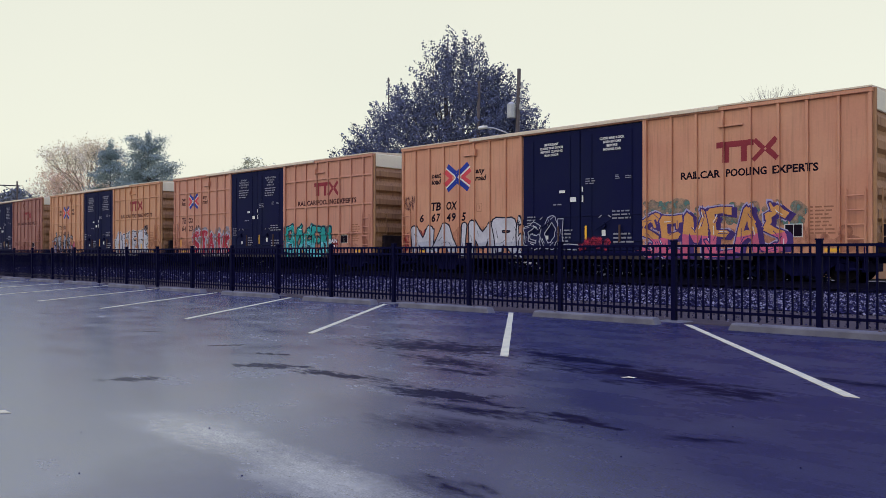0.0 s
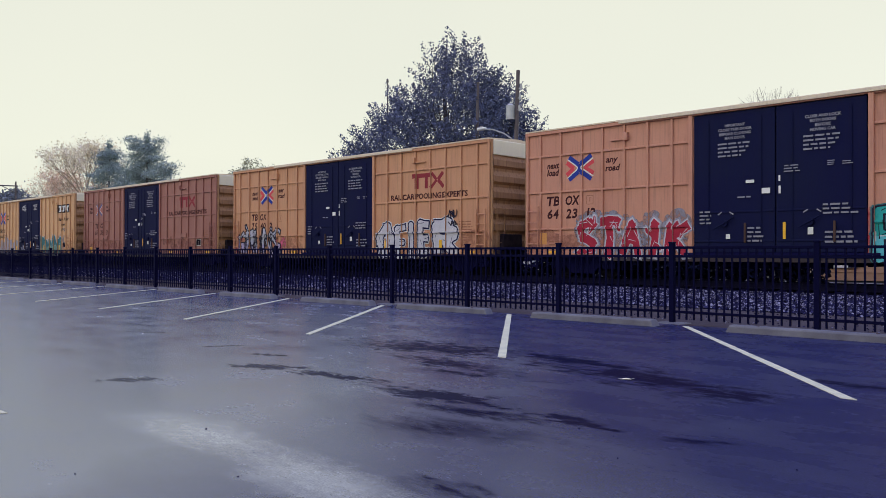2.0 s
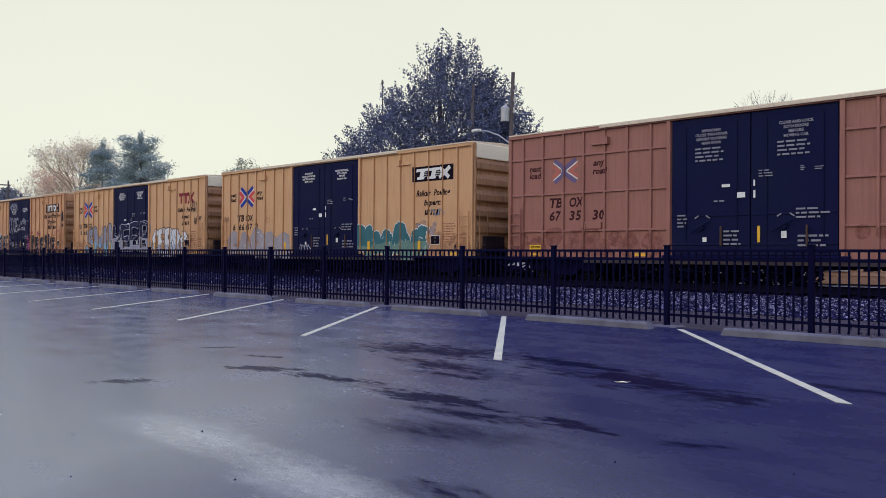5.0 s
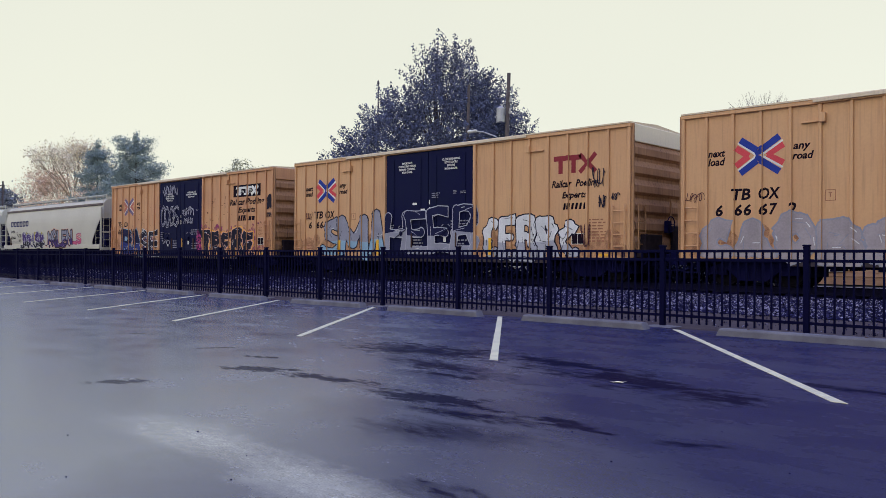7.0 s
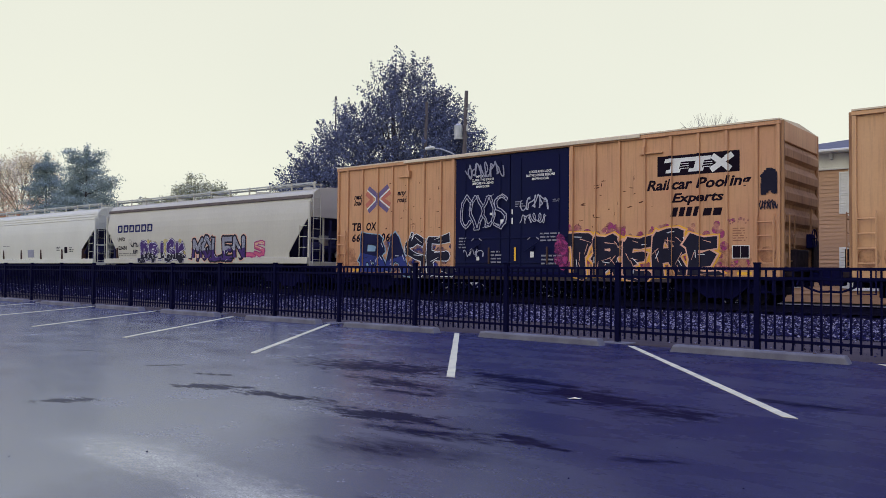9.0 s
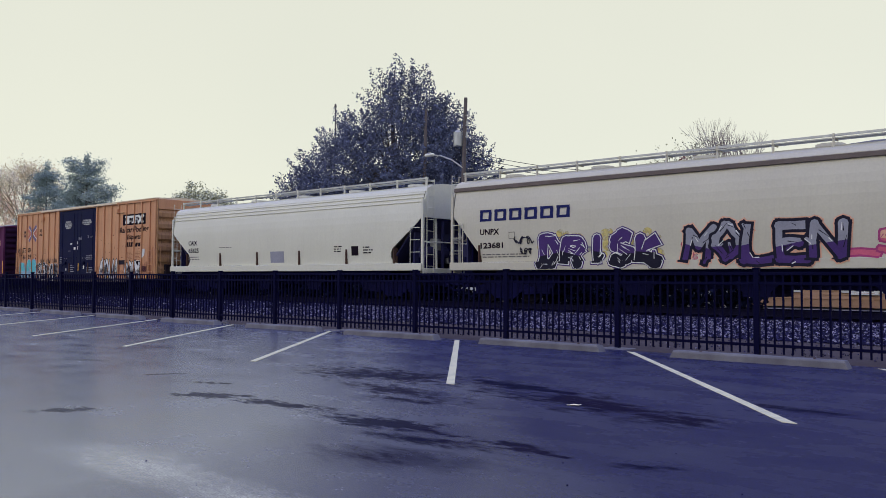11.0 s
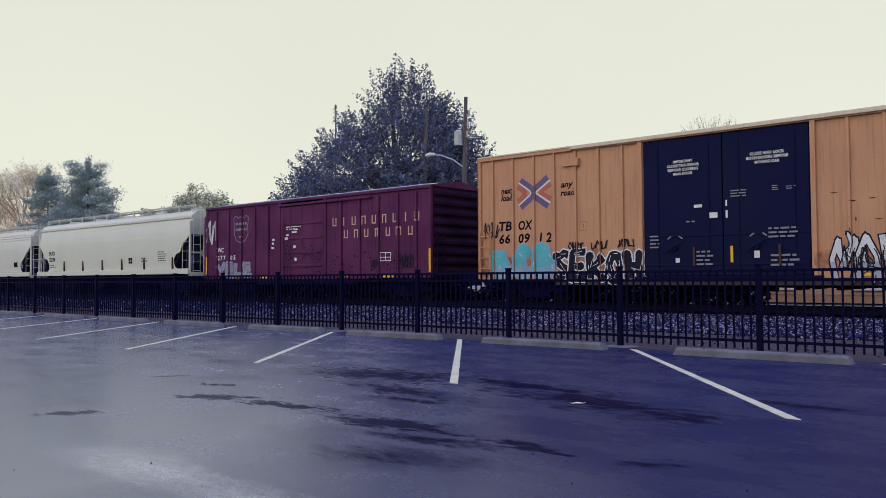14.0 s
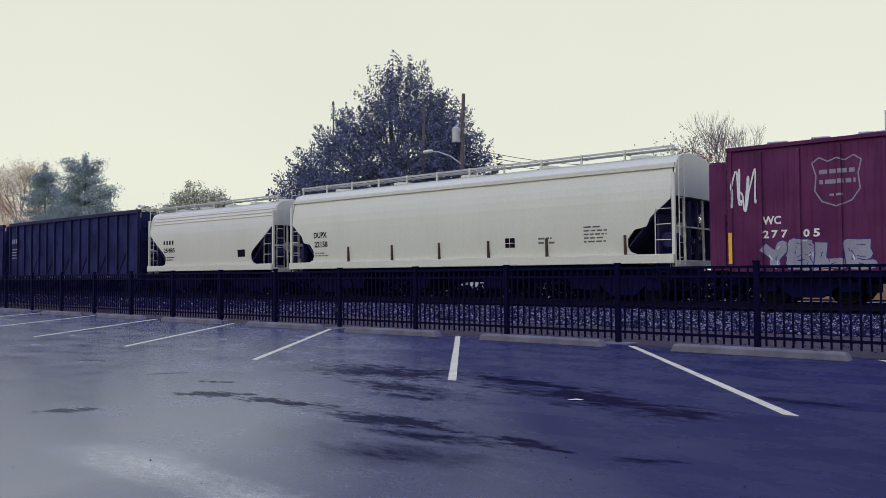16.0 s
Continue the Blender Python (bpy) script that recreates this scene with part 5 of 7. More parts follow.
def ladder(car, x0, x1, y, z0, z1, n, mat):
    bm = bmesh.new()
    rod(bm, (x0, y, z0), (x0, y, z1), 0.026, 6)
    rod(bm, (x1, y, z0), (x1, y, z1), 0.026, 6)
    for i in range(n):
        z = z0 + (z1 - z0) * (i + 0.5) / n
        rod(bm, (x0, y, z), (x1, y, z), 0.022, 6)
    for z in (z0 + 0.05, z1 - 0.05):
        for x in (x0, x1):
            rod(bm, (x, y, z), (x, y + 0.09 * (1 if y < 0 else -1), z), 0.012, 5)
    part("ladder", bm, mat, car)


def end_ladder(car, x, s, mat, z0=1.1, z1=2.6, n=4, y0=-1.55, y1=-1.1):
    bm = bmesh.new()
    for y in (y0, y1):
        rod(bm, (x + s * 0.09, y, z0), (x + s * 0.09, y, z1), 0.016, 6)
        for z in (z0 + 0.04, z1 - 0.04):
            rod(bm, (x, y, z), (x + s * 0.09, y, z), 0.012, 5)
    for i in range(n):
        z = z0 + (z1 - z0) * (i + 0.5) / n
        rod(bm, (x + s * 0.09, y0, z), (x + s * 0.09, y1, z), 0.013, 6)
    part("end_ladder", bm, mat, car)


def brake_wheel(car, x, s, y, z):
    bm = bmesh.new()
    n = 18
    for i in range(n):
        a, b = 6.2832 * i / n, 6.2832 * (i + 1) / n
        rod(bm, (x + s * 0.2, y + 0.26 * math.cos(a), z + 0.26 * math.sin(a)), (x + s * 0.2, y + 0.26 * math.cos(b), z + 0.26 * math.sin(b)), 0.018, 5)
    for i in range(4):
        a = 1.5708 * i
        rod(bm, (x + s * 0.2, y, z), (x + s * 0.2, y + 0.26 * math.cos(a), z + 0.26 * math.sin(a)), 0.013, 5)
    rod(bm, (x, y, z), (x + s * 0.22, y, z), 0.03, 8)
    box(bm, min(x, x + s * 0.16), max(x, x + s * 0.16), y - 0.13, y + 0.13, z - 0.3, z + 0.12, bevel=0.02)
    part("brake_wheel", bm, TRUCK_STEEL, car, "dark hand-brake wheel")


# ---- box cars ----
DOOR_A, DOOR_M, DOOR_B, CAR_L = 6.50, 9.00, 11.42, 18.22
LEFT_RIBS = [0.80, 1.62, 2.44, 3.27, 4.07, 4.87, 5.66]
RIGHT_RIBS = [12.42, 13.26, 14.11, 14.94, 15.76, 16.55, 17.38]
SILL, EAVES = 0.84, 5.24


WIDE_RIBS = [0.63, 1.51, 2.39, 3.22, 4.06, 4.92, 5.77], [12.38, 13.26, 14.13, 14.99, 15.86, 16.71, 17.57]


def box_car(u, paint, end_paint, label, grid=False, wide=False):
    car = thing("box_car", label, "box car", "cars of the freight train")
    L = CAR_L
    d = 0.068
    ribs = [(x - 0.045, x + 0.045, SILL, EAVES - 0.12, d) for x in (WIDE_RIBS[0] + WIDE_RIBS[1] if grid or wide else LEFT_RIBS + RIGHT_RIBS)]
    ribs += [(0.0, 0.11, SILL, EAVES - 0.1, d), (L - 0.11, L, SILL, EAVES - 0.1, d), (DOOR_A - 0.16, DOOR_A - 0.02, SILL, EAVES - 0.1, d + 0.02), (DOOR_B + 0.02, DOOR_B + 0.16, SILL, EAVES - 0.1, d + 0.02)]
    flat = []
    if grid:
        for z in (4.34, 3.05, 1.74):
            flat.append((0.11, DOOR_A - 0.16, z - 0.035, z + 0.035, d - 0.012))
            flat.append((DOOR_B + 0.16, L - 0.11, z - 0.035, z + 0.035, d - 0.012))
    # sides
    part("side_wall", boxes((0.0, DOOR_A, SIDE, SIDE + 0.06, SILL, EAVES - 0.06)), paint, car)
    part("side_wall", boxes((DOOR_B, L, SIDE, SIDE + 0.06, SILL, EAVES - 0.06)), paint, car)
    part("side_wall", boxes((0.0, L, -SIDE - 0.06, -SIDE, SILL, EAVES - 0.06)), paint, car)
    part("side_sill", box(bmesh.new(), 3.2, 15.0, SIDE - 0.002, SIDE + 0.04, 0.63, SILL - 0.002, bevel=0.008), DARK_SILL, car, "very dark side sill")
    for x0, x1, z0, z1, dd in ribs:
        part("rib", box(bmesh.new(), x0, x1, SIDE - dd, SIDE, z0, z1, bevel=0.012), paint, car)
    for x0, x1, z0, z1, dd in flat:
        part("rib", box(bmesh.new(), x0, x1, SIDE - dd, SIDE, z0, z1, bevel=0.01), paint, car)
    part("top_rail", boxes((-0.02, L + 0.02, SIDE - 0.085, SIDE + 0.05, EAVES - 0.12, EAVES), (-0.02, L + 0.02, -SIDE - 0.05, -SIDE + 0.075, EAVES - 0.12, EAVES), bevel=0.012), paint, car)
    part("door_track", boxes((3.9, L - 4.2, SIDE - 0.14, SIDE - 0.102, EAVES - 0.08, EAVES + 0.035), bevel=0.01), ROOF_TAN, car, "pale upper door track")
    # sloped roof sheets with cross ribs
    bm = bmesh.new()
    prof = [(-1.82, EAVES + 0.004), (-1.82, EAVES + 0.05), (0, EAVES + 0.15), (1.82, EAVES + 0.05), (1.82, EAVES + 0.004)]
    a = [bm.verts.new((0, y, z)) for y, z in prof]
    b = [bm.verts.new((L, y, z)) for y, z in prof]
    bm.faces.new(a); bm.faces.new(b[::-1])
    for i in range(5):
        j = (i + 1) % 5
        bm.faces.new((a[j], a[i], b[i], b[j]))
    bmesh.ops.recalc_face_normals(bm, faces=bm.faces)
    part("roof", bm, ROOF_TAN, car, "pale weathered sheet roof")
    for i in range(1, 15):
        x = i * L / 15
        bm = bmesh.new()
        for s in (-1, 1):
            v = [bm.verts.new(p) for p in ((x - 0.04, s * 1.7, EAVES + 0.055), (x + 0.04, s * 1.7, EAVES + 0.055), (x + 0.04, 0, EAVES + 0.165), (x - 0.04, 0, EAVES + 0.165))]
            w = [bm.verts.new((p.co.x, p.co.y, p.co.z - 0.05)) for p in v]
            bm.faces.new(v)
            for k in range(4):
                bm.faces.new((v[k], v[(k + 1) % 4], w[(k + 1) % 4], w[k]))
        bmesh.ops.recalc_face_normals(bm, faces=bm.faces)
        part("roof_rib", bm, ROOF_TAN, car)
    # ends with deep level corrugations
    for x, s in ((0, -1), (L, 1)):
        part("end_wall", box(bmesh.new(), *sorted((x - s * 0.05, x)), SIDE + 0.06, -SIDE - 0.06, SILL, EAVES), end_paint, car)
        part("end_header", box(bmesh.new(), *sorted((x, x + s * 0.07)), SIDE + 0.02, -SIDE - 0.02, 4.66, EAVES + 0.002, bevel=0.02), paint if wide else END_WHITE, car, "plain end panel under the roof")
        for k in range(6):
            z = 1.05 + k * 0.62
            bm = bmesh.new()
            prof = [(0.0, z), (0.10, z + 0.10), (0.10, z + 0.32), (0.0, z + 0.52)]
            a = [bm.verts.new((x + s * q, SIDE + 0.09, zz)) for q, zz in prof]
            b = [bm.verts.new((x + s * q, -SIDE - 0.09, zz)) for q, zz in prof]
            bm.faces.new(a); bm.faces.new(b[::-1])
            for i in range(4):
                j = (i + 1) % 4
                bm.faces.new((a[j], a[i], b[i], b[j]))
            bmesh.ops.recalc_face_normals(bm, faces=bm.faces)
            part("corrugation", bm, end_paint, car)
        for y in (SIDE, -SIDE - 0.08):
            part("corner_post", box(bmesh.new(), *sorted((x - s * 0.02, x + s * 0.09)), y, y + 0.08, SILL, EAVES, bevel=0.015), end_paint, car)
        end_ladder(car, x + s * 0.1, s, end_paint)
        part("end_platform", box(bmesh.new(), *sorted((x, x + s * 0.42)), -1.5, 1.5, 1.0, 1.05), FRAME_BLACK, car)
        part("end_machinery", boxes((*sorted((x + s * 0.02, x + s * 0.30)), -1.5, 1.5, 0.84, 1.0), (*sorted((x + s * 0.1, x + s * 0.30)), -1.3, -0.15, 1.06, 1.62), (*sorted((x + s * 0.1, x + s * 0.2)), 0.75, 1.3, 1.06, 1.95), bevel=0.02), GREASY, car, "dark greasy brake gear boxes")
        coupler(car, x, s)
        part("crosshead", box(bmesh.new(), *sorted((x - s * 0.5, x + s * 0.02)), -1.5, 1.5, 0.72, 0.84), FRAME_BLACK, car)
    brake_wheel(car, CAR_L + 0.1, 1, 0.45, 2.0)
    part("brake_pipe", boxes((L + 0.1, L + 0.14, 0.75, 0.78, 1.1, 2.9)), end_paint, car)
    for x in (0.12, L - 0.62):
        ladder(car, x, x + 0.46, SIDE - 0.13, 1.02, 2.58, 4, paint)
        part("step", boxes((x, x + 0.03, SIDE - 0.13, SIDE - 0.10, 0.42, 1.02), (x + 0.43, x + 0.46, SIDE - 0.13, SIDE - 0.10, 0.42, 1.02), (x, x + 0.46, SIDE - 0.15, SIDE - 0.05, 0.40, 0.43)), FRAME_BLACK, car)
    # underframe
    part("underframe", boxes((0.1, L - 0.1, -0.25, 0.25, 0.55, 0.95), (0.02, L - 0.02, SIDE + 0.065, -SIDE - 0.065, 0.86, 1.02), (3.2, 15.0, -SIDE - 0.05, -SIDE - 0.01, 0.63, 0.84)), FRAME_BLACK, car)
    for x in (4.3, 5.5, 6.6, 8.9, 10.9, 12.0, 13.1, 14.2):
        part("cross_bearer", boxes((x - 0.05, x + 0.05, -1.48, -0.252, 0.50, 0.858), (x - 0.05, x + 0.05, 0.252, 1.48, 0.50, 0.858)), FRAME_BLACK, car)
    part("air_tank", rod(bmesh.new(), (7.1, -0.75, 0.62), (8.5, -0.75, 0.62), 0.2, 14), FRAME_BLACK, car)
    part("brake_rigging", boxes((9.2, 10.2, -0.9, -0.6, 0.45, 0.75), (5.0, 13.0, -0.5, -0.46, 0.55, 0.6), bevel=0.02), FRAME_BLACK, car)
    # paired plug doors
    for a, b in ((DOOR_A, DOOR_M), (DOOR_M, DOOR_B)):
        bm = boxes((a + 0.015, b - 0.015, SIDE - 0.035, SIDE + 0.05, SILL + 0.08, EAVES - 0.14), bevel=0.015)
        door = part("plug_door", bm, DOOR_BLACK, car, "blue-black plug door")
        for z in (1.25, 2.12):
            part("door_beam", box(bmesh.new(), a + 0.05, b - 0.05, SIDE - 0.055, SIDE - 0.035, z - 0.03, z + 0.03, bevel=0.008), DOOR_BLACK, door)
        for f in (0.2, 0.84):
            x = a + f * (b - a)
            part("lock_rod", rod(bmesh.new(), (x, SIDE - 0.06, SILL + 0.1), (x, SIDE - 0.06, EAVES - 0.35), 0.014, 6), DOOR_BLACK, door)
        hx = a + 0.40 * (b - a)
        bm = bmesh.new()
        rod(bm, (hx, SIDE - 0.05, 1.78), (hx, SIDE - 0.12, 1.78), 0.10, 14)
        rod(bm, (hx - 0.3, SIDE - 0.13, 1.62), (hx + 0.3, SIDE - 0.13, 1.95), 0.02, 6)
        part("lock_gear", bm, DOOR_BLACK, door)
        part("handle", box(bmesh.new(), hx + 0.62, hx + 0.68, SIDE - 0.16, SIDE - 0.1, 1.2, 1.78, bevel=0.012), RUST, door)
    part("door_sill", box(bmesh.new(), DOOR_A - 0.3, DOOR_B + 0.3, SIDE - 0.10, SIDE - 0.003, SILL - 0.01, SILL + 0.07, bevel=0.012), FRAME_BLACK, car)
    # little door stops near the top
    for x in (LEFT_RIBS[3] + 0.3, RIGHT_RIBS[2]):
        part("door_stop", boxes((x, x + 0.62, SIDE - 0.08, SIDE - 0.002, 4.62, 4.67), (x + (0.5 if x < 9 else -0.1), x + (0.66 if x < 9 else 0.06), SIDE - 0.16, SIDE - 0.002, 4.60, 4.86), bevel=0.01), paint, car)
    if paint is ORANGE_BROWN:        # bolted jacking plates low on the side
        for x in (3.30, 14.20):
            plate = part("jacking_plate", box(bmesh.new(), x, x + 0.66, SIDE - 0.085, SIDE - 0.002, 1.79, 2.02, bevel=0.012), paint, car)
            for z in (1.86, 1.95):
                part("bolt", rod(bmesh.new(), (x + 0.07, SIDE - 0.085, z), (x + 0.07, SIDE - 0.10, z), 0.022, 8), RUST, plate)
    trucks(car, 1.97, L - 1.97)
    CARS.append((car, u))
    # patchy red-brown tint along the lower side
    for k, (a, b) in enumerate(((0.25, DOOR_A - 0.3), (DOOR_B + 0.3, L - 0.25))):
        haze(car, a, b, 0.90, 1.62, "rusty", ribs + flat, int(-u * 10) + 7000 + k, 7, size=2.0, name="low_side_tint", lift=0.0013, label=" coloured patches along the lower side")
    return car, ribs + flat


# where the emblem, the words beside it, the mark and the digits stand: emblem x and size, words, mark, digits
LAYOUTS = {
    "wide": (2.54, 0.94, 1.74, 4.12, 1.70, 2.56, (1.04, 1.72, 2.00, 2.58, 2.86, 3.40)),
    "middle": (1.74, 0.94, 0.84, 3.32, 1.58, 2.39, (1.08, 1.66, 1.93, 2.40, 2.68, 3.20)),
    "shifted": (1.74, 0.94, 0.98, 3.46, 0.88, 1.72, (0.88, 1.14, 1.72, 1.98, 2.60, 2.86)),
    "panel_near": (1.78, 0.76, 0.90, 3.32, 0.90, 1.70, (0.92, 1.18, 1.72, 1.98, 2.58, 2.70)),
    "panel_mid": (2.56, 0.80, 1.76, 4.12, 1.72, 2.50, (1.04, 1.74, 2.00, 2.52, 2.78, 3.34)),
    "panel_far": (1.94, 0.74, 0.90, 3.58, 1.80, 2.64, (1.80, 2.06, 2.64, 2.90, 3.58, 3.84)),
}


def box_car_lettering(car, ribs, number, ink, style, seed, emblem=(EMBLEM_BLUE, EMBLEM_RED), door_lines=4, layout="wide", prints=((16.75, 17.32, 1.35, 2.18, 8), (16.62, 16.72, 1.35, 2.18, 8)), plate_at=(15.92, 1.29)):
    """Emblem, words, numbers, notices and small print on the side that shows."""
    B, R = emblem
    ex, es, nx, ax, tx, ox, xs = LAYOUTS[layout]
    z = 3.82 - 0.72 * es

    def at(*pts):
        return [(ex + es * (a if a < 0.75 else a - 0.10), z + es * (0.74 + (b - 0.74) * 0.84)) for a, b in pts]

    w = 0.20 * es
    for path in (((-0.04, 1.08), (0.36, 0.74), (-0.04, 0.40)), ((1.52, 1.08), (1.02, 0.74), (1.52, 0.40))):
        paint_on(car, "emblem", band(at(*path), w), R, ribs, "red chevron of a crossed-band emblem")
    for path in (((0.02, 1.25), (0.53, 0.82), (0.56, 0.74), (0.53, 0.66), (0.02, 0.23)), ((1.50, 1.23), (0.88, 0.76)), ((1.50, 0.25), (0.88, 0.72))):
        paint_on(car, "emblem_edge", band(at(*path), 0.06 * es), INK_WHITE, ribs, "thin white edging of the emblem", 0.006)
    paint_on(car, "emblem", band(at((0.10, 1.36), (0.62, 0.93), (0.70, 0.74), (0.62, 0.55), (0.10, 0.12)), w) + [at((0.52, 0.90), (0.62, 0.97), (0.72, 0.84), (0.74, 0.74), (0.72, 0.64), (0.62, 0.51), (0.52, 0.58))], B, ribs, "blue curved band of the emblem", 0.008)
    for path in (((1.40, 1.38), (0.82, 0.91)), ((1.40, 0.10), (0.82, 0.57))):
        paint_on(car, "emblem", band(at(*path), w), B, ribs, "blue band of the emblem", 0.008)
    for tip in (((-0.04, 1.30), (0.12, 1.56), (0.22, 1.40)), ((-0.04, 0.18), (0.22, 0.08), (0.12, -0.08)), ((1.54, 1.32), (1.30, 1.42), (1.38, 1.58)), ((1.54, 0.16), (1.38, -0.10), (1.30, 0.06))):
        paint_on(car, "emblem_tip", [at(*tip)], B, ribs, "pointed blue tip of the emblem", 0.009)
    words_on(car, "lettering", "next", nx, nx + 0.54, 3.88, 4.08, ink, ribs, 0.25)
    words_on(car, "lettering", "load", nx, nx + 0.54, 3.62, 3.86, ink, ribs, 0.25)
    words_on(car, "lettering", "any", ax + 0.02, ax + 0.50, 3.86, 4.08, ink, ribs, 0.25)
    words_on(car, "lettering", "road", ax, ax + 0.58, 3.64, 3.86, ink, ribs, 0.25)
    words_on(car, "reporting_mark", "TB", tx, tx + 0.56, 2.56, 2.90, ink, ribs, 0.15)
    words_on(car, "reporting_mark", "OX", ox, ox + 0.60, 2.56, 2.90, ink, ribs, 0.15)
    if number:
        for c, xx in zip(number, xs):
            words_on(car, "number", c, xx, xx + (0.23 if c != "1" else 0.12), 2.10, 2.44, ink, ribs, 0.15)
    if style == "lines":        # dark red mark over one line of words
        m = INK_RED
        paint_on(car, "company_mark", [rect(13.90, 15.04, 4.00, 4.18), rect(14.12, 14.30, 3.55, 4.00), rect(14.66, 14.84, 3.55, 4.00)]
                 + band([(15.06, 4.16), (15.34, 3.87), (15.02, 3.56)], 0.13) + band([(15.70, 4.16), (15.42, 3.87), (15.74, 3.56)], 0.16), m, ribs, "dark red company mark")
        spans = ((12.74, 14.03), (14.20, 15.42), (15.58, 16.85)) if layout == "wide" else ((12.60, 14.06), (14.14, 15.60), (15.66, 17.06))
        for word, (wa, wb) in zip(("RAILCAR", "POOLING", "EXPERTS"), spans):
            words_on(car, "lettering", word, wa, wb, 3.12, 3.36, ink, ribs)
    else:
        narrow = style.startswith("narrow")
        a, b, z = (14.86, 17.16, 3.88) if style == "narrow_plate" else (14.55, 17.08, 3.89) if style == "plate" else (15.16, 16.86, 3.76)
        if style.endswith("plate"):    # white italic mark on a black plate
            k = (b - a) / 2.52
            paint_on(car, "company_plate", [rect(a, b, z, z + 0.62)], INK, ribs, "black company plate")
            for q in (0.16, 0.88):
                for xa, xb, za, zb in ((0.06, 0.78, 0.41, 0.53), (0.27, 0.53, 0.19, 0.41), (0.10, 0.56, 0.09, 0.19)):
                    paint_on(car, "company_mark", [rect(a + (q + xa) * k, a + (q + xb) * k, z + za, z + zb, 0.3)], INK_WHITE, ribs, "white slanted company mark", 0.008)
                for zz in (0.20, 0.27, 0.34):
                    paint_on(car, "company_mark", [rect(a + (q + 0.56) * k, a + (q + 0.84) * k, z + zz, z + zz + 0.016, 0.3)], INK_WHITE, ribs, "thin white speed line", 0.008)
            paint_on(car, "company_mark", band([(a + 1.72 * k, z + 0.52), (a + 2.26 * k, z + 0.09)], 0.17) + band([(a + 2.32 * k, z + 0.52), (a + 1.68 * k, z + 0.09)], 0.17), INK_WHITE, ribs, "white slanted company mark", 0.008)
        else:
            for xa, xb, za, zb in ((0.0, 1.14, 0.44, 0.62), (0.20, 0.38, 0.0, 0.44), (0.74, 0.92, 0.0, 0.44)):
                paint_on(car, "company_mark", [rect(a + xa, a + xb, z + za, z + zb)], INK_RED, ribs, "dark red company mark")
            paint_on(car, "company_mark", band([(a + 1.08, z + 0.62), (a + 1.4, z + 0.3), (a + 1.08, z)], 0.16) + band([(a + 1.72, z + 0.62), (a + 1.42, z + 0.3), (a + 1.72, z)], 0.16), INK_RED, ribs, "dark red company mark")
        if narrow:
            words_on(car, "lettering", "Railcar", 15.08, 15.92, 3.27, 3.53, ink, ribs, 0.25)
            words_on(car, "lettering", "Pooling", 16.08, 17.00, 3.20, 3.53, ink, ribs, 0.25)
            words_on(car, "lettering", "Experts", 15.52, 16.54, 2.82, 3.12, ink, ribs, 0.25)
            paint_on(car, "web_line", blocks(15.56, 16.54, 2.50, 2.72, 6, 0.2), ink, ribs)
        else:
            for word, wa, wb, za, zb in (("Rail", 14.20, 15.00, 3.46, 3.79), ("car", 15.02, 15.68, 3.46, 3.70), ("Pool", 15.80, 16.80, 3.46, 3.79), ("ing", 16.78, 17.42, 3.38, 3.78), ("Experts", 15.02, 16.62, 2.98, 3.35)):
                words_on(car, "lettering", word, wa, wb, za, zb, ink, ribs, 0.25)
            paint_on(car, "web_line", blocks(15.00, 15.90, 2.64, 2.92, 4, 0.25, weight=0.72) + blocks(15.98, 16.58, 2.64, 2.86, 2, 0.25, weight=0.82), ink, ribs)
    # small print and plates
    for k, (a, b, c, d, n) in enumerate(prints):
        paint_on(car, "small_print", bars(a, b, c, d, n, seed + k), INK_FAINT, ribs)
    a, c = plate_at
    paint_on(car, "inspection_plate", [rect(a, a + 0.50, c, c + 0.38)], INK_WHITE, ribs, "white-edged black inspection plate")
    paint_on(car, "inspection_plate", [rect(a + 0.02, a + 0.245, c + 0.02, c + 0.36), rect(a + 0.258, a + 0.48, c + 0.02, c + 0.36)], INK, ribs, "", 0.007)
    paint_on(car, "load_stencil", bars(0.98, 1.55, 1.02, 1.36, 3, seed + 2), INK_FAINT, ribs)
    a, c = (2.58, 2.57) if layout == "panel_near" else (4.2, 2.45)
    paint_on(car, "stencil", band([(a, c), (a + 0.26, c), (a + 0.26, c + 0.29), (a, c + 0.29), (a, c)], 0.018) + [rect(a + 0.115, a + 0.145, c + 0.09, c + 0.2), rect(a + 0.085, a + 0.175, c + 0.2, c + 0.22)], INK_FAINT, ribs)
    # door notices
    dr = [(DOOR_A, DOOR_B, SILL, EAVES, 0.072)]
    last = ["BOTH DOORS BEFORE", "MOVING CAR"] if style == "plate" else ["BOTH DOORS", "BEFORE", "MOVING CAR"]
    for a, lines in ((7.30, ["IMPORTANT", "CLOSE THIS DOOR", "BEFORE CLOSING", "MAIN DOOR"]), (9.78, ["CLOSE AND LOCK"] + last)):
        z = 4.43 if style == "plate" else 4.74
        for s in lines:
            w = 0.068 * len(s)
            c = a + 0.52
            words_on(car, "door_notice", s, c - w / 2, c + w / 2, z - 0.088, z, INK_GREY if door_lines > 4 else INK_WHITE, dr)
            z -= 0.125
        if door_lines > 4:
            paint_on(car, "door_notice", bars(a, a + 1.0, z - 0.5, z - 0.02, 4, seed + 3), INK_GREY, dr)
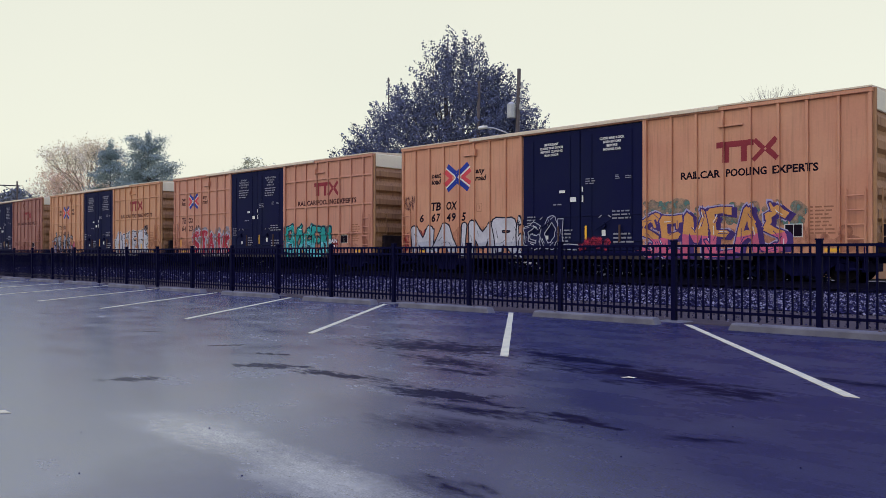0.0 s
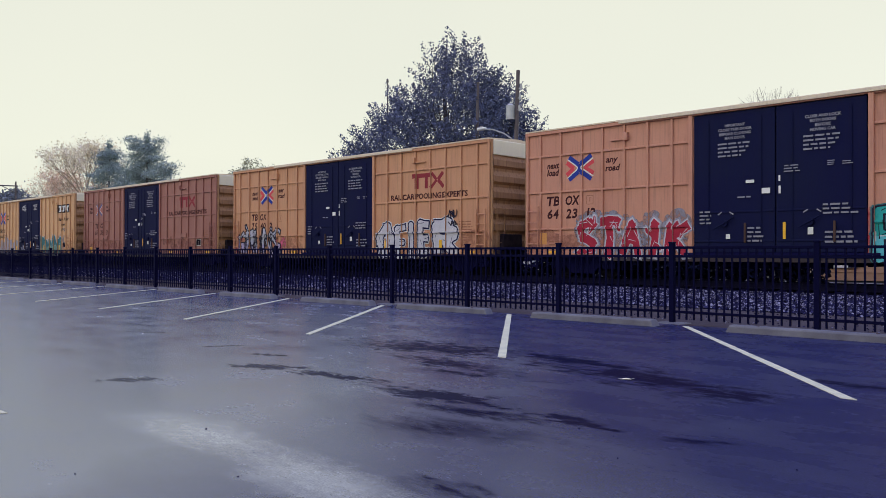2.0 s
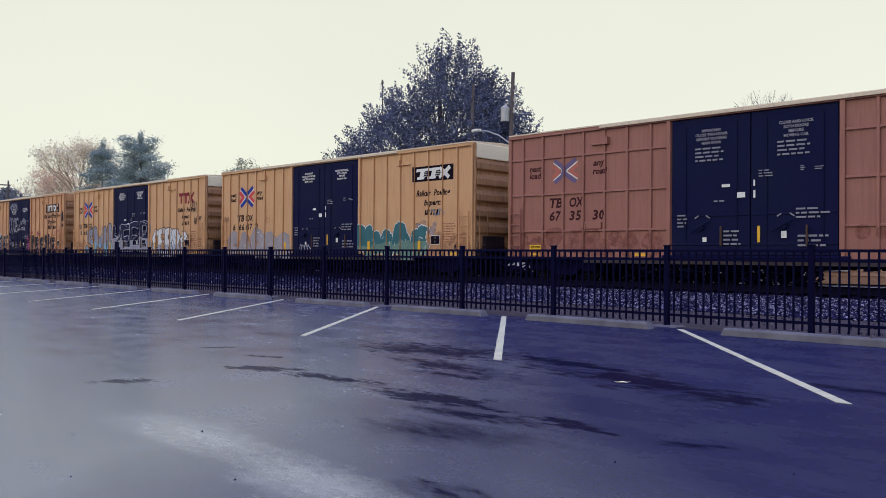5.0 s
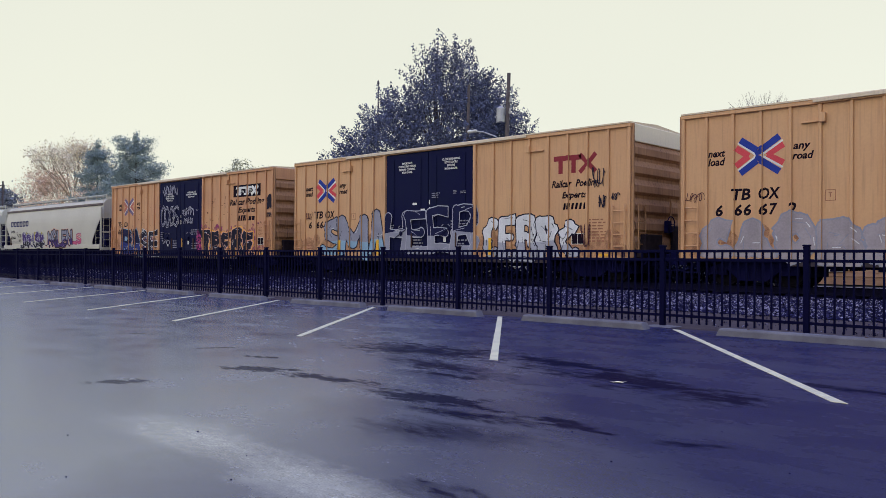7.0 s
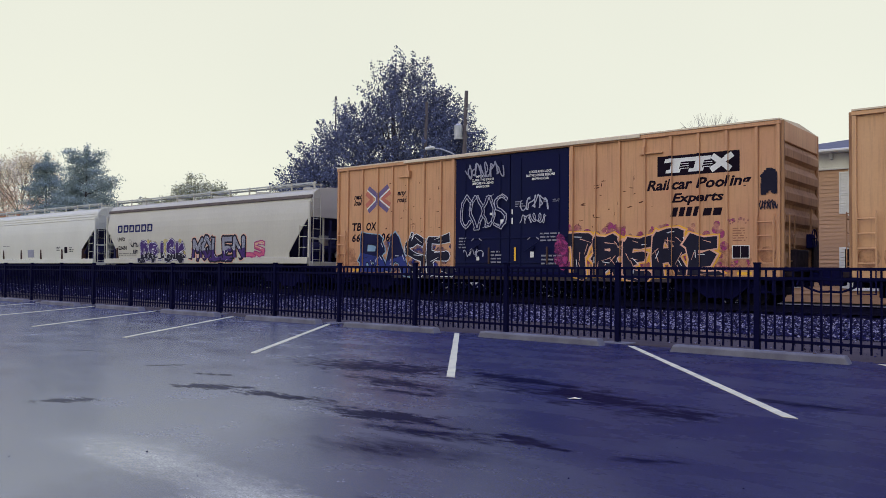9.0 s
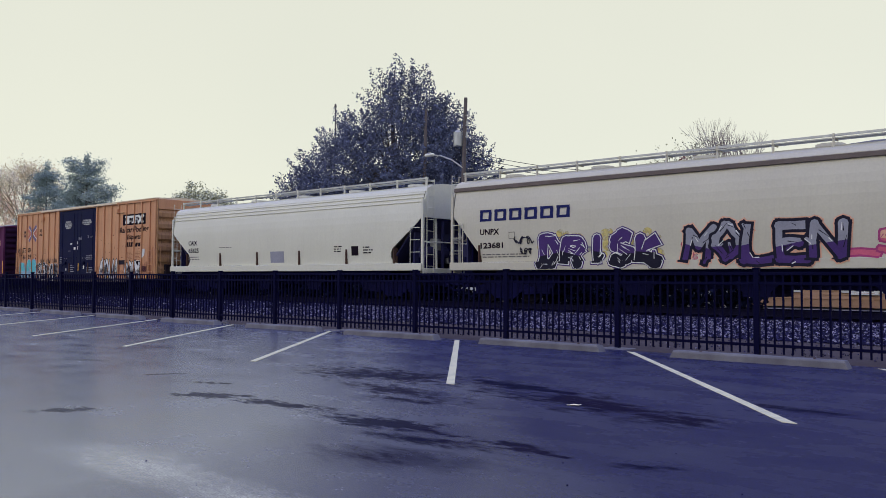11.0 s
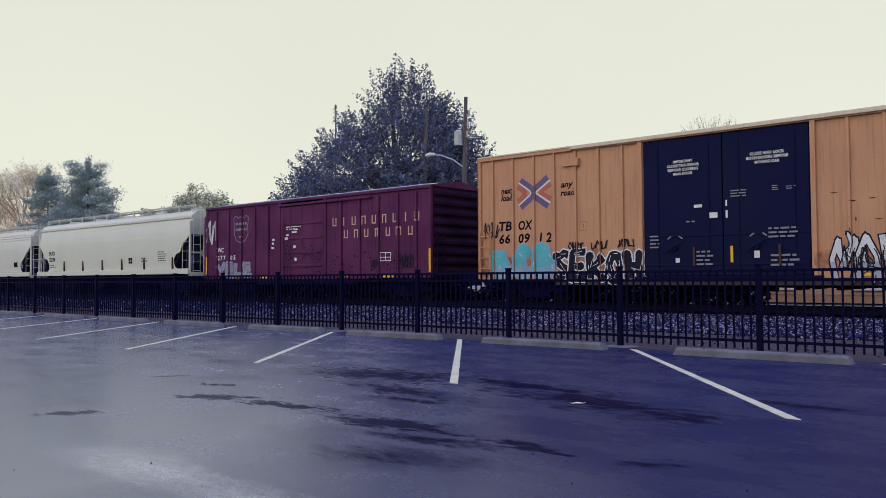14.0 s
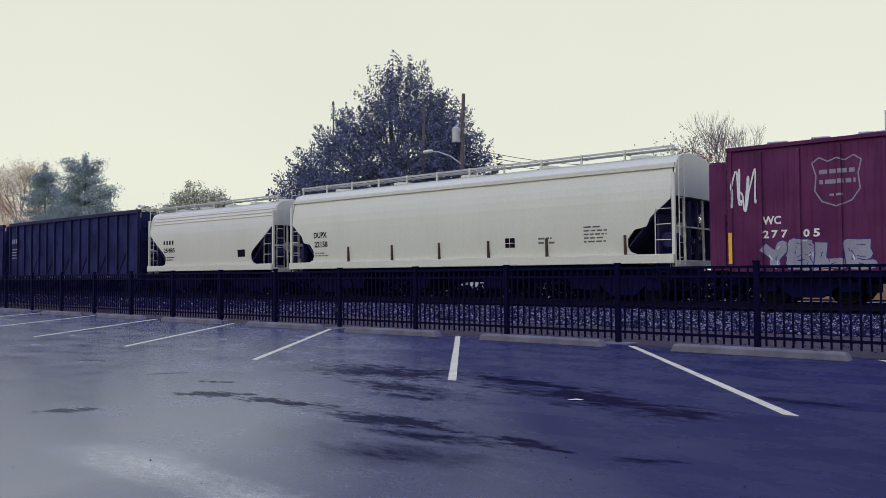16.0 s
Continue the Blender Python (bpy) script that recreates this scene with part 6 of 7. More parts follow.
    for k, (a, b, c, d, n) in enumerate(((9.25, 9.72, 3.18, 3.42, 3), (10.42, 10.62, 3.3, 3.46, 3), (10.8, 11.1, 3.3, 3.42, 2), (6.72, 7.1, 1.75, 2.2, 4), (8.2, 8.75, 1.2, 1.7, 4), (10.3, 11.2, 1.95, 2.3, 3), (10.35, 11.2, 1.15, 1.55, 3), (7.9, 8.3, 2.5, 2.6, 1))):
        paint_on(car, "door_print", bars(a, b, c, d, n, seed + 10 + k), INK_GREY, dr)
    paint_on(car, "door_label", [rect(8.62, 8.86, 2.62, 2.78), rect(9.10, 9.16, 2.6, 2.82), rect(8.15, 8.4, 2.95, 3.04), rect(9.10, 9.15, 2.95, 3.12), rect(7.55, 7.68, 1.32, 1.46), rect(9.9, 10.05, 1.42, 1.62)], INK_WHITE, dr, "white paper label")
    for hx in (7.54, 10.02):
        for dx in (-1, 1):
            paint_on(car, "lock_mark", band([(hx + dx * 0.24, 2.04), (hx + dx * 0.12, 2.12)], 0.035), INK_GREY, dr)
    paint_on(car, "reflector", [rect(9.22, 9.30, 1.30, 1.78)], SAFETY_YELLOW, dr, "yellow reflector strip")
    for xx in (0.95, 5.2, 12.6, 17.0):
        paint_on(car, "reflector", [rect(xx, xx + 0.42, 0.88, 0.97)], SAFETY_YELLOW, ribs, "yellow reflector strip")


# ---- covered hoppers ----
def hopper(u, L, paint, label, posts=(), rounded=False, roof=4.72, edge=4.36, group="cars of the freight train", outlets=4, roof_bands=0, plain=False):
    car = thing("hopper_car", label, "hopper car", group)
    y = 1.66
    cut = 1.45                       # how far the slope sheets come in at the bottom
    def side_shape():
        if plain:
            left = [(cut, 1.5), (cut - 0.02, 1.72), (0.80, 2.46), (0.14, 3.22)]
        elif rounded:
            left = [(cut - 0.05, 1.5), (cut + 0.16, 1.56), (cut + 0.28, 1.72), (cut + 0.30, 1.92), (cut + 0.18, 2.12), (cut - 0.15, 2.36), (0.72, 2.78), (0.3, 3.1), (0.14, 3.25)]
        else:
            left = [(cut - 0.15, 1.5), (cut + 0.06, 1.58), (cut + 0.16, 1.76), (cut + 0.14, 2.0), (cut - 0.1, 2.28), (0.95, 2.36), (0.80, 2.66), (0.14, 3.2)]
        pts = left + [(0.12, edge)]
        return pts + [(L - a, b) for a, b in reversed(pts)]
    lean = 0.26                      # the sides curve in towards the roof

    def inward(z):
        return lean * max(0.0, (z - 2.9) / (edge - 2.9)) ** 2 + tuck(z)

    for s in (-1, 1):
        bm = prism(bmesh.new(), side_shape(), *sorted((s * y, s * (y - 0.03))))
        for z in (1.6, 1.75, 1.9, 2.1, 2.3, 2.55, 2.9, 3.2, 3.5, 3.75, 4.0, 4.2):
            bmesh.ops.bisect_plane(bm, geom=bm.verts[:] + bm.edges[:] + bm.faces[:], plane_co=(0, 0, z), plane_no=(0, 0, 1))
        for v in bm.verts:
            v.co.y -= s * inward(v.co.z)
        part("side_sheet", bm, paint, car)
    ye = y - lean
    # rounded roof
    bm = bmesh.new()
    n = 10
    prof = [(-ye - 0.02, edge - 0.03)] + [(-ye * math.cos(math.pi * i / n), edge + (roof - edge) * math.sin(math.pi * i / n)) for i in range(n + 1)] + [(ye + 0.02, edge - 0.03)]
    a = [bm.verts.new((0.04, p, q)) for p, q in prof]
    b = [bm.verts.new((L - 0.04, p, q)) for p, q in prof]
    bm.faces.new(a); bm.faces.new(b[::-1])
    for i in range(len(prof)):
        j = (i + 1) % len(prof)
        bm.faces.new((a[j], a[i], b[i], b[j]))
    bmesh.ops.recalc_face_normals(bm, faces=bm.faces)
    part("roof", bm, paint, car)
    for k in range(roof_bands):
        part("roof_seam", box(bmesh.new(), 0.05, L - 0.05, -y - 0.03 + inward(edge - 0.12 - k * 0.16), -y + 0.02 + inward(edge - 0.12 - k * 0.16), edge - 0.14 - k * 0.16, edge - 0.10 - k * 0.16, bevel=0.008), paint, car)
    if not roof_bands:
        part("eaves_angle", box(bmesh.new(), 0.05, L - 0.05, -ye - 0.13, -ye + 0.03, edge - 0.20, edge - 0.06, bevel=0.01), EAVES_SHADE if plain else paint, car, "eaves angle coloured dark as its own shadow line" if plain else "")
    # running board on little posts
    bm = bmesh.new()
    for s in (-1, 1):
        box(bm, 0.2, L - 0.2, s * 0.92 - 0.2, s * 0.92 + 0.2, roof + 0.08, roof + 0.11)
    part("running_board", bm, GALVANISED, car, "grey grating walkway on the roof")
    m = int(L / 1.6)
    for i in range(m + 1):
        x = 0.3 + (L - 0.6) * i / m
        part("walkway_bracket", boxes((x - 0.03, x + 0.03, -1.16, -1.10, edge + 0.1, roof + 0.22), (x - 0.02, x + 0.02, -1.16, -0.7, roof + 0.05, roof + 0.08)), paint, car)
    part("walkway_edge", box(bmesh.new(), 0.2, L - 0.2, -1.15, -1.12, roof + 0.13, roof + 0.2), GALVANISED, car)
    for i in range(5):
        x = L * (i + 0.5) / 5
        part("hatch", rod(bmesh.new(), (x, 0, roof - 0.02), (x, 0, roof + 0.1), 0.4, 16), paint, car)
    # sills and ends
    for s in (-1, 1):
        part("side_sill", box(bmesh.new(), 0.02, L - 0.02, *sorted((s * (y + 0.09), s * (y - 0.1))), 1.2, 1.49, bevel=0.015), paint, car)
    part("center_sill", box(bmesh.new(), -0.1, L + 0.1, -0.3, 0.3, 0.6, 1.1), FRAME_BLACK, car)
    for x, s in ((0.0, 1), (L, -1)):
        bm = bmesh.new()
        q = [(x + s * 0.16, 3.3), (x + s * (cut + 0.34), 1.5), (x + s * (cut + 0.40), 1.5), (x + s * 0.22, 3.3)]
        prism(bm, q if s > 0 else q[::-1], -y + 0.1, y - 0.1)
        part("slope_sheet", bm, SLOPE_SHADE, car, "dark sloping end sheet")
        arc = [(-y, 3.3), (y, 3.3), (y - inward(3.7), 3.7), (y - inward(4.05), 4.05), (ye, edge)] + [(ye * math.cos(math.pi * i / 8), edge + (roof - edge) * math.sin(math.pi * i / 8)) for i in range(1, 8)] + [(-ye, edge), (-y + inward(4.05), 4.05), (-y + inward(3.7), 3.7)]
        head = part("end_header", prism(bmesh.new(), arc, *sorted((x + s * 0.02, x + s * 0.08))), paint, car)
        for v in head.data.vertices:
            v.co = (v.co.y, v.co.x, v.co.z)
        head.data.flip_normals()
        # bulkhead added to keep the end dark behind the gear
        part("end_bulkhead", boxes((*sorted((x + s * 0.75, x + s * 0.83)), -1.35, 1.35, 1.1, 2.15), (*sorted((x + s * 0.3, x + s * 0.75)), -1.2, -0.4, 1.1, 1.75), (*sorted((x + s * 0.3, x + s * 0.75)), 0.35, 1.2, 1.1, 1.9), bevel=0.02), FRAME_BLACK, car, "added dark bulkhead and brake gear box")
        bm = rod(bmesh.new(), (x + s * 0.42, -1.25, 1.95), (x + s * 0.42, 0.2, 1.95), 0.24, 12)
        rod(bm, (x + s * 0.42, 0.3, 1.7), (x + s * 0.42, 1.35, 1.7), 0.2, 12)
        part("air_reservoir", bm, SLOPE_SHADE, car, "dark brake air reservoir")
        # plate added as a stand-in for the shade under the slope
        part("shade_plate", box(bmesh.new(), *sorted((x + s * 0.62, x + s * 0.68)), -1.45, 1.45, 1.5, 2.75), SLOPE_SHADE, car)
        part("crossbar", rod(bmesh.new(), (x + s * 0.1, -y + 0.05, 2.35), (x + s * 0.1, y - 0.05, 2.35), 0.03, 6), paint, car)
        # screen added at the far side so no sky shows through
        part("far_screen", boxes((*sorted((x + s * 0.14, x + s * 0.62)), 1.42, 1.47, 1.3, 2.0), (*sorted((x + s * 0.14, x + s * 0.40)), 1.42, 1.47, 2.0, 3.3), (*sorted((x + s * 0.62, x + s * 1.0)), 1.42, 1.47, 1.3, 2.5)), SLOPE_SHADE, car, "added dark plate closing the view through the end")
        for yy in (-0.32, 0.3):
            part("hanger", box(bmesh.new(), *sorted((x + s * 0.08, x + s * 0.18)), yy - 0.05, yy + 0.05, 1.3, 3.2), SLOPE_SHADE, car)
        for yy in (-y, y - 0.1):
            part("end_post", box(bmesh.new(), *sorted((x + s * 0.0, x + s * 0.11)), yy, yy + 0.1, 1.1, 4.0, bevel=0.01), paint, car)
        part("end_sill", box(bmesh.new(), *sorted((x - s * 0.02, x + s * 0.18)), -y, y, 1.05, 1.3, bevel=0.015), paint, car)
        for yy in (-0.75, 0.75):
            part("strut", rod(bmesh.new(), (x + s * 0.08, yy, 1.3), (x + s * 0.12, yy, 3.35), 0.045, 8), paint, car)
        end_ladder(car, x + s * 0.02, -s, paint, 1.15, roof + 0.1, 8, -1.5, -1.08)
        xa, xb = sorted((x + s * 0.11, x + s * 0.62))
        bm = bmesh.new()
        rod(bm, (xb if s > 0 else xa, -y - 0.05, 1.2), (xb if s > 0 else xa, -y - 0.05, 2.95), 0.016, 6)
        for k in range(4):
            z = 1.45 + k * 0.48
            rod(bm, (xa, -y - 0.05, z), (xb, -y - 0.05, z), 0.014, 6)
        part("grab_iron", bm, paint, car)
        part("step", boxes((xa, xa + 0.03, -y - 0.05, -y, 0.7, 1.2), (xb - 0.03, xb, -y - 0.05, -y, 0.7, 1.2), (xa, xb, -y - 0.06, -y + 0.05, 0.68, 0.71), (xa, xb, -y - 0.05, -y, 0.94, 0.97)), FRAME_BLACK, car)
        coupler(car, x, -s)
    part("brake_gear", boxes((L - 0.5, L - 0.2, -0.7, -0.25, 2.0, 2.5), (L - 0.45, L - 0.3, 0.2, 0.6, 1.5, 2.1), bevel=0.03), GALVANISED, car, "grey brake cylinder and valve")
    brake_wheel(car, L - 0.32, 1, 0.3, 2.3)
    for i in range(outlets):
        x = 3.6 + (L - 7.2) * i / max(1, outlets - 1)
        bm = bmesh.new()
        q = [(x - 1.35, 1.45), (x + 1.35, 1.45), (x + 0.4, 0.52), (x + 0.4, 0.38), (x - 0.4, 0.38), (x - 0.4, 0.52)]
        prism(bm, q, -1.0, 1.0)
        part("outlet", bm, FRAME_BLACK, car, "dark discharge chute")
    part("underframe", boxes((2.0, L - 2.0, -1.5, -1.42, 1.02, 1.2), (2.0, L - 2.0, 1.42, 1.5, 1.02, 1.2)), FRAME_BLACK, car)
    for x in posts:
        part("side_stake", box(bmesh.new(), x - 0.035, x + 0.035, -y - 0.04, -y + 0.19, 1.49, 2.12, bevel=0.008), RUST, car, "short rusty side stake")
    trucks(car, 2.1, L - 2.1)
    CARS.append((car, u))
    return car


# ---- open-top cars ----
def gondola(u, L, label):
    car = thing("gondola_car", label, "gondola car", "cars of the freight train")
    top, sill = 4.62, 1.0
    for s in (-1, 1):
        part("side_wall", box(bmesh.new(), 0.0, L, *sorted((s * 1.6, s * 1.55)), sill, top), COAL_PANEL, car)
        part("top_chord", box(bmesh.new(), -0.03, L + 0.03, *sorted((s * 1.71, s * 1.5)), top - 0.1, top + 0.12, bevel=0.02), COAL_BLACK, car)
        part("side_sill", box(bmesh.new(), 0, L, *sorted((s * 1.71, s * 1.5)), sill - 0.16, sill + 0.08, bevel=0.02), COAL_BLACK, car)
        n = 15
        for i in range(n + 1):
            x = 0.07 + (L - 0.14) * i / n
            part("side_stake", box(bmesh.new(), x - 0.06, x + 0.06, *sorted((s * 1.72, s * 1.6)), sill + 0.08, top - 0.1, bevel=0.015), COAL_BLACK, car)
            if 2 < i < n and i % 2:
                part("diagonal_brace", rod(bmesh.new(), (x + 0.06, s * 1.62, sill + 0.1), (x + (L - 0.14) / n - 0.06, s * 1.62, sill + 1.5), 0.035, 5), COAL_BLACK, car)
    for x, s in ((0, -1), (L, 1)):
        part("end_wall", box(bmesh.new(), *sorted((x, x - s * 0.06)), -1.45, 1.45, sill, top), COAL_BLACK, car)
        for k in range(4):
            part("end_rib", box(bmesh.new(), *sorted((x, x + s * 0.1)), -1.4, 1.4, 1.4 + k * 0.75, 1.55 + k * 0.75, bevel=0.02), COAL_BLACK, car)
        coupler(car, x, s)
        end_ladder(car, x, s, COAL_BLACK, 1.0, 4.2, 8)
    part("floor", box(bmesh.new(), 0.07, L - 0.07, -1.44, 1.44, sill - 0.1, sill), COAL_BLACK, car)
    part("load", box(bmesh.new(), 0.1, L - 0.1, -1.4, 1.4, sill + 0.01, 3.6), BALLAST, car, "dark heaped load")
    part("center_sill", box(bmesh.new(), 0, L, -0.3, 0.3, 0.6, 0.88), FRAME_BLACK, car)
    for i in range(3):
        x = L * (0.3 + 0.2 * i)
        part("outlet", prism(bmesh.new(), [(x - 1.2, 0.83), (x + 1.2, 0.83), (x + 0.4, 0.35), (x - 0.4, 0.35)], -1.2, 1.2), FRAME_BLACK, car)
    for i in range(8):
        paint_on(car, "stencil", bars(0.9 + i * 1.9, 1.4 + i * 1.9, 0.98 - 0.1, 1.0, 1, 70 + i), INK_GREY, [(-5, 60, -5, 9, 0.0)])
    paint_on(car, "side_print", blocks(0.6, 1.5, 3.3, 3.6, 3) + bars(0.6, 1.6, 2.2, 3.0, 4, 5), INK_GREY, [(-5, 60, -5, 9, 0.003)])
    trucks(car, 1.9, L - 1.9)
    CARS.append((car, u))
    return car


# ---- brown box car with a sliding door ----
def brown_box_car(u, L):
    car = thing("box_car", "maroon steel box car with a sliding door and white lettering", "box car", "cars of the freight train")
    sill, eave = 0.92, 4.42
    post = [0.93, 1.95, 3.0, 4.07, 5.1, 10.12, 11.26, 12.36, 13.46, 14.45]
    ribs = [(x - 0.06, x + 0.06, sill, eave - 0.1, 0.075) for x in post] + [(0, 0.14, sill, eave, 0.05), (L - 0.14, L, sill, eave, 0.05), (5.88, 6.04, sill, eave, 0.06), (9.02, 9.18, sill, eave, 0.06)]
    part("side_wall", box(bmesh.new(), 0, 5.96, SIDE, SIDE + 0.06, sill, eave), MAROON, car)
    part("side_wall", box(bmesh.new(), 9.1, L, SIDE, SIDE + 0.06, sill, eave), MAROON, car)
    part("side_wall", box(bmesh.new(), 0, L, -SIDE - 0.06, -SIDE, sill, eave), MAROON, car)
    for x0, x1, z0, z1, d in ribs:
        part("rib", box(bmesh.new(), x0, x1, SIDE - d, SIDE, z0, z1, bevel=0.012), MAROON, car)
    part("top_rail", boxes((-0.02, L + 0.02, SIDE - 0.07, SIDE + 0.05, eave - 0.02, eave + 0.09), (-0.02, L + 0.02, -SIDE - 0.05, -SIDE + 0.07, eave - 0.02, eave + 0.09), bevel=0.012), MAROON, car)
    bm = bmesh.new()
    prof = [(-1.74, eave + 0.06), (-1.74, eave + 0.1), (0, eave + 0.36), (1.74, eave + 0.1), (1.74, eave + 0.06)]
    a = [bm.verts.new((-0.04, y, z)) for y, z in prof]
    b = [bm.verts.new((L + 0.04, y, z)) for y, z in prof]
    bm.faces.new(a); bm.faces.new(b[::-1])
    for i in range(5):
        j = (i + 1) % 5
        bm.faces.new((a[j], a[i], b[i], b[j]))
    bmesh.ops.recalc_face_normals(bm, faces=bm.faces)
    part("roof", bm, MAROON, car)
    for i in range(1, 13):
        x = i * L / 13
        part("roof_rib", rod(bmesh.new(), (x, -1.72, eave + 0.12), (x, 0, eave + 0.38), 0.04, 5), GALVANISED, car)
    for x, s in ((0, -1), (L, 1)):
        gable = part("end_wall", prism(bmesh.new(), [(-1.66, sill), (1.66, sill), (1.66, eave + 0.08), (0, eave + 0.34), (-1.66, eave + 0.08)], *sorted((x - s * 0.05, x))), DARK_MAROON, car)
        w = gable.data
        for v in w.vertices:          # the gable was drawn along x: stand it across the car
            v.co = (v.co.y, v.co.x, v.co.z)
        w.flip_normals()
        for k in range(9):
            z = 1.0 + k * 0.385
            bm = bmesh.new()
            pr = [(0.0, z), (0.07, z + 0.09), (0.07, z + 0.19), (0.0, z + 0.32)]
            a = [bm.verts.new((x + s * q, -1.62, zz)) for q, zz in pr]
            b = [bm.verts.new((x + s * q, 1.62, zz)) for q, zz in pr]
            bm.faces.new(a); bm.faces.new(b[::-1])
            for i in range(4):
                j = (i + 1) % 4
                bm.faces.new((a[j], a[i], b[i], b[j]))
            bmesh.ops.recalc_face_normals(bm, faces=bm.faces)
            part("corrugation", bm, DARK_MAROON, car)
        end_ladder(car, x + s * 0.04, s, DARK_MAROON)
        coupler(car, x, s)
    part("underframe", boxes((0.1, L - 0.1, -0.25, 0.25, 0.55, 0.9), (0.05, L - 0.05, SIDE + 0.065, -SIDE - 0.065, 0.84, 1.0), (4.2, 11.0, SIDE + 0.01, SIDE + 0.05, 0.66, sill)), FRAME_BLACK, car)
    door = part("sliding_door", boxes((6.06, 9.0, SIDE - 0.05, SIDE + 0.04, sill + 0.06, eave - 0.22), bevel=0.015), MAROON, car, "scuffed maroon sliding door")
    for z in (1.5, 2.1, 2.75, 3.4):
        part("door_beam", box(bmesh.new(), 6.12, 8.94, SIDE - 0.085, SIDE - 0.05, z - 0.06, z + 0.06, bevel=0.015), MAROON, door)
    for x in (6.75, 7.55, 8.3):
        part("door_post", box(bmesh.new(), x - 0.04, x + 0.04, SIDE - 0.075, SIDE - 0.05, sill + 0.1, eave - 0.3, bevel=0.01), MAROON, door)
    part("lock_rod", rod(bmesh.new(), (6.35, SIDE - 0.12, sill + 0.1), (6.35, SIDE - 0.12, eave - 0.3), 0.022, 6), MAROON, door)
    for z0, z1 in ((eave - 0.2, eave - 0.10), (sill - 0.02, sill + 0.05)):
        part("door_track", boxes((5.9, 12.0, SIDE - 0.13, SIDE - 0.062, z0, z1), bevel=0.01), MAROON, car)
    # company name as plain blocks, shield and plates
    for xa, xb, za, zb, count in ((9.56, 14.55, 3.16, 3.52, 9), (10.28, 14.15, 2.62, 2.97, 7)):
        for k in range(count):        # open upright blocks, a single bar where the sign is narrow
            x = xa + k * (xb - xa) / (count - 1) * 0.962
            if count == 9 and k in (1, 7):
                polys = [rect(x + 0.08, x + 0.14, za, zb)]
            else:
                polys = [rect(x, x + 0.055, za, zb), rect(x + 0.19, x + 0.245, za, zb), rect(x + 0.055, x + 0.19, zb - 0.05, zb) if k % 2 else rect(x + 0.055, x + 0.19, za, za + 0.05)]
            paint_on(car, "company_name", polys, INK_PEACH, ribs, "spaced faded peach lettering block")
    sh = [(2.32, 3.86), (2.5, 4.0), (2.72, 3.88), (2.93, 3.96), (3.14, 3.88), (3.36, 4.0), (3.54, 3.86), (3.46, 3.5), (3.5, 3.1), (3.3, 2.8), (2.93, 2.66), (2.56, 2.8), (2.38, 3.1), (2.42, 3.5), (2.32, 3.86)]
    paint_on(car, "shield", band(sh, 0.035) + bars(2.5, 3.4, 3.2, 3.75, 2, 3, 0.1) + bars(2.75, 3.15, 2.9, 3.05, 1, 4, 0.0), INK_GREY, ribs, "faded white shield outline")
    words_on(car, "reporting_mark", "WC", 0.98, 1.48, 2.24, 2.48, INK_WHITE, ribs)
    for c, x in zip("27705", (0.98, 1.22, 1.48, 2.06, 2.32)):
        words_on(car, "number", c, x, x + 0.17, 1.86, 2.08, INK_WHITE, ribs)
    paint_on(car, "inspection_plate", band([(12.45, 1.62), (13.05, 1.62), (13.05, 1.95), (12.45, 1.95), (12.45, 1.62)], 0.03) + band([(12.45, 1.76), (13.05, 1.76)], 0.025) + band([(12.75, 1.62), (12.75, 1.95)], 0.025), INK_WHITE, ribs)
    dr = [(5.9, 9.1, sill, eave, 0.087)]
    paint_on(car, "door_label", [rect(6.4, 6.62, 2.68, 2.8), rect(6.9, 7.25, 2.98, 3.06), rect(7.05, 7.35, 3.1, 3.16), rect(6.5, 6.68, 2.86, 2.94), rect(7.0, 7.2, 2.3, 2.42), rect(7.1, 7.25, 1.72, 1.86)] + bars(6.5, 7.6, 3.12, 3.32, 2, 8), INK_WHITE, dr, "white paper labels and stencils")
    paint_on(car, "side_label", [rect(5.35, 5.55, 2.68, 2.78), rect(5.35, 5.5, 2.5, 2.6), rect(5.3, 5.52, 2.3, 2.4)], INK_WHITE, ribs)
    for x in (0.02, L - 0.12):
        paint_on(car, "reflector", [rect(x, x + 0.1, 1.15, 2.05)], SAFETY_YELLOW, ribs, "tall yellow reflector strip", 0.008)
    for x in (2.2, 4.5, 9.9, 12.6):
        paint_on(car, "reflector", [rect(x, x + 0.6, 0.94, 1.03)], SAFETY_YELLOW, ribs, "yellow reflector strip")
    graffiti(car, "YBLE", 0.95, 3.85, 0.96, 1.76, "grey", "grey", "purple", ribs, 91, thick=0.34, bottom=0.94, line=0.03, arms=2)
    scuffs(car, 6.2, 8.9, 1.0, 2.6, 60, dr, 95, SCRAPE_DARK)
    scuffs(car, 9.4, 14.9, 1.0, 2.0, 60, ribs, 96, SCRAPE_DARK)
    tag(car, 0.1, 0.85, 2.6, 3.9, "white", ribs, 92, 7, 0.045)
    tag(car, 11.9, 12.4, 1.3, 1.7, "black", ribs, 93, 8, 0.04)
    tag(car, 13.5, 14.4, 1.3, 1.9, "black", ribs, 94, 12, 0.05)
    part("brake_mast", box(bmesh.new(), -0.66, -0.08, -1.45, -0.75, 0.95, 4.15, bevel=0.03), MAROON, car, "dark brake mast on the car end")
    trucks(car, 1.95, L - 1.95)
    CARS.append((car, u))


# ---- the train, front to back ----
FADED_EMBLEM = (car_paint("faded_blue_emblem", (0.14, 0.10, 0.22)), car_paint("faded_red_emblem", (0.50, 0.14, 0.10)))

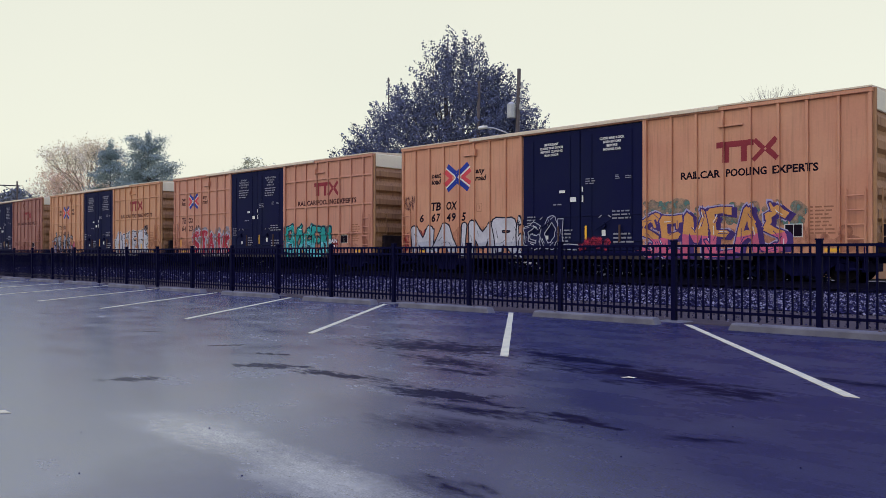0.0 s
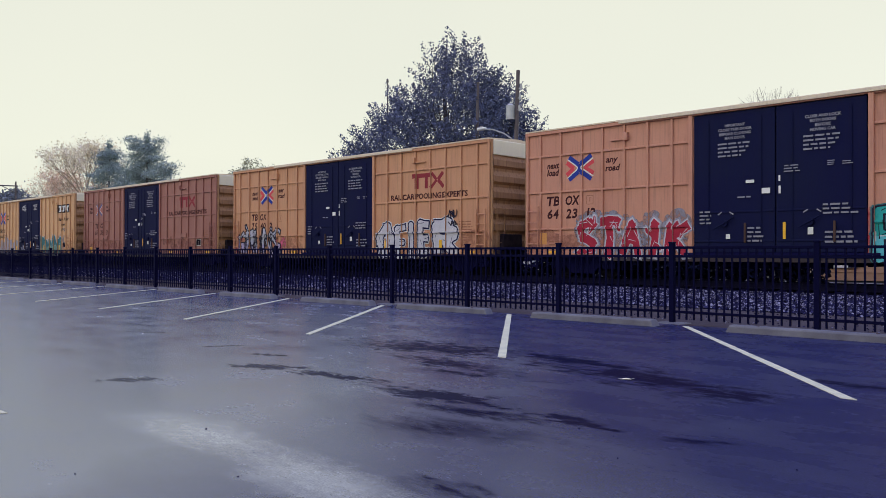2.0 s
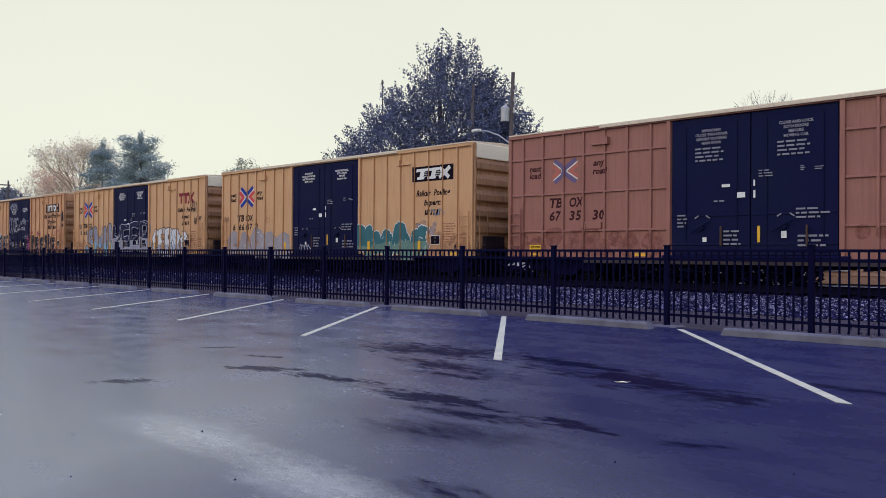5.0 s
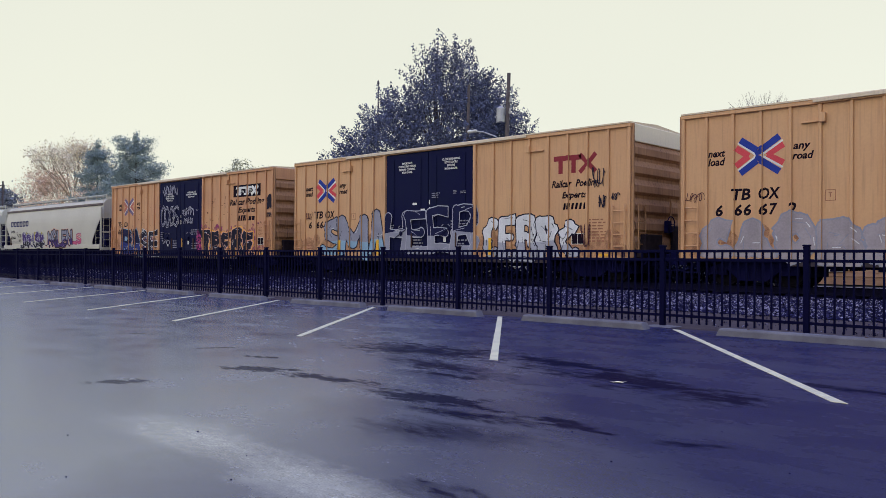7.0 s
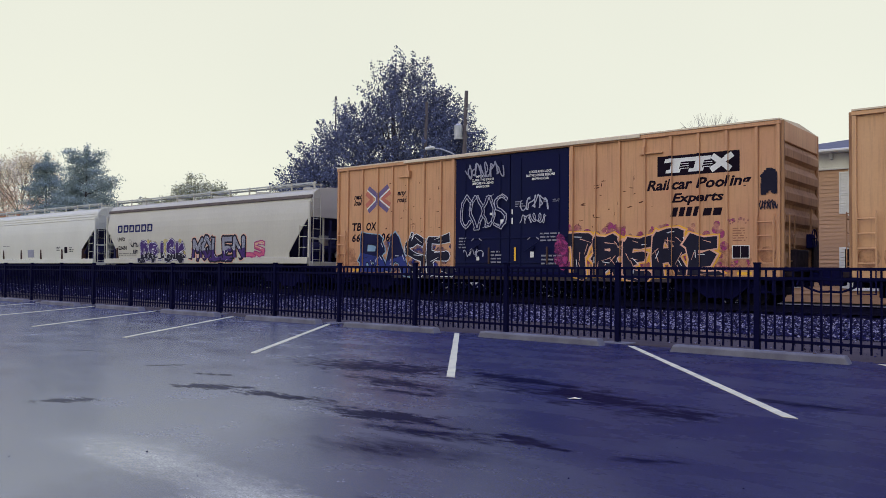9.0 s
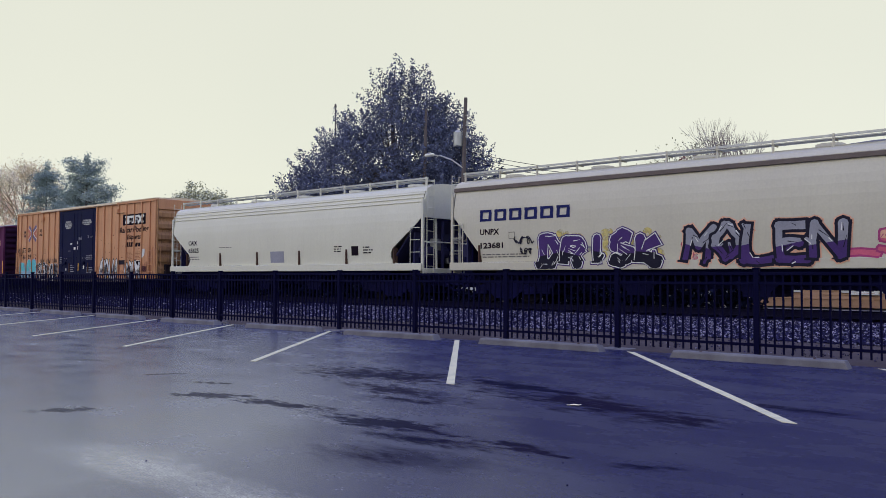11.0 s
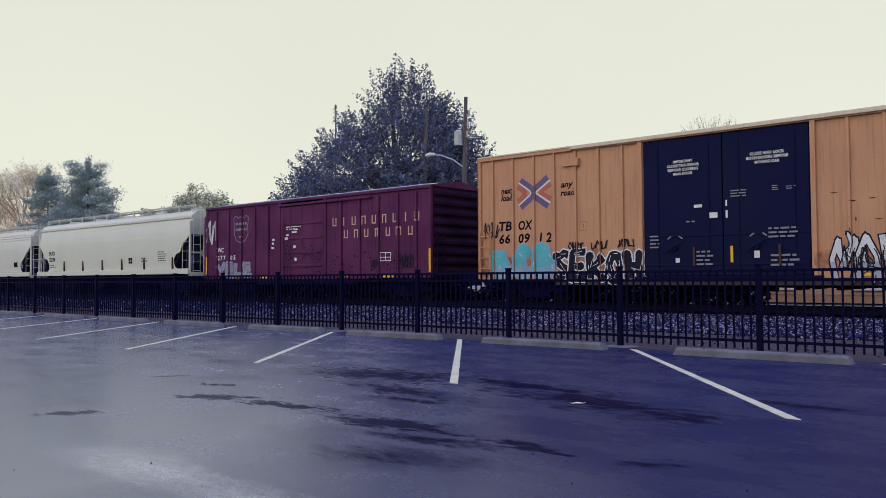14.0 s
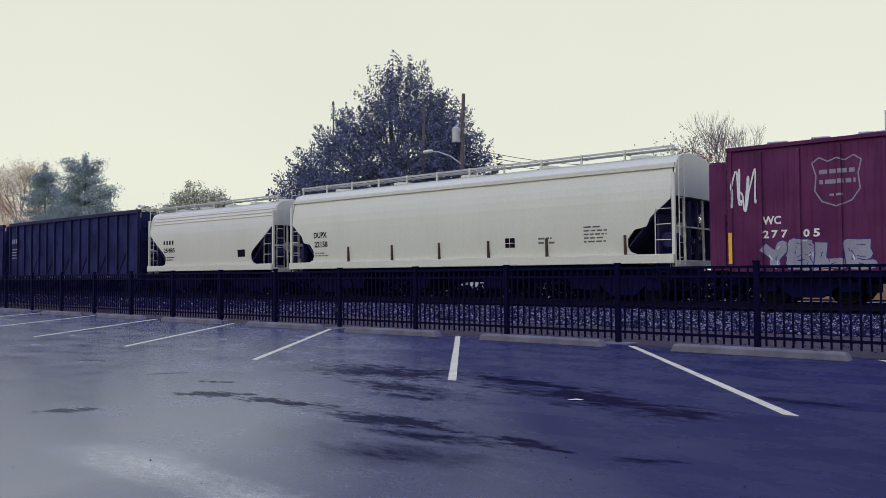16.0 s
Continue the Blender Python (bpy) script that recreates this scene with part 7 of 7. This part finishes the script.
DR = [(6.5, 11.5, 0, 6, 0.1)]

car, rb = box_car(-24.61, ORANGE, SHADED_SOOTY_END, "weathered orange box car with black doors, silver and purple graffiti")
box_car_lettering(car, rb, "667495", INK, "lines", 100)
haze(car, 0.12, 1.7, 0.95, 1.75, "red", rb, 206, 22)
graffiti(car, "MAIMRG", 0.6, 7.2, 0.70, 2.08, "pale", "silver", "black", rb, 201, thick=0.30, line=0.055, jag=0.02,
         spans=[(0.55, 1.85), (1.75, 3.15), (3.22, 3.80), (3.78, 5.20), (5.12, 6.34), (6.2, 6.5)])
graffiti(car, "GOL", 6.6, 9.0, 0.95, 2.02, "navy", "navy", "silver", DR, 204, thick=0.16, line=0.03, bottom=0.93)
haze(car, 8.9, 10.2, 0.98, 1.35, "red", DR, 207, 18, low=0.93)
graffiti(car, "SEMEAS", 11.3, 16.05, 0.70, 2.12, "amber", "pink", "purple", rb, 202, edge2="lilac", thick=0.21, pointed=True, line=0.035, shade="purple", arms=3)
haze(car, 11.5, 13.0, 1.9, 2.45, "green", rb, 208, 40, size=1.35)
haze(car, 13.2, 16.5, 1.7, 2.25, "green", rb, 209, 22, size=1.35)
tag(car, 0.1, 0.85, 2.85, 3.25, "brown", rb, 203, 9, 0.02)
tag(car, 0.12, 0.75, 2.6, 2.95, "brown", rb, 205, 8, 0.02)

car, rb = box_car(-44.74, ORANGE_RED, SHADED_SOOTY_END, "faded red-orange box car with teal and red graffiti", True)
box_car_lettering(car, rb, "642312", INK_BROWN, "lines", 110, door_lines=8, layout="panel_near")
paint_on(car, "stencil_patch", [rect(0.65, 0.89, 1.20, 1.61)], SPRAY["amber"], rb, "faded yellow stencil patch")
haze(car, 2.3, 6.4, 1.1, 2.15, "grey", rb, 216, 16, size=1.3)
graffiti(car, "STAIK", 2.2, 6.42, 0.72, 2.08, "red", "red", "pale", rb, 211, edge2="grey", thick=0.26, line=0.035, glints=False, pointed=True, arms=2)
haze(car, 11.45, 12.0, 0.9, 1.9, "red", rb, 214, 30)
haze(car, 15.0, 15.85, 0.9, 1.55, "red", rb, 215, 40)
graffiti(car, "BOGEN", 11.62, 15.25, 0.70, 2.06, "teal", "cyan", "black", rb, 212, edge2="dark_teal", thick=0.25, line=0.05, arms=1)
words_on(car, "sprayed_word", "RAIN", 15.18, 15.78, 1.30, 1.50, SPRAY["white"], [(14, 17, 0, 6, 0.09)])
tag(car, 15.25, 15.75, 0.98, 1.22, "white", rb, 213, 6, 0.025)

car, rb = box_car(-64.72, ORANGE_GOLD, SHADED_SOOTY_END, "golden orange box car with large white outlined graffiti", True)
box_car_lettering(car, rb, "675402", INK_BROWN, "lines", 120, door_lines=8, layout="panel_mid")
haze(car, 0.1, 0.8, 0.95, 1.8, "pink", rb, 224, 20)
haze(car, 3.7, 4.7, 0.95, 1.7, "pink", rb, 225, 24)
graffiti(car, "GRUNS", 0.45, 4.4, 0.72, 2.15, "silver", "lilac", "black", rb, 221, thick=0.13, line=0.07, arms=4)
tag(car, 0.6, 4.2, 1.0, 1.9, "black", rb, 227, 15, 0.05)
graffiti(car, "OFIER", 11.65, 16.5, 0.70, 2.30, "pale", "pale", "navy", rb, 222, edge2="white", thick=0.29, line=0.06, jag=0.02,
         spans=[(11.68, 12.78), (12.86, 13.60), (13.56, 14.16), (14.28, 15.10), (15.16, 16.45)])
for xx in (12.20, 15.52):
    paint_on(car, "reflector", [rect(xx, xx + 0.16, 1.02, 1.42)], SAFETY_YELLOW, rb, "upright yellow strip", 0.034)
tag(car, 15.95, 16.5, 2.28, 2.62, "black", rb, 223, 7, 0.05)
tag(car, 16.0, 16.55, 1.98, 2.18, "black", rb, 226, 6, 0.04)

car, rb = box_car(-84.72, ORANGE_BROWN, SHADED_SOOTY_END, "faded brownish orange box car with few marks", True)
box_car_lettering(car, rb, "673530", INK_BROWN, "lines", 130, FADED_EMBLEM, door_lines=8, layout="panel_far")
paint_on(car, "warning_plate", [rect(0.92, 1.42, 1.08, 1.26)], SAFETY_YELLOW, rb, "small yellow plate")

car, rb = box_car(-104.75, YELLOW, SHADED_SOOTY_END, "yellow-orange box car with pale grey and teal graffiti")
box_car_lettering(car, rb, "666672", INK, "narrow_plate", 140, layout="middle")
graffiti(car, "CAOBS", 0.5, 6.35, 0.70, 1.98, "dust", "dust", "grey", rb, 241, thick=0.40, line=0.05)
graffiti(car, "NMAS", 11.3, 15.9, 0.70, 2.10, "dark_teal", "sage", "dark_teal", rb, 242, edge2="white", thick=0.42, line=0.02, jag=0.10)
haze(car, 15.0, 16.2, 1.7, 2.2, "dust", rb, 244, 20)
tag(car, 0.1, 0.8, 2.55, 2.85, "brown", rb, 243, 8, 0.02)
tag(car, 15.9, 16.7, 2.45, 2.75, "grey", rb, 245, 7, 0.03)
tag(car, 17.2, 17.6, 1.0, 1.3, "black", rb, 246, 6, 0.03)
tag(car, 7.1, 8.2, 1.0, 1.35, "silver", DR, 247, 9, 0.03)
for xx in (5.78, 12.05, 15.2):
    paint_on(car, "reflector", [rect(xx, xx + 0.16, 0.95, 1.45)], SAFETY_YELLOW, rb, "upright yellow strip", 0.034)

car, rb = box_car(-124.75, YELLOW, SHADED_SOOTY_END, "yellow-orange box car with wide blue-grey graffiti over its doors")
box_car_lettering(car, rb, "666497", INK, "narrow_mark", 150, layout="middle")
graffiti(car, "SMA", 2.0, 6.46, 0.70, 2.60, "grey", "blue", "black", rb, 251, thick=0.25, line=0.05, spans=[(2.0, 3.9), (3.3, 5.35), (5.3, 6.5)])
graffiti(car, "HEEB", 6.58, 11.7, 0.93, 2.78, "navy", "grey", "silver", DR, 252, thick=0.20, line=0.035, bottom=0.92)
graffiti(car, "CEBRC", 11.85, 16.25, 0.70, 2.25, "white", "silver", "black", rb, 253, thick=0.29, line=0.045, arms=1)
tag(car, 16.3, 16.75, 1.2, 2.0, "brown", rb, 257, 6, 0.03)
tag(car, 16.7, 17.3, 3.2, 3.9, "black", rb, 254, 6, 0.03)
tag(car, 16.95, 17.35, 2.5, 2.95, "black", rb, 255, 6, 0.03)
tag(car, 17.45, 17.8, 2.75, 3.0, "black", rb, 256, 5, 0.03)
tag(car, 0.85, 1.4, 2.5, 2.9, "brown", rb, 258, 7, 0.03)
for xx in (3.30, 5.88, 12.2):
    paint_on(car, "yellow_post", [rect(xx, xx + 0.16, 0.9, 1.55)], SAFETY_YELLOW, rb, "upright yellow strip", 0.034)

car, rb = box_car(-144.80, YELLOW_DEEP, SHADED_SOOTY_END, "deep yellow box car with black and pink graffiti", wide=True)
box_car_lettering(car, rb, "660306", INK, "plate", 160, FADED_EMBLEM, layout="shifted", prints=((16.88, 17.30, 1.85, 2.27, 6),), plate_at=(16.86, 1.36))
graffiti(car, "BA", 1.5, 4.1, 0.70, 2.28, "navy", "indigo", "black", rb, 261, edge2="blue", thick=0.22, pointed=True, line=0.04, arms=3)
haze(car, 2.0, 6.3, 0.9, 2.0, "indigo", rb, 259, 7)
graffiti(car, "SE", 3.9, 6.4, 0.75, 2.36, "black", "black", "white", rb, 267, thick=0.18, line=0.03, arms=2)
graffiti(car, "TRERE", 11.3, 16.6, 0.70, 2.22, "black", "black", "peach", rb, 262, edge2="yellow", cloud="magenta", thick=0.29, pointed=True, line=0.04, arms=2)
tag(car, 6.9, 8.9, 4.3, 4.9, "grey", DR, 263, 14, 0.05)
graffiti(car, "COOS", 6.75, 8.95, 2.5, 3.66, "navy", "navy", "silver", DR, 264, thick=0.10, line=0.03, bottom=0.9, glints=False)
tag(car, 9.45, 10.8, 3.05, 3.6, "silver", DR, 265, 9, 0.04)
tag(car, 9.45, 10.7, 2.6, 2.95, "silver", DR, 268, 11, 0.03)
tag(car, 6.95, 7.95, 1.45, 1.75, "silver", DR, 269, 8, 0.03)
haze(car, 11.0, 11.4, 1.0, 2.1, "magenta", DR, 270, 60, size=0.7)
haze(car, 16.75, 17.35, 2.36, 2.52, "magenta", rb, 239, 30, size=0.3)
haze(car, 16.85, 17.4, 1.05, 1.30, "magenta", rb, 238, 40, size=0.35)
tag(car, 17.68, 18.16, 3.16, 3.92, "black", rb, 260, 19, 0.10)
scuffs(car, 2.8, 6.2, 2.4, 4.6, 22, rb, 248, SCRAPE)
scuffs(car, 11.6, 14.4, 2.2, 3.9, 24, rb, 249, SCRAPE)
tag(car, 17.6, 18.2, 2.74, 3.02, "black", rb, 266, 14, 0.025)

car = hopper(-165.20, 18.45, HOPPER_GREY, "warm grey covered hopper with dark graffiti", (1.37,), plain=True)
for i in range(6):        # hollow and barred blocks stand for the company's name
    xa = 1.40 + i * 0.655
    paint_on(car, "company_name", [rect(xa, xa + 0.52, 2.98, 3.07, 0.06), rect(xa, xa + 0.52, 3.31, 3.40, 0.06), rect(xa, xa + 0.13, 3.07, 3.31, 0.06), rect(xa + 0.39, xa + 0.52, 3.07, 3.31, 0.06)], EMBLEM_NAVY, NO_RIBS, "dark blue hollow company block")
words_on(car, "reporting_mark", "UNPX", 1.40, 2.28, 2.48, 2.70, INK, NO_RIBS)
words_on(car, "number", "123681", 1.42, 2.44, 1.99, 2.21, INK, NO_RIBS)
paint_on(car, "small_print", bars(1.5, 3.6, 1.64, 1.82, 2, 7) + band([(2.7, 2.32), (2.95, 2.32), (2.95, 2.55), (2.7, 2.55), (2.7, 2.32)], 0.02), INK_PALE, NO_RIBS)
haze(car, 3.9, 8.6, 1.6, 2.45, "lemon", NO_RIBS, 275, 7, low=1.25)
haze(car, 3.8, 8.4, 1.7, 2.5, "grey", NO_RIBS, 278, 4, low=1.25)
graffiti(car, "DRISK", 4.0, 8.5, 1.24, 2.42, "purple", "black", "white", NO_RIBS, 271, edge2="purple", thick=0.30, bottom=1.23, line=0.03, arms=1)
haze(car, 9.0, 9.6, 1.55, 2.0, "pink", NO_RIBS, 276, 20, low=1.25)
graffiti(car, "MOLEN", 9.2, 13.7, 1.40, 2.52, "grey", "purple", "black", NO_RIBS, 272, edge2="peach", thick=0.19, bottom=1.23, line=0.085, arms=2)
graffiti(car, "LS", 13.6, 15.3, 1.55, 2.35, "peach", "pink", "magenta", NO_RIBS, 273, thick=0.16, bottom=1.3)
tag(car, 2.8, 3.8, 2.12, 2.42, "black", NO_RIBS, 274, 8, 0.04)
tag(car, 3.1, 3.75, 1.75, 2.0, "black", NO_RIBS, 277, 6, 0.04)

car = hopper(-184.65, 18.05, HOPPER_WHITE, "pale grey covered hopper with rusty side stakes", (1.5, 4.5, 7.5, 10.6, 13.7, 16.5), rounded=True, roof_bands=3)
words_on(car, "reporting_mark", "CAIX", 1.64, 2.45, 2.56, 2.80, INK, NO_RIBS)
words_on(car, "number", "65625", 1.64, 2.58, 2.17, 2.42, INK, NO_RIBS)
paint_on(car, "small_print", bars(1.6, 2.7, 1.78, 2.02, 2, 12) + bars(4.4, 5.6, 2.36, 2.44, 1, 13), INK_PALE, NO_RIBS)
paint_on(car, "patch", [rect(8.5, 9.5, 1.6, 2.12)], SPRAY["grey"], NO_RIBS, "grey repainted patch")
paint_on(car, "inspection_plate", [rect(14.0, 14.42, 1.85, 2.25)] + bars(12.9, 13.5, 2.0, 2.3, 3, 14) + bars(14.7, 15.3, 1.9, 2.25, 3, 15), INK, NO_RIBS)

car, rb = box_car(-204.34, ORANGE_GOLD, SHADED_SOOTY_END, "orange box car with turquoise and black graffiti", wide=True)
box_car_lettering(car, rb, "660912", INK, "plate", 180, FADED_EMBLEM, layout="shifted", prints=((15.06, 15.64, 1.85, 2.38, 7), (16.03, 16.61, 1.88, 2.38, 6)), plate_at=(16.10, 1.47))
graffiti(car, "ECO", 0.55, 3.2, 0.70, 1.92, "cyan", "blue", "lilac", rb, 281, thick=0.42, line=0.04)
graffiti(car, "SEKOH", 3.15, 6.5, 0.75, 1.80, "black", "black", "white", rb, 282, thick=0.30, line=0.045)
graffiti(car, "MAVA", 12.0, 14.15, 0.70, 1.98, "white", "silver", "black", rb, 283, thick=0.20, pointed=True, line=0.035, arms=4, jag=0.12)
graffiti(car, "AMM", 14.85, 16.55, 0.70, 1.85, "white", "silver", "black", rb, 284, thick=0.19, pointed=True, line=0.035, arms=4, jag=0.12)
for a, b, top, k in ((12.1, 13.0, 1.7, 231), (12.9, 14.0, 1.6, 232), (14.9, 15.8, 1.6, 233), (15.7, 16.6, 1.4, 234)):        # black infill scribbles
    tag(car, a, b, 0.95, top, "black", rb, k, 9, 0.03)
tag(car, 16.72, 17.3, 1.18, 1.55, "brown", rb, 235, 14, 0.05)
paint_on(car, "sprayed_panel", [rect(14.12, 14.88, 1.64, 1.89)], SPRAY["black"], rb, "black sprayed panel", 0.02)
tag(car, 0.1, 1.0, 2.3, 2.9, "black", rb, 285)
scuffs(car, 11.8, 17.4, 2.0, 3.4, 22, rb, 288, SCRAPE)
for xx in (3.7, 4.6, 5.5):
    tag(car, xx, xx + 0.7, 1.8, 2.1, "black", rb, 286 + int(xx * 10), 8, 0.04)
tag(car, 16.78, 17.02, 2.0, 2.5, "white", rb, 299, 6, 0.09)

brown_box_car(-221.92, 15.25)

car = hopper(-241.95, 18.38, HOPPER_CREAM, "cream white covered hopper with dark lower ends", (3.85, 6.4, 8.9, 11.25, 13.75, 16.7))
words_on(car, "reporting_mark", "DUPX", 1.64, 2.5, 2.54, 2.80, INK, NO_RIBS)
words_on(car, "number", "22158", 1.68, 2.54, 2.14, 2.40, INK, NO_RIBS)
paint_on(car, "small_print", bars(1.7, 2.6, 1.72, 1.95, 2, 22) + bars(15.2, 16.1, 1.9, 2.5, 5, 23) + bars(13.4, 14.1, 1.9, 2.2, 2, 24), INK_PALE, NO_RIBS)
paint_on(car, "inspection_plate", [rect(12.0, 12.42, 1.84, 2.18)], INK, NO_RIBS)
paint_on(car, "inspection_plate", band([(12.0, 2.0), (12.42, 2.0)], 0.02) + band([(12.2, 1.84), (12.2, 2.18)], 0.02), INK_WHITE, NO_RIBS, "", 0.008)

car = hopper(-254.28, 11.1, HOPPER_WHITE, "short pale grey covered hopper", (), rounded=True, roof=4.55, edge=4.2, outlets=2, roof_bands=3)
paint_on(car, "reporting_mark", blocks(1.6, 2.7, 2.62, 2.84, 4), INK, NO_RIBS)
words_on(car, "number", "25485", 1.6, 2.7, 2.2, 2.44, INK, NO_RIBS)
paint_on(car, "inspection_plate", [rect(8.3, 8.9, 1.85, 2.2)] + bars(1.7, 2.7, 1.75, 2.0, 2, 32), INK, NO_RIBS)

gondola(-273.0, 17.65, "tall black ribbed open gondola car")
gondola(-291.8, 17.65, "tall black ribbed open gondola car")

fence()

# ---- what moves ----
TRAVEL = [(0.0, 0.0), (0.5, 6.68), (1.0, 13.70), (1.5, 20.02), (2.0, 26.86), (2.5, 32.98), (3.0, 39.76), (5.5, 72.90), (6.0, 79.68), (6.5, 86.60), (7.0, 93.31), (7.5, 100.00),
          (8.0, 106.55), (8.5, 112.91), (9.0, 119.52), (11.5, 152.70), (12.0, 159.34), (12.5, 166.32), (13.0, 173.22), (13.5, 180.03), (14.0, 186.63), (14.5, 193.32),
          (15.0, 199.98), (15.5, 206.38), (16.0, 213.42)]


def motions():
    for car, u in CARS:
        walk(car, [(t, pose(u + s, TRACK_Y, RAIL_TOP)) for t, s in TRAVEL])
    ts = np.arange(0, 16 * FPS + 1) / FPS
    ss = np.interp(ts, [t for t, _ in TRAVEL], [s for _, s in TRAVEL])
    for w, d in WHEELSETS:
        walk(w, [(t, pose(d, 0, WHEEL_R, 0, math.degrees(s / WHEEL_R), 0)) for t, s in zip(ts, ss)])


motions()
